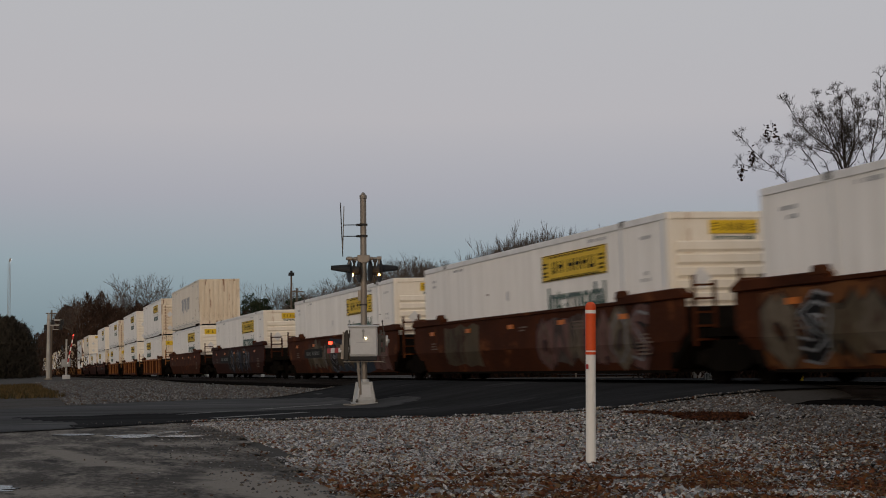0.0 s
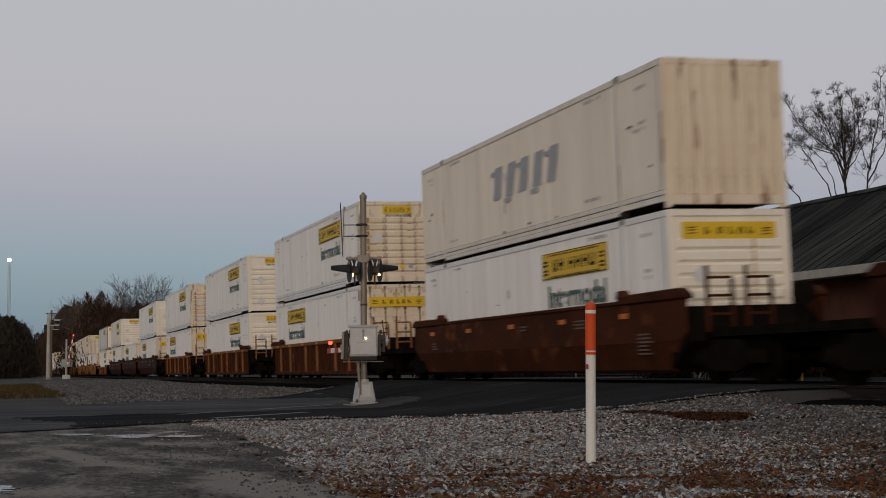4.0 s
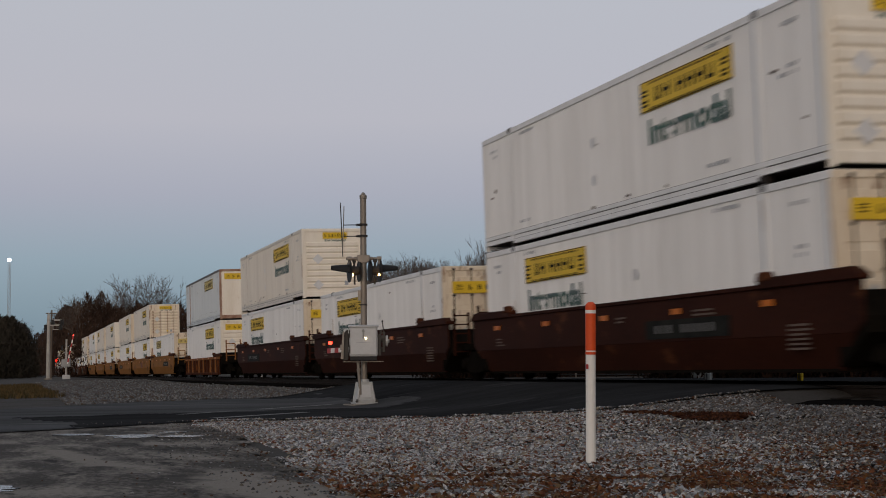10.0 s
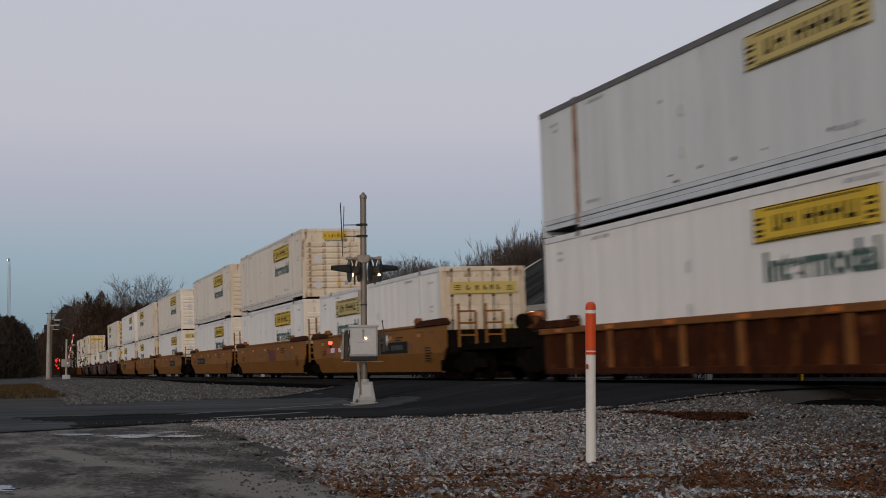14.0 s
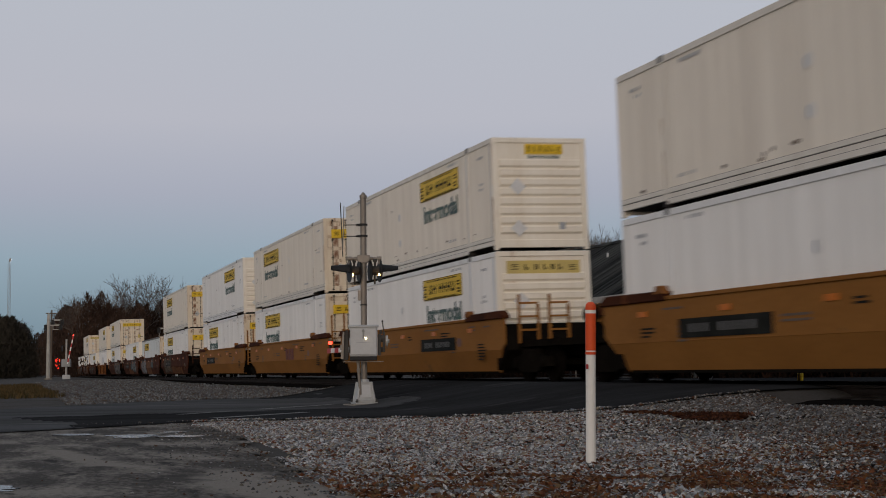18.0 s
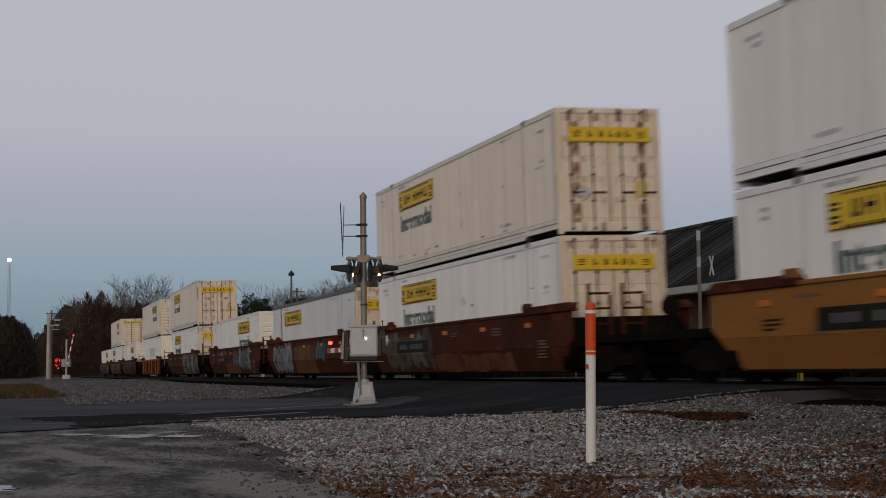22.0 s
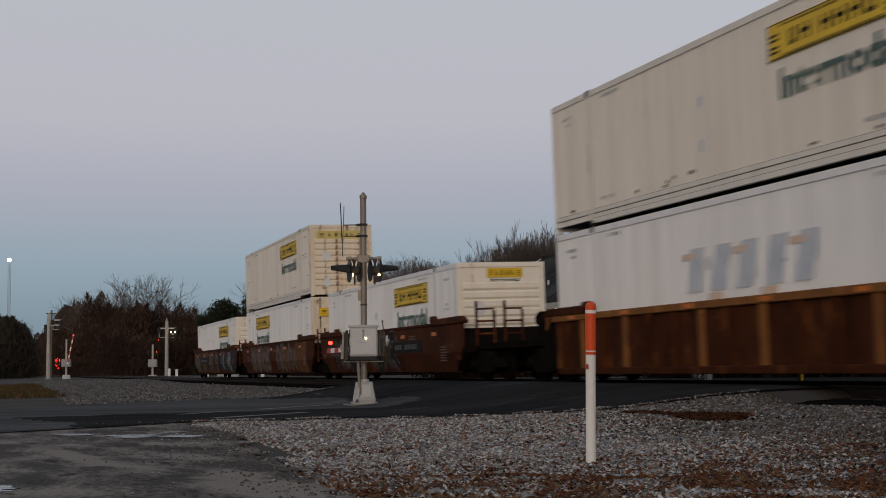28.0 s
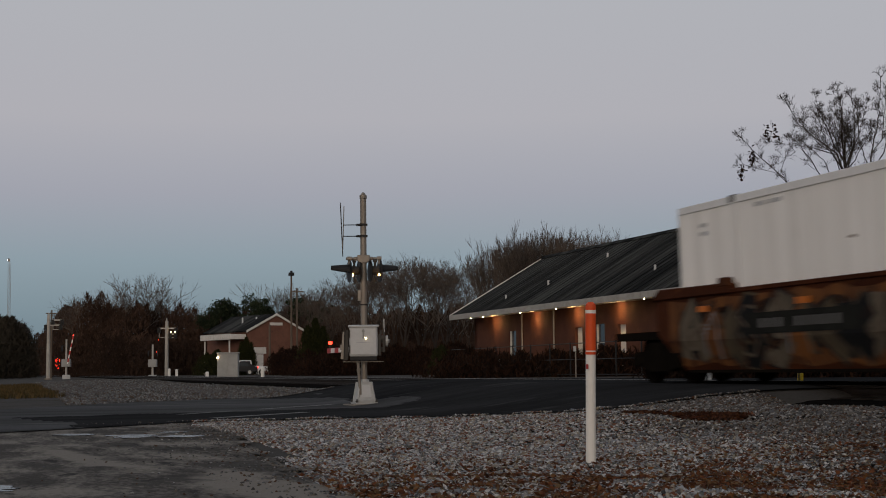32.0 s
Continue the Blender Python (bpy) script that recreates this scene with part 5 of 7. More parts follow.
part("bracket_plate", Shape().prism([(-0.55, 1.02), (-0.50, 1.66), (-0.46, 1.66), (-0.48, 1.02)], "y", -0.30, -0.25).box(-0.56, -0.50, -0.31, -0.24, 1.24, 1.36).mesh(M_GALV, 0.006), mast, "pale steel arm plate", at=low @ f_cam)
s = Shape().box(0.33, 0.40, -0.26, -0.06, 1.10, 1.60).tube((0.34, -0.15, 1.50), (0.50, -0.15, 1.50), 0.085, n=14).tube((0.34, -0.15, 1.24), (0.46, -0.15, 1.24), 0.06, n=12)
s.box(0.44, 0.50, -0.22, -0.10, 1.18, 1.66).tube((0.47, -0.15, 1.64), (0.44, -0.15, 1.90), 0.014, n=6).ball((0.44, -0.15, 1.91), 0.026, 8, 5)
s.tube((0.40, -0.20, 1.60), (0.40, -0.20, 1.70), 0.035, n=10)
part("counterweight_arm", s.mesh(M_STEEL, 0.006), mast, "dark gate drive and arm", at=low @ f_cam)
part("weight_disc", Shape().tube((0.51, -0.20, 1.44), (0.57, -0.20, 1.44), 0.13, n=18).tube((0.57, -0.20, 1.44), (0.60, -0.20, 1.44), 0.05, n=12).mesh(M_ALU, 0.01), mast, "pale round counterweight plate", at=low @ f_cam)
part("cross_beam", Shape().box(-0.50, 0.46, -0.24, -0.20, 0.945, 0.965).mesh(M_GALV, 0.004), mast, "thin pale steel beams under the box", at=low @ f_cam)
part("box_underside", Shape().box(-0.33, 0.31, -0.32, -0.08, 0.98, 1.08).mesh(M_LAMPB, 0.01), mast, "dark underside tray", at=low @ f_cam)
# gate arm, lowered across the road
arm = part("gate_arm", Shape().box(-3.6, -0.2, -0.05, -0.01, 1.08, 1.20).mesh(M_POSTW, 0.01), mast, "white gate arm with red stripes")
for i in range(4):
    x = -3.5 + 0.85 * i
    part("stripe", cached("stripe", lambda: Shape().box(-0.2, 0.2, -0.056, -0.004, 1.076, 1.204).mesh(M_REDS)), arm, "red stripe", at=Matrix.Translation((x, 0, 0)))
part("gate_lamp", Shape().tube((-3.50, -0.03, 1.34), (-3.38, -0.03, 1.34), 0.044, n=12).mesh(G_RED), arm, "lit red lamp on the arm")
part("gate_lamp_bracket", Shape().box(-3.47, -3.41, -0.05, 0.0, 1.2, 1.27).mesh(M_LAMPB), arm, "lamp bracket")
# cross arm and four lamps
part("cross_arm", Shape().tube((-0.42, -0.03, 3.28), (0.42, -0.03, 3.28), 0.033, n=10).tube((-0.22, -0.03, 3.28), (-0.15, -0.03, 3.28), 0.048, n=10).tube((0.15, -0.03, 3.28), (0.22, -0.03, 3.28), 0.048, n=10).prism([(-0.15, 3.22), (-0.15, 3.36), (0.15, 3.36), (0.15, 3.22), (0.06, 3.17), (-0.06, 3.17)], "y", -0.11, 0.11).mesh(M_GALV, 0.01), mast, "cross arm with junction box", at=f_cam)


def lamp_head(x, face, lit):
    """A round lamp with a wide black disc and a long hood; face: the way it looks, +1 along the track, -1 back."""
    grp = part("lamp", Shape().tube((x, -0.03, 3.28), (x, -0.03, 3.14), 0.028, n=8).tube((x - 0.05, -0.03, 3.28), (x + 0.05, -0.03, 3.28), 0.052, n=10).mesh(M_GALV), mast, "black flashing lamp", at=f_cam)
    s = Shape().tube((0, 0, 0), (0.012 * face, 0, 0), 0.27, n=28)
    s.tube((-0.235 * face, 0, 0), (-0.223 * face, 0, 0), 0.255, n=28)
    here = Matrix.Translation((x, -0.03, 2.98)) @ pose(0, 0, 0, 0, 0, 14)
    part("disc", s.mesh(M_LAMPB), grp, "black background disc", at=here)
    s = Shape().tube((-0.19 * face, 0, 0.01), (-0.03 * face, 0, 0.01), 0.105, 0.12, n=16).tube((-0.225 * face, 0, 0.01), (-0.19 * face, 0, 0.01), 0.085, 0.105, n=16)
    part("lamp_body", s.mesh(M_STEEL, 0.008), grp, "round steel lamp housing", at=here)
    s = Shape().tube((-0.11 * face, 0, 0.11), (-0.11 * face, 0, 0.26), 0.03, n=8).tube((-0.15 * face, 0, 0.25), (-0.07 * face, 0, 0.25), 0.042, n=10)
    s.box(-0.12 * face - 0.02, -0.12 * face + 0.02, -0.012, 0.012, -0.32, 0.12)
    part("fitting", s.mesh(M_STEEL), grp, "pipe fitting and hanging bracket", at=here)
    n = 12
    v, f = [], []
    for k, (d, r0) in enumerate(((0.03, 0.165), (0.44, 0.09))):
        for i in range(n + 1):
            a = math.pi * (i / n) * 1.1 - 0.05 * math.pi
            v.append((d * face, r0 * math.cos(a), r0 * math.sin(a) + (0.0 if k == 0 else 0.04)))
    f = [(i, i + 1, i + n + 2, i + n + 1) for i in range(n)]
    hood = Shape().add(v, f).add([(p[0], p[1] * 0.94, p[2] * 0.94) for p in v], [tuple(reversed(q)) for q in f])
    part("hood", hood.mesh(M_LAMPB), grp, "long black hood", at=here)
    if lit:
        part("lens", Shape().ball((0, 0, 0), lit, 10, 6).mesh(G_AMB), grp, "lit lens", at=here @ Matrix.Translation((0.02 if x < 0 else -0.06, -0.20, -0.10)))


lamp_head(-0.33, -1, 0.034)
lamp_head(0.38, 1, 0.030)
# edge-on crossbuck above
part("crossbuck", Shape().prism([(-0.42, 4.52), (-0.30, 4.61), (0.42, 3.46), (0.30, 3.37)], "x", -0.500, -0.478).mesh(M_STEEL, 0.004), mast, "crossed sign board seen edge on", at=f_cam @ pose(-0.02, 0, 0, 0, -2.0, 0) @ Matrix.Translation((0.13, 0, 0)))
part("crossbuck", Shape().prism([(0.42, 4.48), (0.30, 4.57), (-0.42, 3.52), (-0.30, 3.43)], "x", -0.470, -0.450).mesh(M_GALV, 0.004), mast, "crossed sign board seen edge on", at=f_cam @ pose(0, 0, 0, 0, 1.2, 0) @ Matrix.Translation((-0.10, 0, 0)))
s = Shape()
for z in (3.82, 4.09):
    s.tube((-0.48, 0, z), (-0.05, 0, z), 0.012, n=6)
    s.tube((-0.17, 0, z), (-0.07, 0, z), 0.028, n=8).box(-0.11, 0.10, -0.09, 0.09, z - 0.022, z + 0.022)
part("sign_bracket", s.mesh(M_LAMPB), mast, "dark sign brackets", at=f_cam)
part("bell_plate", Shape().box(-0.14, -0.07, -0.06, 0.06, 2.28, 2.52).mesh(M_GALV), mast, "small plate on the pole", at=f_cam)

# ---- marker post ----
PX, PY = -11.95, 5.06
PZ = land(PX, PY)
post = thing("marker_post", "white plastic utility marker post with a red top", "marker post", Matrix.Translation((PX, PY, PZ - 0.03)) @ pose(0, 0, 0, 0, 2.4, 0) @ pose(0, 0, 0, 0, 0, 0))
part("tube", Shape().tube((0, 0, -0.1), (0, 0, 1.02), 0.044, n=20).mesh(M_POSTW), post, "white tube")
part("sleeve", Shape().tube((0, 0, 1.02), (0, 0, 1.40), 0.046, n=20).mesh(M_POSTR), post, "orange-red sleeve")
part("cap", Shape().tube((0, 0, 1.40), (0, 0, 1.425), 0.046, 0.042, n=20).tube((0, 0, 1.425), (0, 0, 1.445), 0.042, 0.022, n=20).mesh(M_POSTR), post, "red domed cap")
for z, m, h in ((1.345, M_POSTW, 0.03), (0.985, M_POSTR, 0.025)):
    part("band", Shape().tube((0, 0, z), (0, 0, z + h), 0.0475, n=20).mesh(m), post, "narrow band")
part("sticker", Shape().box(0.0, 0.05, -0.046, -0.043, 0.86, 0.90).mesh(M_REDS), post, "small red sticker")

# ---- wayside bits across the track ----
for x, y, m, nm in ((-31.9, 16.6, M_PLATE, "white"), (-26.7, 16.0, M_YEL, "yellow")):
    z = 0.46
    p = thing("trackside_marker", "short %s marker stake beside the track" % nm, "marker stake", Matrix.Translation((x, y, z)))
    part("stake", Shape().box(-0.13 if nm == "white" else -0.08, 0.13 if nm == "white" else 0.08, -0.03, 0.03, -0.15, 0.235).mesh(m, 0.01), p)
    part("stripe", Shape().box(-0.02, 0.02, -0.034, 0.034, 0.02, 0.235).mesh(M_LAMPB), p, "dark stripe")


def signal_mast(at, h, arms, label):
    t = thing("signal_mast", label, "railway signal", at)
    part("pole", Shape().tube((0, 0, -0.1), (0, 0, h), 0.22, 0.17, n=12).mesh(M_MASTP), t, "thick pale pole")
    part("finial", Shape().tube((0, 0, h), (0, 0, h + 0.3), 0.10, 0.04, n=8).mesh(M_MASTP), t)
    part("base", Shape().box(-0.4, 0.4, -0.4, 0.4, -0.1, 0.15).mesh(M_CONC, 0.02), t, "concrete base")
    for z, x0, x1 in arms:
        part("cross_arm", Shape().box(x0, x1, -0.05, 0.05, z - 0.07, z + 0.07).mesh(M_MASTP), t, at=f_cam)
        for x in (x0, x1):
            part("lamp_head", Shape().box(x - 0.16, x + 0.16, -0.14, 0.14, z - 0.5, z + 0.05).tube((x, -0.25, z - 0.2), (x, 0, z - 0.2), 0.13, n=10).mesh(M_LAMPB, 0.02), t, "dark lamp housing", at=f_cam)
    z, x0, x1 = arms[0]
    part("rail_frame", Shape().box(x0, x1, -0.04, 0.04, z - 1.05, z - 0.99).box(x0, x0 + 0.05, -0.04, 0.04, z - 1.0, z).box(x1 - 0.05, x1, -0.04, 0.04, z - 1.0, z).mesh(M_MASTP), t, "bracket frame", at=f_cam)
    return t


lit_mast = signal_mast(Matrix.Translation((-163.9, 19.0, land(-163.9, 19.0))), 6.2, [(5.4, -0.85, 1.0), (4.75, 0.4, 0.95)], "pale steel signal mast with lamp brackets beyond the track")
signal_mast(Matrix.Translation((-164.9, 6.4, land(-164.9, 6.4))), 7.0, [(6.45, 0.45, 1.45), (5.9, -0.3, 1.3)], "pale steel signal mast with lamp brackets beside the track")


for x in (0.5, 0.98):
    part("lit_lens", Shape().ball((x, -0.45, 5.0), 0.055, 8, 6).mesh(G_WARM), lit_mast, "small lit white lamp", at=f_cam)


def far_gate(x, y, h, arm_tilt, label):
    t = thing("crossing_gate", label, "railway signal", Matrix.Translation((x, y, land(x, y))))
    part("pole", Shape().tube((0, 0, 0), (0, 0, h), 0.12, 0.10, n=10).mesh(M_MASTP), t)
    part("base", Shape().box(-0.4, 0.4, -0.4, 0.4, -0.05, 0.45).mesh(M_ALU, 0.05), t, "pale cast base")
    part("gate_box", Shape().box(-0.45, 0.45, -0.3, 0.3, 1.3, 2.1).mesh(M_CABG, 0.03), t, "grey box", at=f_cam)
    part("lamp", Shape().tube((-0.5, -0.1, h - 1.0), (-0.4, -0.1, h - 1.0), 0.28, n=12).tube((0.4, -0.1, h - 1.0), (0.5, -0.1, h - 1.0), 0.28, n=12).box(-0.5, 0.5, -0.04, 0.04, h - 0.75, h - 0.65).mesh(M_LAMPB), t, "dark lamps", at=f_cam)
    if arm_tilt:
        a = part("gate_arm", Shape().box(-0.06, 0.06, -0.04, 0.04, 0.0, 3.1).mesh(M_POSTW), t, "raised white arm with red stripes", at=f_cam @ pose(0.2, -0.35, 1.6, 0, arm_tilt, 0))
        for k in range(4):
            part("stripe", cached("fstripe", lambda: Shape().box(-0.065, 0.065, -0.045, 0.045, -0.2, 0.2).mesh(M_REDS)), a, "red stripe", at=Matrix.Translation((0, 0, 0.4 + 0.8 * k)))
        part("arm_lamp", Shape().ball((0, -0.1, 3.1), 0.05, 8, 6).mesh(G_RED), a, "small lit red lamp")
    return t


far_gate(-159.8, 8.05, 4.2, 11, "crossing mast with a raised striped gate arm")
g2 = far_gate(-159.1, 16.97, 3.7, 0, "crossing mast with dark lamps and a grey box")
part("small_lamp", Shape().ball((0.45, -0.3, 2.9), 0.045, 8, 6).ball((0.62, -0.3, 4.2), 0.035, 8, 6).mesh(G_RED), g2, "small lit red lamps", at=f_cam)
t = thing("red_signal", "pair of lit red signal lamps on a dark post", "railway signal", Matrix.Translation((-499.5, 22.4, 1.4)))
part("post", Shape().tube((0, 0, -1.4), (0, 0, 4.6), 0.12, n=8).box(-1.1, 1.1, 0.02, 0.22, 0.6, 5.4).mesh(M_LAMPB), t, at=f_cam)
for z in (2.1, 3.9):
    part("lamp", Shape().tube((0, -0.12, z), (0, 0.0, z), 0.85, n=16).mesh(G_RED), t, "lit red lamp", at=f_cam)
t = thing("equipment_cabinet", "pale grey steel signal cabinet beside the track", "cabinet", Matrix.Translation((-113.6, 17.9, land(-113.6, 17.9))))
part("body", Shape().box(-0.80, 0.80, -0.55, 0.55, 0.05, 1.92).mesh(M_CABG, 0.03), t, at=f_cam)
part("roof", Shape().box(-0.86, 0.86, -0.62, 0.62, 1.92, 2.0).mesh(M_CABG, 0.02), t, at=f_cam)
for x in (-0.40, 0.40):
    part("door", cached("cabdoor", lambda: Shape().box(-0.36, 0.36, -0.58, -0.545, 0.2, 1.8).mesh(M_CABG, 0.01)), t, "cabinet door", at=f_cam @ Matrix.Translation((x, 0, 0)))
part("lamp", Shape().ball((-0.75, -0.65, 1.62), 0.085, 10, 6).mesh(G_WARM), t, "lit warm lamp on the corner", at=f_cam)
part("plinth", Shape().box(-0.9, 0.9, -0.65, 0.65, -0.2, 0.06).mesh(M_CONC), t, "concrete plinth", at=f_cam)
for x, y, h in ((-111.5, 20.2, 0.75), (-118.0, 16.9, 0.5), (-150.0, 18.4, 0.8), (-158.0, 18.6, 0.9)):
    b = solid("bollard", cached(("boll", h), lambda: Shape().tube((0, 0, -0.1), (0, 0, h), 0.14, n=10).tube((0, 0, h), (0, 0, h + 0.05), 0.14, 0.06, n=10).mesh(M_POSTW)),
              "short white bollard by the track", "bollard", at=Matrix.Translation((x, y, land(x, y))))


def utility_pole(x, y, h, top, lamp):
    t = thing("utility_pole", "tall weathered wooden utility pole", "utility pole", Matrix.Translation((x, y, land(x, y))))
    part("pole", Shape().tube((0, 0, -0.2), (0, 0, h), 0.17, 0.12, n=8).mesh(M_WOODP), t)
    if lamp:
        part("lamp_head", Shape().box(-0.35, 0.35, -0.35, 0.35, h, h + 0.45).box(-0.15, 0.15, -0.15, 0.15, h + 0.4, h + 0.7).mesh(M_LAMPB, 0.05), t, "dark lamp head")
    else:
        part("cross_arm", Shape().box(-0.9, 0.9, -0.06, 0.06, h - 0.6, h - 0.45).mesh(M_WOODP), t, at=f_cam)
    return t


utility_pole(-196.0, 39.45, 13.4, 0, True)
utility_pole(-193.0, 39.6, 11.6, 0, False)
thin = thing("sign_pole", "thin pale metal pole beyond the track", "pole", Matrix.Translation((-145.0, 38.8, land(-145.0, 38.8))))
part("pole", Shape().tube((0, 0, -0.1), (0, 0, 5.7), 0.07, 0.06, n=8).mesh(M_ALU), thin)
utility_pole(-236.0, 9.6, 10.5, 0, False)
stub = thing("utility_pole", "short dark wooden pole in the scrub", "utility pole", Matrix.Translation((-176.3, 32.8, 0.4)))
part("pole", Shape().tube((0, 0, -0.2), (0, 0, 6.2), 0.15, 0.12, n=8).mesh(M_WOODP), stub)

# radio mast with a turning beacon far off
tower = thing("radio_mast", "tall thin lattice radio mast with a beacon", "mast", Matrix.Translation((-600, 8.1, 0)))
s = Shape()
for a in range(3):
    c0, s0 = math.cos(a * 2.094), math.sin(a * 2.094)
    s.tube((0.6 * c0, 0.6 * s0, 0), (0.6 * c0, 0.6 * s0, 45), 0.07, n=4)
for k in range(22):
    for a in range(3):
        s.tube((0.6 * math.cos(a * 2.094), 0.6 * math.sin(a * 2.094), 2 * k), (0.6 * math.cos(a * 2.094 + 2.094), 0.6 * math.sin(a * 2.094 + 2.094), 2 * k + 2), 0.04, n=4)
part("lattice", s.mesh(M_GALV), tower, "steel lattice")
beacon = part("beacon", Shape().tube((0.05, 0, 0), (0.30, 0, 0), 0.35, 0.76, n=16).box(-0.2, 0.1, -0.2, 0.2, -0.9, 0.25).mesh(M_MASTP, 0.03), tower, "turning beacon head")
part("beacon_lens", Shape().tube((0.31, 0, 0), (0.34, 0, 0), 0.74, n=16).mesh(G_WHITE), beacon, "bright white lens")
beacon.matrix_basis = Matrix.Translation((0, 0, 46.0))

# ---- brick depot beyond the track ----
DX0, DX1, DY0, DY1 = -84.9, -8.0, 27.6, 38.6
depot_at = Matrix.Translation((DX0, DY0 - 0.7, 0)) @ pose(0, 0, 0, 0, 0, 0.6)
depot = thing("depot_building", "long red brick depot with a dark metal roof and lit eaves", "building", depot_at)
LN = DX1 - DX0
ez, rz_, hw = 4.0, 7.65, 6.2
zb = 0.3
doors_x = [7.5, 16.9, 19.5, 22.0, 28.5, 36.0, 43.5, 51.0, 58.5, 66.0]


def wall_with_holes(x0, x1, y, holes, z0, z1, thick, material):
    """A wall along x with rectangular openings (x0, x1, z0, z1) cut through."""
    s = Shape()
    cuts = sorted(holes)
    x = x0
    for a, b, c, d in cuts:
        s.box(x, a, y, y + thick, z0, z1)
        if c > z0:
            s.box(a, b, y, y + thick, z0, c)
        s.box(a, b, y, y + thick, d, z1)
        x = b
    s.box(x, x1, y, y + thick, z0, z1)
    return s.mesh(material)


holes = [(x - 0.45, x + 0.45, zb, 2.9) if i % 2 else (x - 0.55, x + 0.55, 1.2, 3.0) for i, x in enumerate(doors_x)]
part("wall", wall_with_holes(1.0, LN - 1, 1.2, holes, zb - 0.6, 4.35, 0.35, M_BRICKW), depot, "red brick front wall")
part("wall", Shape().box(1.0, LN - 1, 11.0, 11.35, zb - 0.6, 4.35).mesh(M_BRICKW), depot, "red brick back wall")
for x in (1.0, LN - 1.35):
    part("gable_wall", Shape().prism([(1.2, zb - 0.6), (1.2, 4.3), (hw, 7.2), (11.3, 4.3), (11.3, zb - 0.6)], "x", x, x + 0.35).mesh(M_BRICKW), depot, "brick gable wall")
part("floor_slab", Shape().box(1.2, LN - 1.2, 1.4, 11.2, zb - 0.3, zb + 0.05).mesh(M_CONC), depot)
for k, sg in enumerate((1, -1)):
    ya, yb = (0.0, hw) if sg > 0 else (2 * hw, hw)
    part("roof", Shape().add([(0, ya, ez), (LN, ya, ez), (LN, yb, rz_), (0, yb, rz_), (0, ya, ez + 0.14), (LN, ya, ez + 0.14), (LN, yb, rz_ + 0.14), (0, yb, rz_ + 0.14)],
                             [(0, 1, 2, 3), (4, 7, 6, 5), (0, 4, 5, 1), (2, 6, 7, 3), (0, 3, 7, 4), (1, 5, 6, 2)]).mesh(M_ROOFD), depot, "dark standing-seam metal roof slope")
    seam = cached(("seam", sg), lambda: Shape().add([(x, y, z + dz) for x in (-0.025, 0.025) for y, z in ((ya, ez), (yb, rz_)) for dz in (0.14, 0.165)],
                                                     [(0, 1, 3, 2), (4, 6, 7, 5), (1, 5, 7, 3), (0, 2, 6, 4), (0, 4, 5, 1), (2, 3, 7, 6)]).mesh(M_ROOFD))
    n_seam = 110 if sg > 0 else 30
    for i in range(n_seam):
        part("roof_seam", seam, depot, at=Matrix.Translation((0.3 + (LN - 0.6) * i / (n_seam - 1), 0, 0)))
part("ridge_cap", Shape().prism([(hw - 0.25, rz_ + 0.05), (hw, rz_ + 0.24), (hw + 0.25, rz_ + 0.05)], "x", -0.03, LN + 0.03).mesh(M_ROOFD), depot)
part("fascia", Shape().box(-0.05, LN + 0.05, -0.06, -0.01, ez - 0.14, ez + 0.16).mesh(M_MASTP, 0.01), depot, "pale eaves board")
part("rake_trim", Shape().add([(-0.06, y, z) for y, z in ((0, ez - 0.1), (hw, rz_ - 0.1), (hw, rz_ + 0.2), (0, ez + 0.2))] + [(-0.01, y, z) for y, z in ((0, ez - 0.1), (hw, rz_ - 0.1), (hw, rz_ + 0.2), (0, ez + 0.2))],
                              [(0, 1, 2, 3), (7, 6, 5, 4), (0, 4, 5, 1), (1, 5, 6, 2), (2, 6, 7, 3), (3, 7, 4, 0)]).mesh(M_TRIM), depot, "pale gable trim")
part("soffit", Shape().box(0, LN, 0.0, 1.2, ez - 0.06, ez - 0.01).mesh(M_TRIM), depot, "pale soffit")
for i, (a, b, c, d) in enumerate(holes):
    if i % 2:
        o = part("door", cached("fdoor", lambda: Shape().box(-0.45, 0.45, 0.15, 0.25, zb, 2.9).mesh(M_TRIM)), depot, "pale narrow door", at=Matrix.Translation(((a + b) / 2, 1.2, 0)))
    else:
        o = part("window", cached("dwin", lambda: Shape().box(-0.55, 0.55, 0.14, 0.18, 1.2, 3.0).mesh(M_GLASS)), depot, "dark sash window", at=Matrix.Translation(((a + b) / 2, 1.2, 0)))
        part("window_frame", cached("dwf", lambda: Shape().box(-0.55, -0.47, 0.06, 0.14, 1.2, 3.0).box(0.47, 0.55, 0.06, 0.14, 1.2, 3.0).box(-0.47, 0.47, 0.06, 0.14, 2.08, 2.14).mesh(M_TRIM)), o, "pale frame")
for x in (2.8, 5.0, 11.0, 16.0, 26.2, 38.0):
    part("downlight", Shape().ball((0, 0, 0), 0.045, 8, 6).mesh(G_WARM), depot, "small lit eaves lamp", at=Matrix.Translation((x, 0.35, ez - 0.12)))
for x in (9.2, 13.8, 31.0):
    part("downpipe", Shape().tube((x, 1.12, zb), (x, 1.12, 3.9), 0.05, n=8).mesh(M_GALV), depot, "pale downpipe")
for x, dy in ((6.5, 1.2), (10.5, 2.2), (13.5, 4.4), (30.0, 4.0), (24.0, 2.0)):
    z = ez + (rz_ - ez) * dy / hw
    part("roof_vent", Shape().tube((x, dy, z), (x, dy, z + 0.38), 0.06, n=8).mesh(M_BOXW), depot, "small roof vent pipe")
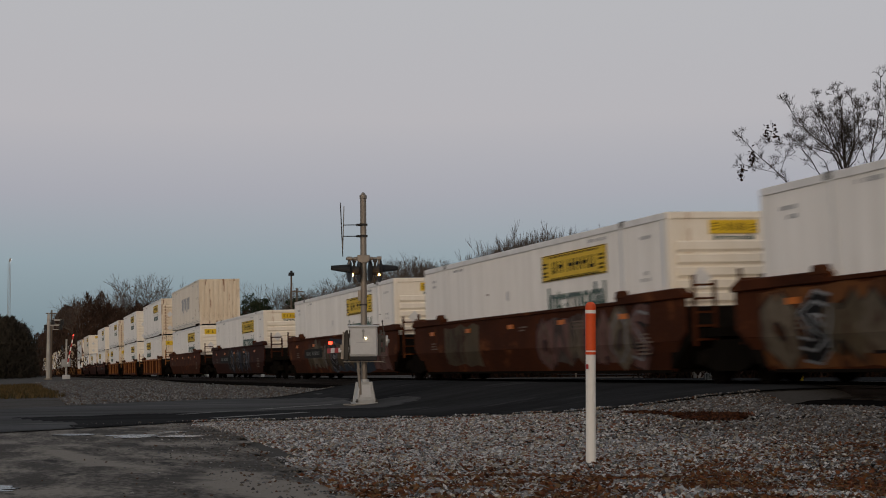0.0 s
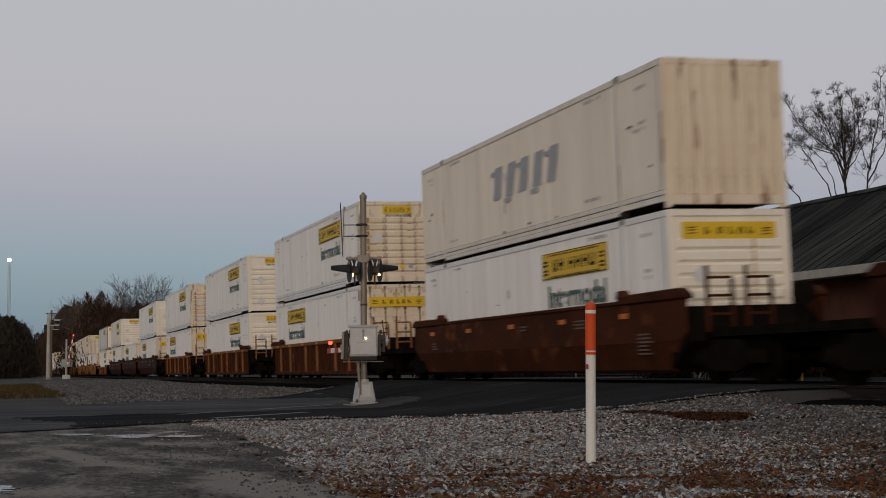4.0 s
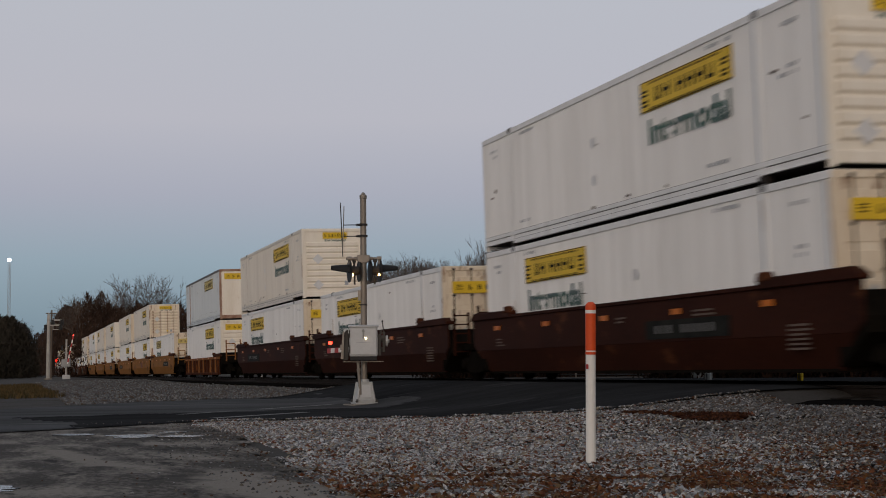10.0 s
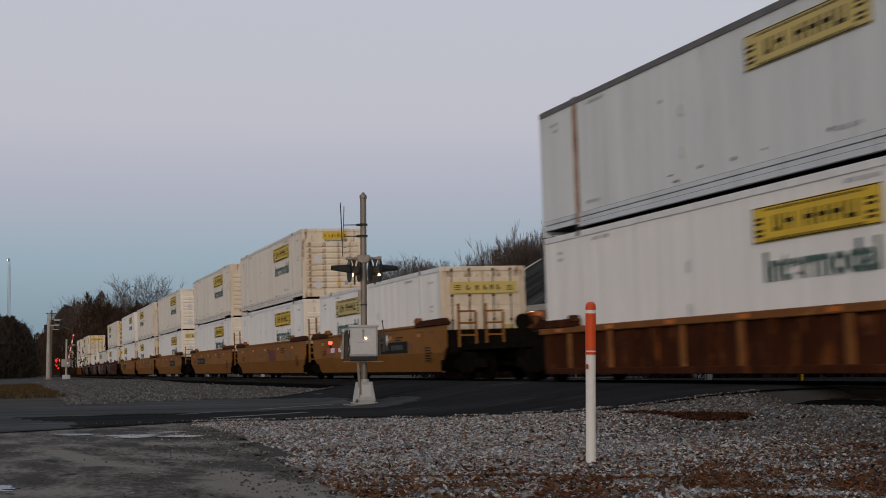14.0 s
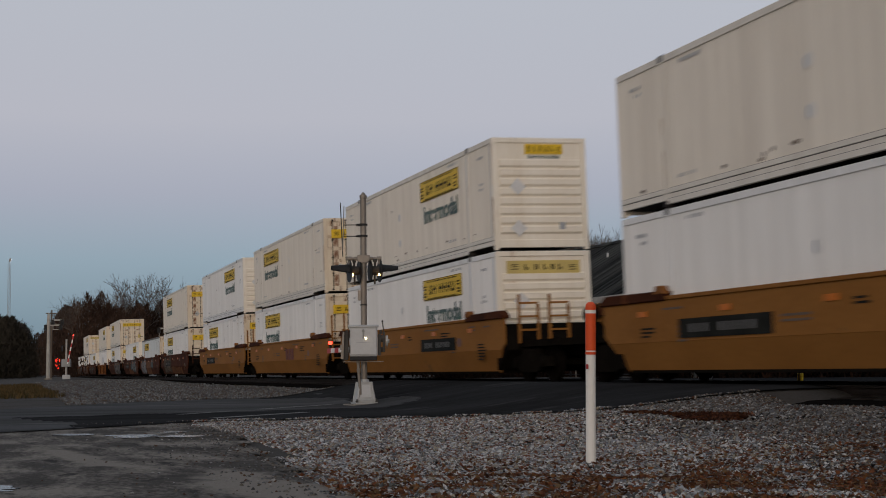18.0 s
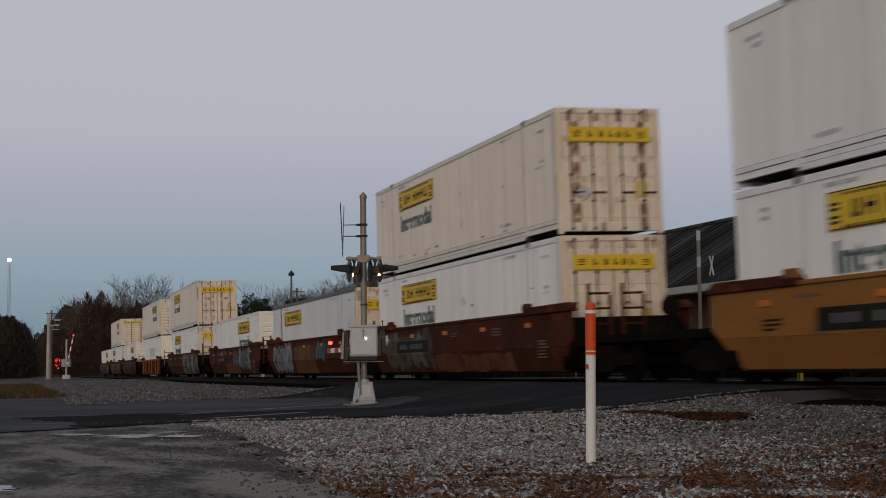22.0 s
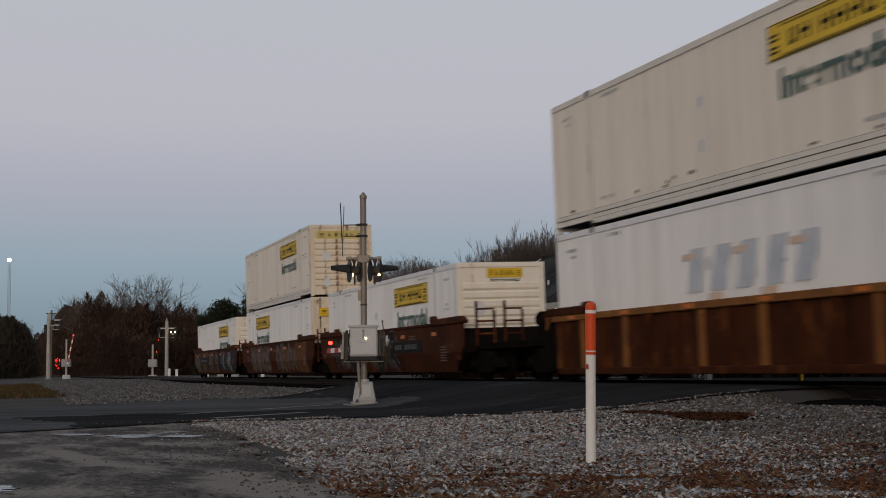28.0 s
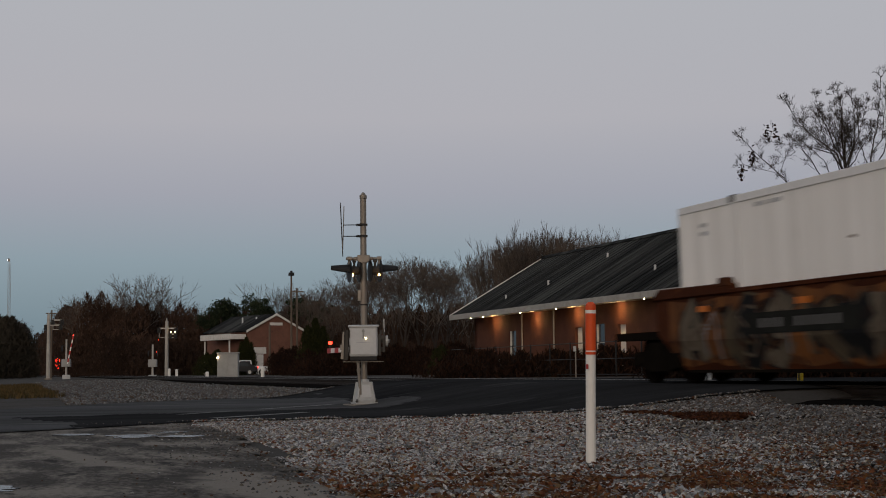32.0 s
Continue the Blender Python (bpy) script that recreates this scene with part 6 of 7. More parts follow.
for x in (5.0, 11.3, 16.9, 22.0):
    lp = new("wall_lamp", bpy.data.lights.new("wall_lamp", "POINT"))
    lp.data.energy, lp.data.color, lp.data.shadow_soft_size = 34, (1.0, 0.58, 0.24), 0.1
    lp.matrix_world = depot_at @ Matrix.Translation((x, 0.85, ez - 0.45))
    tagged(lp, "warm lamp under the depot eaves", "lamp")

# ---- brick office with a white canopy, far off ----
office = thing("brick_office", "small red brick gabled office with a white canopy", "building", Matrix.Translation((-204.5, 35.0, 0.35)) @ pose(0, 0, 0, 0, 0, 16))
part("wall", Shape().prism([(0, 0), (0, 6.4), (4.2, 8.5), (8.4, 6.4), (8.4, 0)], "x", 0, 0.3).mesh(M_BRICKO), office, "red brick gable wall", at=pose(0, 0, 0, 0, 0, 0))
part("wall", Shape().box(-14, 0, 0, 0.3, 0, 6.4).mesh(M_BRICKO), office, "red brick side wall")
part("wall", Shape().box(-14, 0, 8.1, 8.4, 0, 6.4).box(-14, -13.7, 0, 8.4, 0, 6.4).mesh(M_BRICKO), office, "red brick back walls")
for sg in (0, 1):
    y0, y1 = (-0.5, 4.2) if not sg else (8.9, 4.2)
    part("roof", Shape().add([(x, y, z + dz) for x in (-14.4, 0.5) for y, z in ((y0, 6.15), (y1, 8.6)) for dz in (0, 0.18)],
                             [(0, 1, 3, 2), (4, 6, 7, 5), (1, 5, 7, 3), (0, 2, 6, 4), (0, 4, 5, 1), (2, 3, 7, 6)]).mesh(M_ROOFD), office, "dark shingle roof slope")
    part("rake_trim", Shape().add([(x, y, z + dz) for x in (0.5, 0.58) for y, z in ((y0, 6.05), (y1, 8.5)) for dz in (0, 0.32)],
                                  [(0, 1, 3, 2), (4, 6, 7, 5), (1, 5, 7, 3), (0, 2, 6, 4), (0, 4, 5, 1), (2, 3, 7, 6)]).mesh(M_TRIM), office, "white gable trim")
canopy = part("canopy", Shape().box(-10.5, -0.2, -2.55, -0.2, 5.15, 5.85).mesh(M_TRIM, 0.03), office, "white flat canopy")
for i in range(14):
    part("slat", cached("canopyslat", lambda: Shape().box(-0.26, 0.26, -2.62, -2.55, 5.1, 5.9).mesh(M_TRIM, 0.01)), canopy, at=Matrix.Translation((-10.2 + 0.745 * i, 0, 0)))
for x in (-9.5, -1.2):
    part("canopy_post", Shape().tube((x, -2.3, 0), (x, -2.3, 5.0), 0.12, n=8).mesh(M_TRIM), office, "white post")
d = part("door", Shape().box(0.3, 0.36, 0.9, 2.2, 0.2, 3.0).mesh(M_TRIM), office, "white door")
part("fanlight", Shape().box(0.36, 0.42, 0.4, 2.6, 3.1, 4.0).mesh(M_TRIM), office, "white sign board over the door")
part("gable_vent", Shape().box(0.3, 0.36, 3.2, 5.2, 7.1, 7.5).mesh(M_TRIM), office, "pale louvre in the gable")
for x, y in ((-6, 2.0), (-3.5, 3.0)):
    part("roof_vent", Shape().tube((x, y, 7.2), (x, y, 8.4), 0.12, n=8).mesh(M_BOXW), office, "roof vent pipe")


def vehicle(x, y, turn, paint, pickup, label, lit):
    t = thing("pickup_truck" if pickup else "parked_car", label, "car", Matrix.Translation((x, y, land(x, y))) @ pose(0, 0, 0, 0, 0, turn) @ Matrix.Scale(1.1, 4))
    prof = [(-2.7, 0.45), (-2.7, 1.05), (-0.6, 1.10), (-0.45, 1.75), (0.9, 1.78), (1.5, 1.15), (2.6, 1.0), (2.75, 0.5)] if pickup else \
           [(-2.3, 0.4), (-2.3, 0.95), (-1.9, 1.05), (-1.3, 1.45), (0.4, 1.48), (1.2, 1.0), (2.2, 0.85), (2.3, 0.42)]
    part("body", Shape().prism(prof, "y", -0.92, 0.92).mesh(paint, 0.06), t)
    win = [(-0.4, 1.15), (-0.35, 1.66), (0.8, 1.68), (1.2, 1.18)] if pickup else [(-1.4, 1.02), (-1.15, 1.38), (0.3, 1.40), (0.85, 1.02)]
    for y in (-0.935, 0.915):
        part("side_window", Shape().prism(win, "y", y, y + 0.02).mesh(M_GLASS), t, "dark side window")
    for wx in (-1.7 if pickup else -1.4, 1.75 if pickup else 1.4):
        for y in (-0.94, 0.70):
            w = part("wheel", Shape().tube((wx, y, 0.36), (wx, y + 0.24, 0.36), 0.36, n=16).mesh(M_TYRE), t, "black tyre")
            part("rim", Shape().tube((wx, y - 0.01, 0.36), (wx, y + 0.25, 0.36), 0.2, n=12).mesh(M_ALU), w, "pale rim")
    xb = -2.74 if pickup else -2.34
    for y in (-0.8, 0.62):
        part("tail_lamp", Shape().box(xb, xb + 0.06, y, y + 0.18, 0.75, 1.0).mesh(G_RED if lit else M_REDS), t, "lit red tail lamp" if lit else "dark red tail lamp")
    return t


pickup = vehicle(-192.2, 32.8, -100, M_CARW, True, "white pickup truck parked by the office", False)
black_car = vehicle(-181.4, 30.83, -99, M_CARK, False, "black car rolling off beside the office", True)
crossbuck = thing("crossing_signal", "crossing mast with a pale crossbuck beyond the track", "railway signal", Matrix.Translation((-40.0, 20.6, land(-40.0, 20.6))))
part("pole", Shape().tube((0, 0, 0), (0, 0, 4.5), 0.06, n=10).mesh(M_GALV), crossbuck)
part("crossbuck", Shape().prism([(0.30, 3.15), (0.34, 3.13), (0.46, 3.72), (0.42, 3.74)], "y", -0.02, 0.0).prism([(0.46, 3.15), (0.42, 3.13), (0.30, 3.72), (0.34, 3.74)], "y", -0.045, -0.025).mesh(M_PLATE), crossbuck, "pale crossed boards", at=f_cam)
part("base", Shape().box(-0.25, 0.25, -0.25, 0.25, -0.05, 0.4).mesh(M_ALU, 0.03), crossbuck, "cast base")
part("band", Shape().tube((0, 0, 3.4), (0, 0, 3.7), 0.065, n=10).tube((0, 0, 4.2), (0, 0, 4.5), 0.065, n=10).mesh(M_PLATE), crossbuck, "white bands")

# low fence in front of the depot
fence = thing("fence", "low dark wire fence in front of the depot", "fence", depot_at @ Matrix.Translation((8.0, -2.6, 0.45)))
for i in range(17):
    part("fence_post", cached("fpost", lambda: Shape().tube((0, 0, -0.1), (0, 0, 1.55), 0.035, n=6).mesh(M_LAMPB)), fence, at=Matrix.Translation((2.4 * i, 0, 0)))
for z in (0.15, 0.8, 1.5):
    part("rail", Shape().tube((0, 0, z), (38.4, 0, z), 0.022, n=5).mesh(M_LAMPB), fence, "thin rail")
for k, (x, h) in enumerate(((17.5, 0.9), (22.3, 0.5), (26.8, 1.3))):
    b = thing("trackside_sign", "small pale sign on a post by the fence", "sign", depot_at @ Matrix.Translation((x, -3.2, 0.5)))
    part("post", Shape().tube((0, 0, -0.1), (0, 0, h), 0.03, n=6).mesh(M_GALV), b)
    part("plate", Shape().box(-0.14, 0.14, -0.045, -0.03, h - 0.22, h).mesh(M_PLATE, 0.005), b, "pale plate")


# ---- trees ----
def fork(s, rr, p, d, ln, r, level, spread, up):
    """A limb that bends, then parts into two or three finer ones, down to the twigs."""
    n = 3 if level > 1 else 2
    for k in range(n):
        q = p + d * (ln / n)
        s.append((p, q, r * (1 - 0.12 * k), r * (1 - 0.12 * (k + 1))))
        p = q
        d = (d + Vector((rr.uniform(-1, 1), rr.uniform(-1, 1), rr.uniform(-0.6, 0.8) + up)) * 0.14).normalized()
        if level > 0 and k and rr.random() < 0.55:
            o = Vector((rr.gauss(0, 1), rr.gauss(0, 1), rr.gauss(0.3, 0.6))).normalized()
            fork(s, rr, p, (d + o * spread * 1.5).normalized(), ln * rr.uniform(0.4, 0.65), r * 0.45, min(level - 1, 2), spread, up)
    if level > 0:
        t = rr.uniform(0, 6.283)
        m = rr.choice((2, 2, 3))
        o = d.orthogonal().normalized()
        for k in range(m):
            a = t + 6.283 * k / m + rr.uniform(-0.5, 0.5)
            side = o * math.cos(a) + d.cross(o) * math.sin(a)
            fork(s, rr, p, (d + side * spread * rr.uniform(0.55, 1.25) + Vector((0, 0, up * 0.4))).normalized(), ln * rr.uniform(0.62, 0.86), r * rr.uniform(0.52, 0.66), level - 1, spread, up)


def twig_mesh(segs, thin, material, fuzz=None):
    """Tapered pieces; fuzz: (count, length, width) of the finest shoots on every thin piece."""
    v, f = [], []
    for p, q, a, b in segs:
        a, b = max(a, thin), max(b, thin * 0.8)
        n = 3 if a < 0.06 else 6
        d = (q - p).normalized()
        e = d.orthogonal().normalized()
        g = d.cross(e)
        k = len(v)
        for c, w in ((p, a), (q, b)):
            v += [tuple(c + (e * math.cos(6.283 * i / n) + g * math.sin(6.283 * i / n)) * w) for i in range(n)]
        f += [(k + i, k + (i + 1) % n, k + n + (i + 1) % n, k + n + i) for i in range(n)]
    if fuzz:
        rr = random.Random(len(segs))
        for p, q, a, b in segs:
            for _ in range(fuzz[0]):
                c = p.lerp(q, rr.random())
                d = ((q - p).normalized() + Vector((rr.gauss(0, 0.5), rr.gauss(0, 0.5), rr.gauss(0.2, 0.45)))).normalized() * fuzz[1] * rr.uniform(0.4, 1.2)
                w = d.orthogonal().normalized() * fuzz[2]
                k = len(v)
                v += [tuple(c - w), tuple(c + w), tuple(c + d)]
                f.append((k, k + 1, k + 2))
    me = bpy.data.meshes.new("mesh")
    me.from_pydata(v, [], f)
    me.materials.append(material)
    return me


def tree_meshes(key, seed, h, depth, spread, up, r, thin, material, levels):
    """The trunk and the bare crown of one kind of tree, and how high it reaches."""
    def make():
        rr = random.Random(seed)
        segs = []
        bole = h * rr.uniform(0.16, 0.24)
        p, b = Vector((0, 0, -0.2)), Vector((rr.uniform(-0.2, 0.2), rr.uniform(-0.2, 0.2), bole))
        segs.append((p, b, r, r * 0.85))
        for k in range(depth):
            a = 6.283 * (k + rr.uniform(0, 0.7)) / depth
            d = Vector((math.cos(a) * spread * rr.uniform(0.25, 0.75), math.sin(a) * spread * rr.uniform(0.25, 0.75), 1)).normalized()
            fork(segs, rr, b, d, (h - bole) * rr.uniform(0.24, 0.32) * (1.0 if levels > 4 else 1.12), r * rr.uniform(0.45, 0.62), levels, spread, up)
        top = sorted(q.z for _, q, _, _ in segs)[-max(3, len(segs) // 200)]
        return twig_mesh([s for s in segs if s[2] >= r * 0.30], thin, M_BARK), twig_mesh([s for s in segs if s[2] < r * 0.30], thin, material, (2 if thin < 0.016 else 1, h * 0.04, max(0.008, thin * 0.45))), top
    return cached(("tree", key), make)


def bare_tree(key, px, d, top, turn, seed=1, h=12, depth=6, spread=0.62, up=0.25, r=0.20, thin=0.012, material=None, levels=5, label="bare winter tree with fine twigs"):
    """A tree at a bearing and distance, as high as that line of sight."""
    a, b, high = tree_meshes(key, seed, h, depth, spread, up, r, thin, material, levels)
    x, y = at_px(px, d)
    z = land(x, y)
    want = (664 - 0.0099 * px - top) * d / 2591 + 0.82 - z
    t = thing("tree", label, "tree", Matrix.Translation((x, y, z)) @ pose(0, 0, 0, 0, 0, turn) @ Matrix.Scale(want / high, 4))
    part("trunk", a, t, "dark bark trunk and limbs")
    part("crown", b, t, "bare twigs")
    return t


def at_px(px, d):
    ang = YAW + math.atan((px - 784) / 2591)
    return (-d * math.cos(ang), d * math.sin(ang))


# tall bare trees behind the depot: stems that fork low and fan upward
def limb_tree(px, d, stems, seed, label, tufts=()):
    rr = random.Random(seed)
    x0, y0 = at_px(px, d)
    z0 = land(x0, y0)
    trunk, crown, leaves = [], [], []
    for path, r0, r1, first in stems:
        pts = [Vector((u * (0.86 if u > -4.4 else 1.0), rr.uniform(-0.12, 0.12) * max(0, z - 4), z - 0.20 * max(0, z - 10.5))) for u, z in path]
        dense = []
        for p, q in zip(pts, pts[1:]):
            n = max(2, int((q - p).length / 0.4))
            dense += [p.lerp(q, i / n) + Vector((rr.uniform(-1, 1), rr.uniform(-1, 1), 0)) * 0.05 for i in range(n)]
        dense.append(pts[-1])
        m = len(dense) - 1
        for i in range(m):
            ra, rb = (f * (r0 + (r1 - r0) * j / m) for j, f in ((i, 0.50), (i + 1, 0.50)))
            trunk.append((dense[i], dense[i + 1], ra, rb))
            if i / m > first:
                dirn = (dense[i + 1] - dense[i]).normalized()
                for _ in range(rr.choice((1, 1, 2))):
                    side = Vector((rr.uniform(-1, 1), rr.uniform(-1, 1), rr.uniform(-0.2, 0.9)))
                    ln = rr.uniform(0.7, 2.1) * (1.0 - 0.45 * i / m)
                    fork(crown, rr, dense[i], (dirn * 0.55 + side * 0.8).normalized(), ln * 0.36, min(0.016, ra * 0.5), 3, 0.66, 0.12)
        fork(crown, rr, dense[-1], (dense[-1] - dense[-2]).normalized(), 0.32, r1, 4, 0.60, 0.15)
    for p, q, a, b in crown:
        if b < 0.006 and rr.random() < 0.06:
            leaves.append((q, 0.034))
    for u, z, n in tufts:
        leaves += [(Vector((u + rr.gauss(0, 0.10), rr.gauss(0, 0.12), z + rr.gauss(0, 0.26))), 0.10) for _ in range(n)]
    right = math.degrees(YAW + math.atan((px - 784) / 2591))
    t = thing("tree", label, "tree", Matrix.Translation((x0, y0, z0)) @ pose(0, 0, 0, 0, 0, 90 - right))
    part("trunk", twig_mesh(trunk, 0.016, M_BARK), t, "dark bark trunk and limbs")
    part("crown", twig_mesh(crown, 0.0056, M_BARK, (1, 0.2, 0.0036)), t, "bare fine twigs")
    v = []
    for p, s in leaves:
        a, b = Vector((rr.gauss(0, 1), rr.gauss(0, 1), rr.gauss(0, 1))).normalized() * s, Vector((rr.gauss(0, 1), rr.gauss(0, 1), rr.gauss(0, 1))).normalized() * s * 0.7
        v += [tuple(p - a), tuple(p + b), tuple(p + a), tuple(p - b)]
    tagged(part("dead_leaves", raw_mesh(v, np.arange(len(v)).reshape(-1, 4), M_SCRUB), t, "few hanging dead brown leaves"), kind="stuff")
    return t


MAIN = [([(0, -0.2), (-0.05, 9.6), (-0.1, 11.2), (-0.05, 12.6)], 0.50, 0.06, 0.9),
        ([(-0.1, 11.0), (-0.6, 12.2), (-1.9, 13.3), (-2.9, 14.6), (-3.4, 15.6)], 0.13, 0.03, 0.35),
        ([(-0.6, 12.2), (-2.0, 12.9), (-3.4, 13.2), (-4.3, 13.3)], 0.07, 0.022, 0.4),
        ([(-0.1, 11.4), (-0.7, 13.0), (-1.3, 14.6), (-1.7, 16.0)], 0.12, 0.028, 0.3),
        ([(-0.1, 11.5), (-0.2, 13.4), (-0.1, 15.2), (-0.4, 16.6)], 0.13, 0.028, 0.3),
        ([(0, 11.3), (0.5, 12.8), (0.6, 14.6), (0.5, 15.8)], 0.12, 0.03, 0.3),
        ([(0, 11.0), (0.8, 12.2), (1.4, 13.2)], 0.08, 0.03, 0.3),
        ([(-0.05, 6.0), (-1.2, 10.2), (-2.0, 11.6), (-2.7, 12.7), (-3.0, 13.3)], 0.13, 0.025, 0.55),
        ([(-0.05, 7.5), (-0.9, 10.6), (-1.4, 11.9), (-2.2, 12.6)], 0.10, 0.022, 0.6),
        ([(0, 4.0), (-3.0, 9.6), (-3.9, 10.8), (-4.7, 12.4), (-5.4, 13.5)], 0.15, 0.03, 0.62),
        ([(-3.3, 10.1), (-4.3, 11.2), (-5.2, 11.7)], 0.05, 0.018, 0.5),
        ([(-4.1, 11.2), (-3.8, 11.9), (-3.5, 12.6)], 0.035, 0.016, 0.4)]
rl = random.Random(77)
for k in range(7):      # more upright limbs, close together
    u, top_ = -2.2 + 0.58 * k + rl.uniform(-0.2, 0.2), rl.uniform(13.6, 15.6) - 0.10 * abs(k - 4)
    MAIN.append(([(-0.05, rl.uniform(9.6, 11.2)), (u * 0.35, 11.9 + rl.uniform(-0.2, 0.4)), (u * 0.75, (12.2 + top_) / 2), (u + rl.uniform(-0.3, 0.3), top_)], 0.09, 0.022, 0.25))
limb_tree(1505, 82, MAIN, 12, "tall bare tree behind the depot with a few dead leaves", ((-5.65, 11.15, 45), (-5.0, 11.75, 60), (-4.2, 13.2, 40), (-3.75, 13.3, 30)))
SECOND = [([(0, -0.2), (-0.1, 10.5), (0.2, 12.5), (0.7, 15.0), (0.9, 17.2)], 0.24, 0.03, 0.6),
          ([(-0.1, 10.5), (0.9, 12.6), (1.6, 14.8)], 0.10, 0.03, 0.4),
          ([(0, 11.5), (-0.5, 13.3), (-0.6, 15.2)], 0.08, 0.025, 0.3),
          ([(0.2, 12.3), (0.9, 13.6), (1.2, 16.3)], 0.08, 0.03, 0.3)]
limb_tree(1545, 84, SECOND, 31, "tall bare tree behind the depot")
rt = random.Random(5)
UP_TOP = ((845, 880, 920, 960, 980, 1010, 1040, 1075, 1095), (440, 425, 410, 405, 395, 405, 420, 402, 425))
for i in range(16):
    px = 858 + 15.6 * i + rt.uniform(-4, 4)
    bare_tree("up%d" % (i % 4), px, rt.uniform(118, 140), float(np.interp(px, *UP_TOP)) + rt.uniform(4, 20), rt.uniform(0, 360), seed=31 + i % 4, h=12.5, depth=4, spread=0.34, up=0.42, r=0.15, thin=0.013,
              material=M_TWIGL, label="slim bare tree behind the depot")
MID_TOP = ((565, 600, 640, 690, 720, 770, 800, 830), (520, 495, 480, 460, 458, 460, 470, 500))
for i in range(13):
    px = 562 + 22.5 * i + rt.uniform(-6, 6)
    bare_tree("mid%d" % (i % 3), px, rt.uniform(150, 205), float(np.interp(px, *MID_TOP)) + rt.uniform(-3, 18), rt.uniform(0, 360), seed=41 + i % 3, h=14, depth=4, spread=0.52, up=0.12, r=0.2, thin=0.014,
              material=M_TWIGL, label="bare tree at the edge of the woods")
for px, d, top in ((212, 268, 505), (243, 262, 487), (290, 270, 496), (165, 300, 522), (480, 250, 503), (505, 255, 508), (12, 300, 566), (40, 305, 576), (140, 290, 528), (325, 280, 538), (190, 285, 522), (540, 240, 512)):
    bare_tree("far%d" % (px % 3), px, d, top, rt.uniform(0, 360), seed=61 + px % 3, h=14.5, depth=4, spread=0.56, up=0.05, r=0.24, thin=0.020, material=M_TWIGL, levels=4, label="broad bare tree in the far woods")


def thicket(name, label, material, rows, n, size, seed, category="woods"):
    """Far scrub and woods: many small slips within uneven heaps (place, half width, height)."""
    rg = np.random.default_rng(seed)
    w = np.array([a[2] * a[3] for a in rows], float)
    k = rg.choice(len(rows), n, p=w / w.sum())
    rr = np.array(rows, float)[k]
    u = rg.normal(size=(n, 3))
    u /= np.linalg.norm(u, axis=1, keepdims=True)
    rad = rg.random(n) ** 0.45
    c = np.empty((n, 3))
    c[:, 0], c[:, 1] = rr[:, 0] + u[:, 0] * rad * rr[:, 2], rr[:, 1] + u[:, 1] * rad * rr[:, 2]
    hz = rg.random(n) ** 0.85
    c[:, :2] = rr[:, :2] + (c[:, :2] - rr[:, :2]) * (1 - hz ** 3)[:, None]
    c[:, 2] = 0.2 + hz * rr[:, 3]
    a, b = rg.normal(size=(n, 3)), rg.normal(size=(n, 3))
    a[:, 2] = np.abs(a[:, 2]) + 0.7
    a *= (size * rg.uniform(0.6, 1.6, n) / np.linalg.norm(a, axis=1))[:, None]
    b *= (size * 0.17 / np.linalg.norm(b, axis=1))[:, None]
    v = np.stack([c - b, c + b, c + a + b * 0.3, c + a - b * 0.3], 1).reshape(-1, 3)
    f = np.arange(4 * n).reshape(-1, 4)
    return solid(name, raw_mesh(v, f, material), label, category, "stuff")


PX_TOP = ((-60, 0, 20, 50, 75, 92, 105, 130, 150, 165, 185, 205, 225, 280, 310, 350, 380, 420, 500, 560, 600, 700, 760, 900),
          (560, 566, 570, 590, 593, 580, 554, 543, 532, 526, 530, 542, 545, 546, 546, 552, 557, 553, 546, 543, 548, 552, 548, 540))


def crown_z(px, d):
    """Height that the far woods reach at that bearing."""
    return (664 - 0.0099 * px - float(np.interp(px, *PX_TOP))) * d / 2591 + 0.8


def beyond_track(px):
    """How far off the line is crossed at that bearing."""
    slope = math.tan(YAW + math.atan((px - 784) / 2591))
    return 11.35 / max(slope - 0.0153, 0.012)


rows = []
for px in range(66, 900, 4):
    d0 = max(250, beyond_track(px) * 1.25 + 70 if px < 130 else beyond_track(px) + 45)
    for k in range(2):
        d = d0 + rt.uniform(0, 30) - 18 * k * (px > 180)
        rows.append((*at_px(px, d), 4.5 * d / 260, crown_z(px, d) * rt.uniform(0.82, 1.04) * (1 - 0.45 * k)))
thicket("far_woods", "dense dark bare winter woods behind the line", M_WOODS, rows, 240000, 0.62, 3)
rows = [(*at_px(px, rt.uniform(120, 145)), rt.uniform(2.0, 3.4), rt.uniform(1.6, 3.0)) for px in range(540, 830, 5)]
rows += [(*at_px(px, rt.uniform(66, 80)), rt.uniform(1.3, 2.2), rt.uniform(0.8, 1.6)) for px in range(790, 1180, 4)]
rows += [(*at_px(px, rt.uniform(45, 50)), rt.uniform(0.9, 1.5), rt.uniform(0.7, 1.3)) for px in range(1180, 1600, 5)]
rows += [(*at_px(px, rt.uniform(168, 178)), rt.uniform(1.2, 2.2), rt.uniform(2.4, 3.6)) for px in range(482, 620, 4)]
left = []
for px in range(-60, 44, 3):
    d = rt.uniform(290, 330)
    left.append((*at_px(px, d), 4.5, crown_z(px, d) * rt.uniform(0.85, 1.03)))
    left.append((*at_px(px, 262), 3.0, 3.4 * rt.uniform(0.8, 1.3)))
thicket("far_woods", "dense dark olive woods beside the line", M_HEDGE, left, 70000, 0.7, 6)
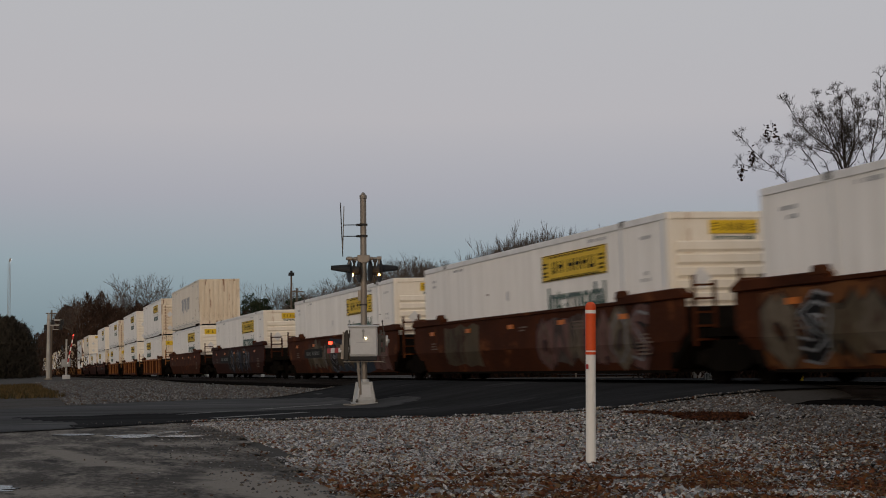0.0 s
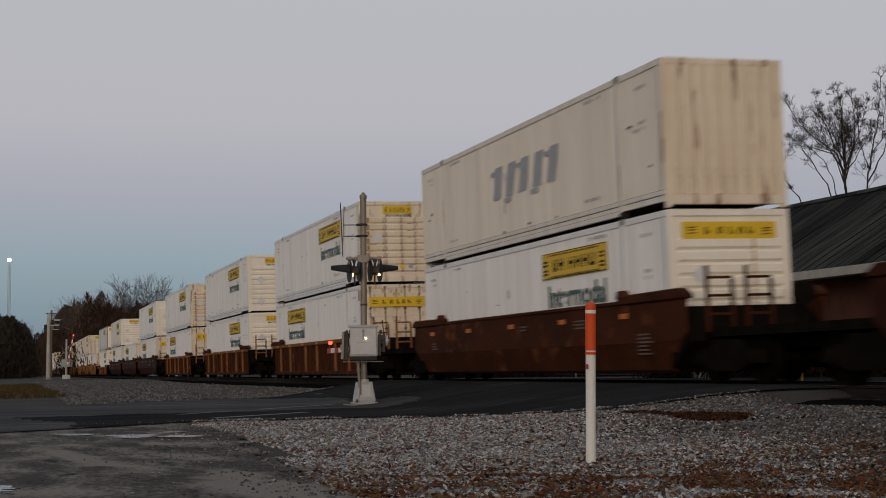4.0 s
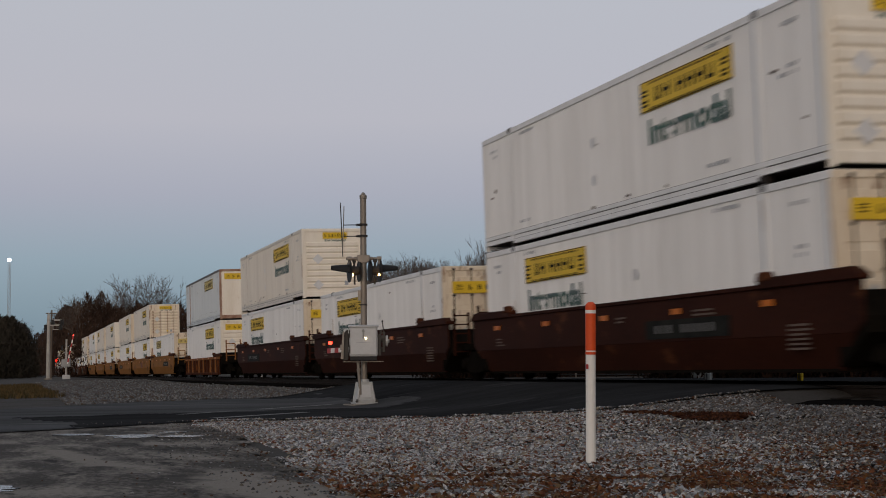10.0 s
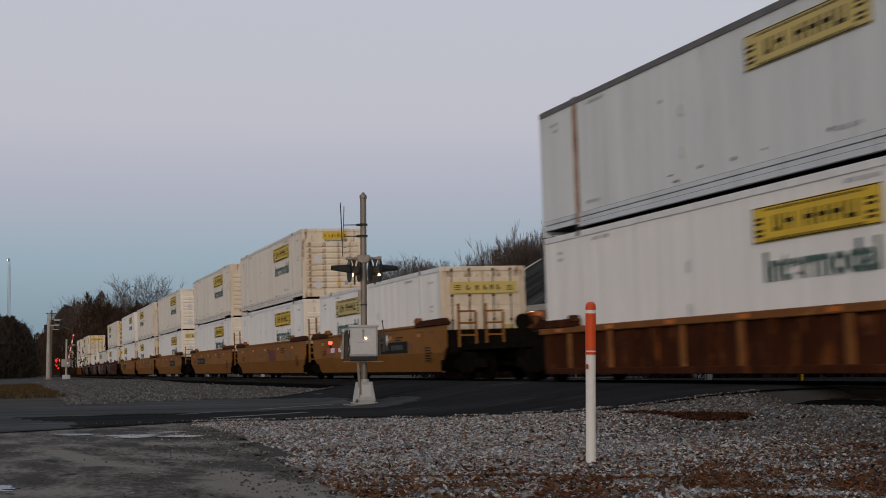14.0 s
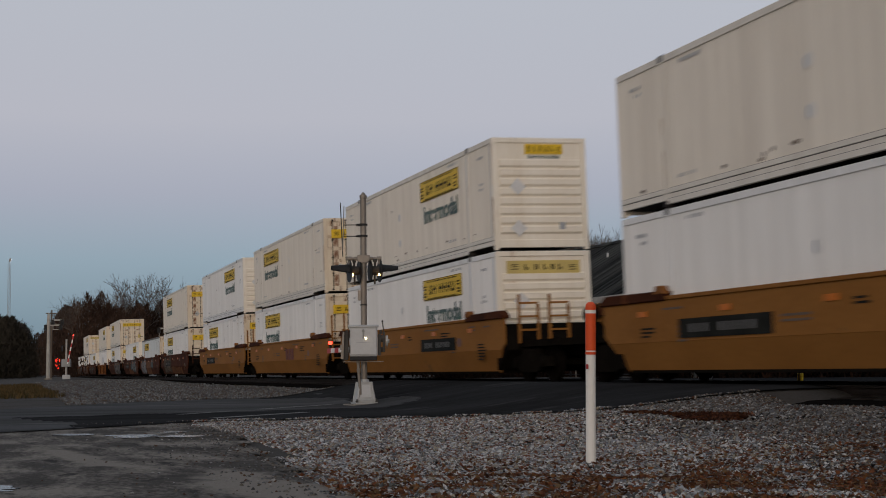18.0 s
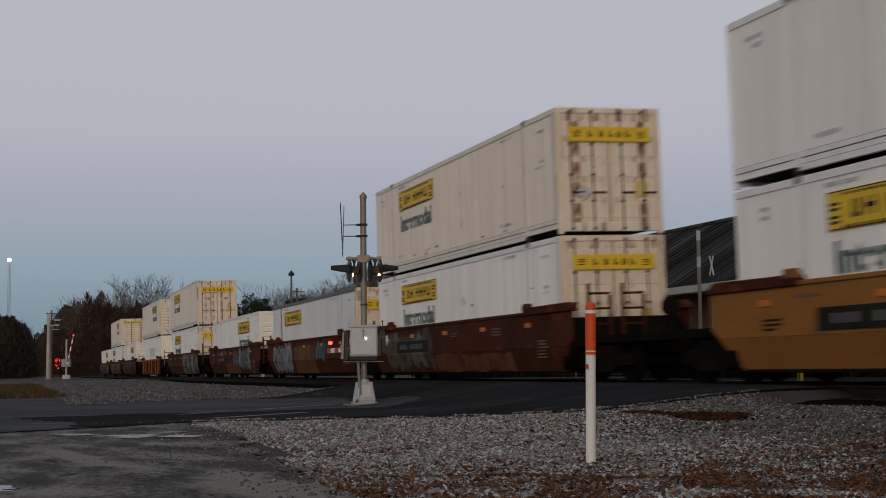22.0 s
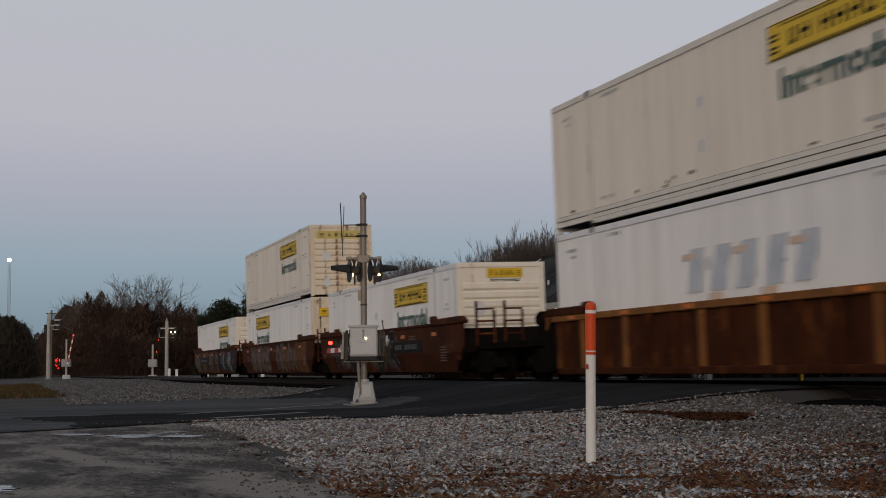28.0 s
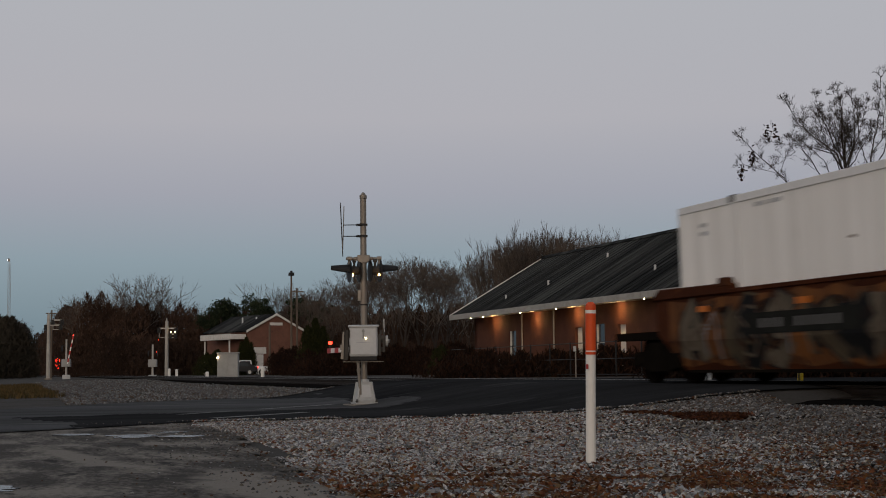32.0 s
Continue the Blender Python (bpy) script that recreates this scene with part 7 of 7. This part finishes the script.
thicket("scrub", "low brown leafless scrub beyond the track", M_SCRUB, rows, 130000, 0.25, 4, "scrub")
for k, (px, d, w, h) in enumerate(((557, 146, 1.85, 5.7), (435, 199, 1.45, 5.2), (780, 118, 1.0, 2.4), (384, 204, 3.4, 3.6))):
    thicket("shrub", "dark evergreen shrub beside the buildings", M_SHRUB, [(*at_px(px, d), w * 0.8, h), (*at_px(px - 110 * w / d * 10, d), w * 0.7, h * 0.88), (*at_px(px + 110 * w / d * 10, d), w * 0.7, h * 0.86)], 11000, 0.26, 20 + k, "shrub")
for k, (px, d, h) in enumerate(((370, 246, 11.4), (390, 243, 12.7), (402, 247, 12.1), (444, 245, 12.4), (453, 243, 13.1), (530, 238, 12.3), (563, 240, 11.8), (382, 248, 10.9), (460, 247, 11.6))):
    x, y = at_px(px, d)
    t = thing("pine_tree", "dark green pine in the far woods", "tree", Matrix.Translation((x, y, 0.3)))
    part("trunk", Shape().tube((0, 0, 0), (0, 0, h * 0.95), 0.25, 0.06, n=6).mesh(M_BARK), t, "bare pine trunk")
    rg = np.random.default_rng(70 + k)
    cl = [(rg.normal() * 1.1, rg.normal() * 1.1, h * rg.uniform(0.72, 0.98), rg.uniform(0.5, 1.1)) for _ in range(14)]
    pts = []
    for cx, cy, cz, cr in cl:
        q = rg.normal(size=(130, 3)) * [cr * 0.6, cr * 0.6, cr * 0.38] + [cx, cy, cz]
        pts.append(q)
    q = np.concatenate(pts)
    a, b = rg.normal(size=q.shape) * 0.16, rg.normal(size=q.shape) * 0.10
    part("crown", raw_mesh(np.stack([q - b, q + b, q + a], 1).reshape(-1, 3), np.arange(3 * len(q)).reshape(-1, 3), M_PINE), t, "tufts of dark needles")

# ---- loose stones, leaves and grass ----
def stones(name, label, spots, sizes, material, seed, flat=0.65, coarse=False):
    """Crushed stone: cut lumps, each squeezed and turned at random; coarse: eight faces in place of twenty."""
    rg = np.random.default_rng(seed)
    n = len(spots)
    g = (1 + 5 ** 0.5) / 2
    ico = np.array([(-1, g, 0), (1, g, 0), (-1, -g, 0), (1, -g, 0), (0, -1, g), (0, 1, g), (0, -1, -g), (0, 1, -g), (g, 0, -1), (g, 0, 1), (-g, 0, -1), (-g, 0, 1)], float) / 1.9
    tri = np.array([(0, 11, 5), (0, 5, 1), (0, 1, 7), (0, 7, 10), (0, 10, 11), (1, 5, 9), (5, 11, 4), (11, 10, 2), (10, 7, 6), (7, 1, 8),
                    (3, 9, 4), (3, 4, 2), (3, 2, 6), (3, 6, 8), (3, 8, 9), (4, 9, 5), (2, 4, 11), (6, 2, 10), (8, 6, 7), (9, 8, 1)])
    if coarse:
        ico = np.array([(1, 0, 0), (-1, 0, 0), (0, 1, 0), (0, -1, 0), (0, 0, 1), (0, 0, -1)], float)
        tri = np.array([(0, 2, 4), (2, 1, 4), (1, 3, 4), (3, 0, 4), (2, 0, 5), (1, 2, 5), (3, 1, 5), (0, 3, 5)])
    m = len(ico)
    v = ico[None] * (sizes / 2)[:, None, None] * rg.uniform(0.72, 1.25, (n, m, 1)) * rg.uniform(0.7, 1.3, (n, 1, 3)) * [1, 1, flat]
    q, _ = np.linalg.qr(rg.normal(size=(n, 3, 3)) * [1, 1, 1])
    tilt = rg.normal(size=(n, 2)) * 0.35
    a = rg.uniform(0, 6.283, n)
    c, s = np.cos(a), np.sin(a)
    x, y = v[..., 0] * c[:, None] - v[..., 1] * s[:, None], v[..., 0] * s[:, None] + v[..., 1] * c[:, None]
    z = v[..., 2] + x * tilt[:, :1] + y * tilt[:, 1:]
    v = np.stack([x, y, z], -1) + np.asarray(spots)[:, None]
    f = (tri[None] + m * np.arange(n)[:, None, None]).reshape(-1, 3)
    me = raw_mesh(v.reshape(-1, 3), f, material)
    me.polygons.foreach_set("use_smooth", np.ones(len(f), bool))
    return solid(name, me, label, "gravel", "stuff")


def scatter(n, x0, x1, y0, y1, keep, seed, lift=0.0):
    rg = np.random.default_rng(seed)
    out = []
    while len(out) < n:
        x, y = rg.uniform(x0, x1), rg.uniform(y0, y1)
        if keep(x, y):
            out.append((x, y, land(x, y) + lift + (0.03 if x < road_edges(y)[1] else 0)))
    return np.array(out)


def lot_edge(x):
    return float(np.interp(x, (-24, -18.5, -13.6, -9.4, -4, 6), (3.2, 3.0, 2.6, 2.2, 1.9, 1.8)))


def on_gravel(x, y):
    return x > road_edges(y)[1] - 0.15 + 0.7 * noise.noise(Vector((x, y, 2))) and y > lot_edge(x) + 0.35 * noise.noise(Vector((x * 0.8, y * 0.8, 5)))


def in_view(x, y):
    return YAW - 0.31 < math.atan2(y, -x) < YAW + 0.31


rg = np.random.default_rng(8)
sp = scatter(50000, -14.0, -6.2, 1.9, 9.0, lambda x, y: on_gravel(x, y) and in_view(x, y), 1, 0.006)
size = rg.gamma(9, 0.0035, len(sp)).clip(0.014, 0.075)
close = sp[:, 0] ** 2 + sp[:, 1] ** 2 < 10.2 ** 2
stones("gravel", "grey crushed stone with rusty pieces in the foreground", sp[close], size[close], M_STONE, 1, flat=0.85)
# towards the bank the stones take the copy with train shade in its colour
darker = ~close & (sp[:, 1] + 0.30 * (sp[:, 0] + 18) + rg.normal(size=len(sp)) * 0.5 > 8.9)
rest = ~close & ~darker
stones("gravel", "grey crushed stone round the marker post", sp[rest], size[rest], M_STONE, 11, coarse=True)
stones("gravel", "crushed stone at the foot of the bank, shade in its colour", sp[darker], size[darker], M_DARKST, 13, coarse=True)
sp = scatter(56000, -26, -13.6, 3.0, 11.4, lambda x, y: on_gravel(x, y) and in_view(x, y), 2, 0.006)
size = rg.gamma(8, 0.0047, len(sp)).clip(0.018, 0.085)
# same split on the bank: painted shade nearer the track
darker = sp[:, 1] + 0.30 * (sp[:, 0] + 18) + rg.normal(size=len(sp)) * 0.6 > 8.2
stones("gravel", "grey crushed stone bank beside the road", sp[~darker], size[~darker], M_STONE, 2, coarse=True)
stones("gravel", "crushed stone on top of the bank, shade in its colour", sp[darker], size[darker], M_DARKST, 12, coarse=True)
sp = scatter(20000, -120, -37, 2.0, 12.5, lambda x, y: x < road_edges(y)[0] - 0.4 and y > 2.0 + 0.02 * (-x - 37) and in_view(x, y) and random.random() < 1.2 * (40 / -x) ** 2, 3, 0.01)
stones("gravel", "grey crushed stone along the line beyond the road", sp, rg.gamma(8, 0.0072, len(sp)).clip(0.03, 0.14), M_FARST, 3, coarse=True)
sp = scatter(1500, -24, -6, 0.2, 3.2, lambda x, y: not on_gravel(x, y) and random.random() < math.exp((y - lot_edge(x)) * 2.2), 4, 0.022)
stones("gravel", "stray stones on the yard", sp, rg.gamma(6, 0.004, len(sp)).clip(0.010, 0.05), M_DARKST, 4, coarse=True)


def litter(name, label, spots, size, material, seed, category, tall=0.0):
    rg = np.random.default_rng(seed)
    n = len(spots)
    a, b = rg.normal(size=(n, 3)), rg.normal(size=(n, 3))
    if tall:
        a = a * [0.35, 0.35, 0] + [0, 0, 1]
        a *= (tall * rg.uniform(0.5, 1.2, n))[:, None]
        b = b * [1, 1, 0]
        b *= (size / np.linalg.norm(b, axis=1))[:, None]
    else:
        a[:, 2] *= 0.35
        b[:, 2] *= 0.35
        a *= (size * rg.uniform(0.6, 1.4, n) / np.linalg.norm(a, axis=1))[:, None]
        b *= (size * 0.6 / np.linalg.norm(b, axis=1))[:, None]
    v = np.stack([spots - b, spots + b * 0.2 - a * 0.5 * (0 if tall else 1), spots + b, spots + a], 1).reshape(-1, 3)
    return solid(name, raw_mesh(v, np.arange(4 * n).reshape(-1, 4), material), label, category, "stuff")


sp = scatter(9000, -12.5, -6.2, 2.2, 8.0, lambda x, y: on_gravel(x, y) and in_view(x, y) and random.random() < min(1, 0.08 + 0.9 * step(-11.3, -8.0, x + 0.1 * y) * (0.4 + noise.noise(Vector((x * 1.5, y * 1.5, 1)))) * 1.3), 5, 0.035)
litter("fallen_leaves", "rust-brown fallen leaves between the stones", sp, 0.029, M_LEAF, 5, "leaves")
sp = scatter(2000, -18.6, -15.3, 7.8, 9.2, lambda x, y: abs(y - 8.42 - 0.1 * noise.noise(Vector((x * 2, y, 3)))) < 0.05 + 0.24 * step(-17.4, -16.1, x) * (1 - step(-15.7, -15.3, x)), 6, 0.03)
litter("fallen_leaves", "drift of dark red-brown leaves on the bank", sp, 0.05, M_DRIFT, 6, "leaves")
sp = scatter(9000, -95, -50, -3.0, 4.2, lambda x, y: y < 2.4 + 0.5 * noise.noise(Vector((x * 0.3, y, 0))) + 0.012 * (-50 - x), 7, 0.0)
litter("dry_grass", "dry yellow-brown grass beside the road", sp, 0.03, M_GRASS, 7, "grass", tall=0.16)

# standing water and worn road markings
for k, (cx, cy, rx, ry) in enumerate(((-19.2, 1.75, 0.55, 0.42), (-19.9, 1.15, 0.35, 0.30), (-18.6, 2.35, 0.40, 0.28), (-10.8, -0.1, 0.42, 0.45), (-20.3, 2.45, 0.22, 0.25))):
    pts = []
    for a in range(44):
        t = 2 * math.pi * a / 44
        q = 0.75 + 0.5 * noise.noise(Vector((1.6 * math.cos(t), 1.6 * math.sin(t), 9 + 3 * k))) + 0.25 * noise.noise(Vector((5 * math.cos(t), 5 * math.sin(t), 2 + k)))
        pts.append((cx + rx * q * math.cos(t), cy + ry * q * math.sin(t)))
    z = max(land(*p) for p in pts) + 0.023
    solid("puddle", Shape().prism(pts, "z", z - 0.03, z).mesh(M_PUD), "shallow puddle on the yard reflecting the sky", "water", "structure")


def mark(x0, y0, x1, y1, w, label):
    d = Vector((x1 - x0, y1 - y0)).normalized()
    n = 40
    v = []
    for k in range(n + 1):
        x, y = x0 + (x1 - x0) * k / n, y0 + (y1 - y0) * k / n
        for sg in (-1, 1):
            a, b = x - d.y * w * sg, y + d.x * w * sg
            v.append((a, b, land(a, b) + 0.042))
    solid("road_marking", raw_mesh(v, [(2 * k, 2 * k + 1, 2 * k + 3, 2 * k + 2) for k in range(n)], M_LINEW), label, "road marking", "structure")


mark(-34.6, 8.0, -31.0, 5.5, 0.10, "worn white line on the road edge")
mark(-28.2, 6.0, -25.6, 3.8, 0.12, "worn white line on the road edge")
mark(-30.0, 4.8, -28.2, 3.5, 0.07, "worn white line on the road")


# ---- what moves: the train, and the far beacon ----
def travelled(t):
    return 17.20157 * t + 0.01363 * ((t - 16) ** 2 - 256) / 2


def motions():
    for ob, x0, h in TRAIN:
        rows = []
        for k in range(17):
            x = x0 + travelled(2.0 * k)
            rows.append((2.0 * k, Matrix.Translation(along(x, 0, 0)) @ pose(0, 0, 0, 0, 0, track_turn(x)) @ pose(0, 0, 0, LEAN, 0, 0) @ Matrix.Translation((0, 0, h))))
        walk(ob, rows)
    # the black car draws away slowly at the end
    at = black_car.matrix_world.copy()
    away = [(0, 0.0), (30.4, 0.0), (31, -0.28), (31.5, -0.68), (32, -1.16)]
    walk(black_car, [(t, Matrix.Translation((-0.17 * -s, 0.98 * s, 0)) @ at) for t, s in away])
    # one turn in a second and a half; it looks this way at 1.0 s
    walk(beacon, [(0.25 * k, pose(0, 0, 46.0, 0, 0, 60 * (k - 4))) for k in range(129)])


motions()
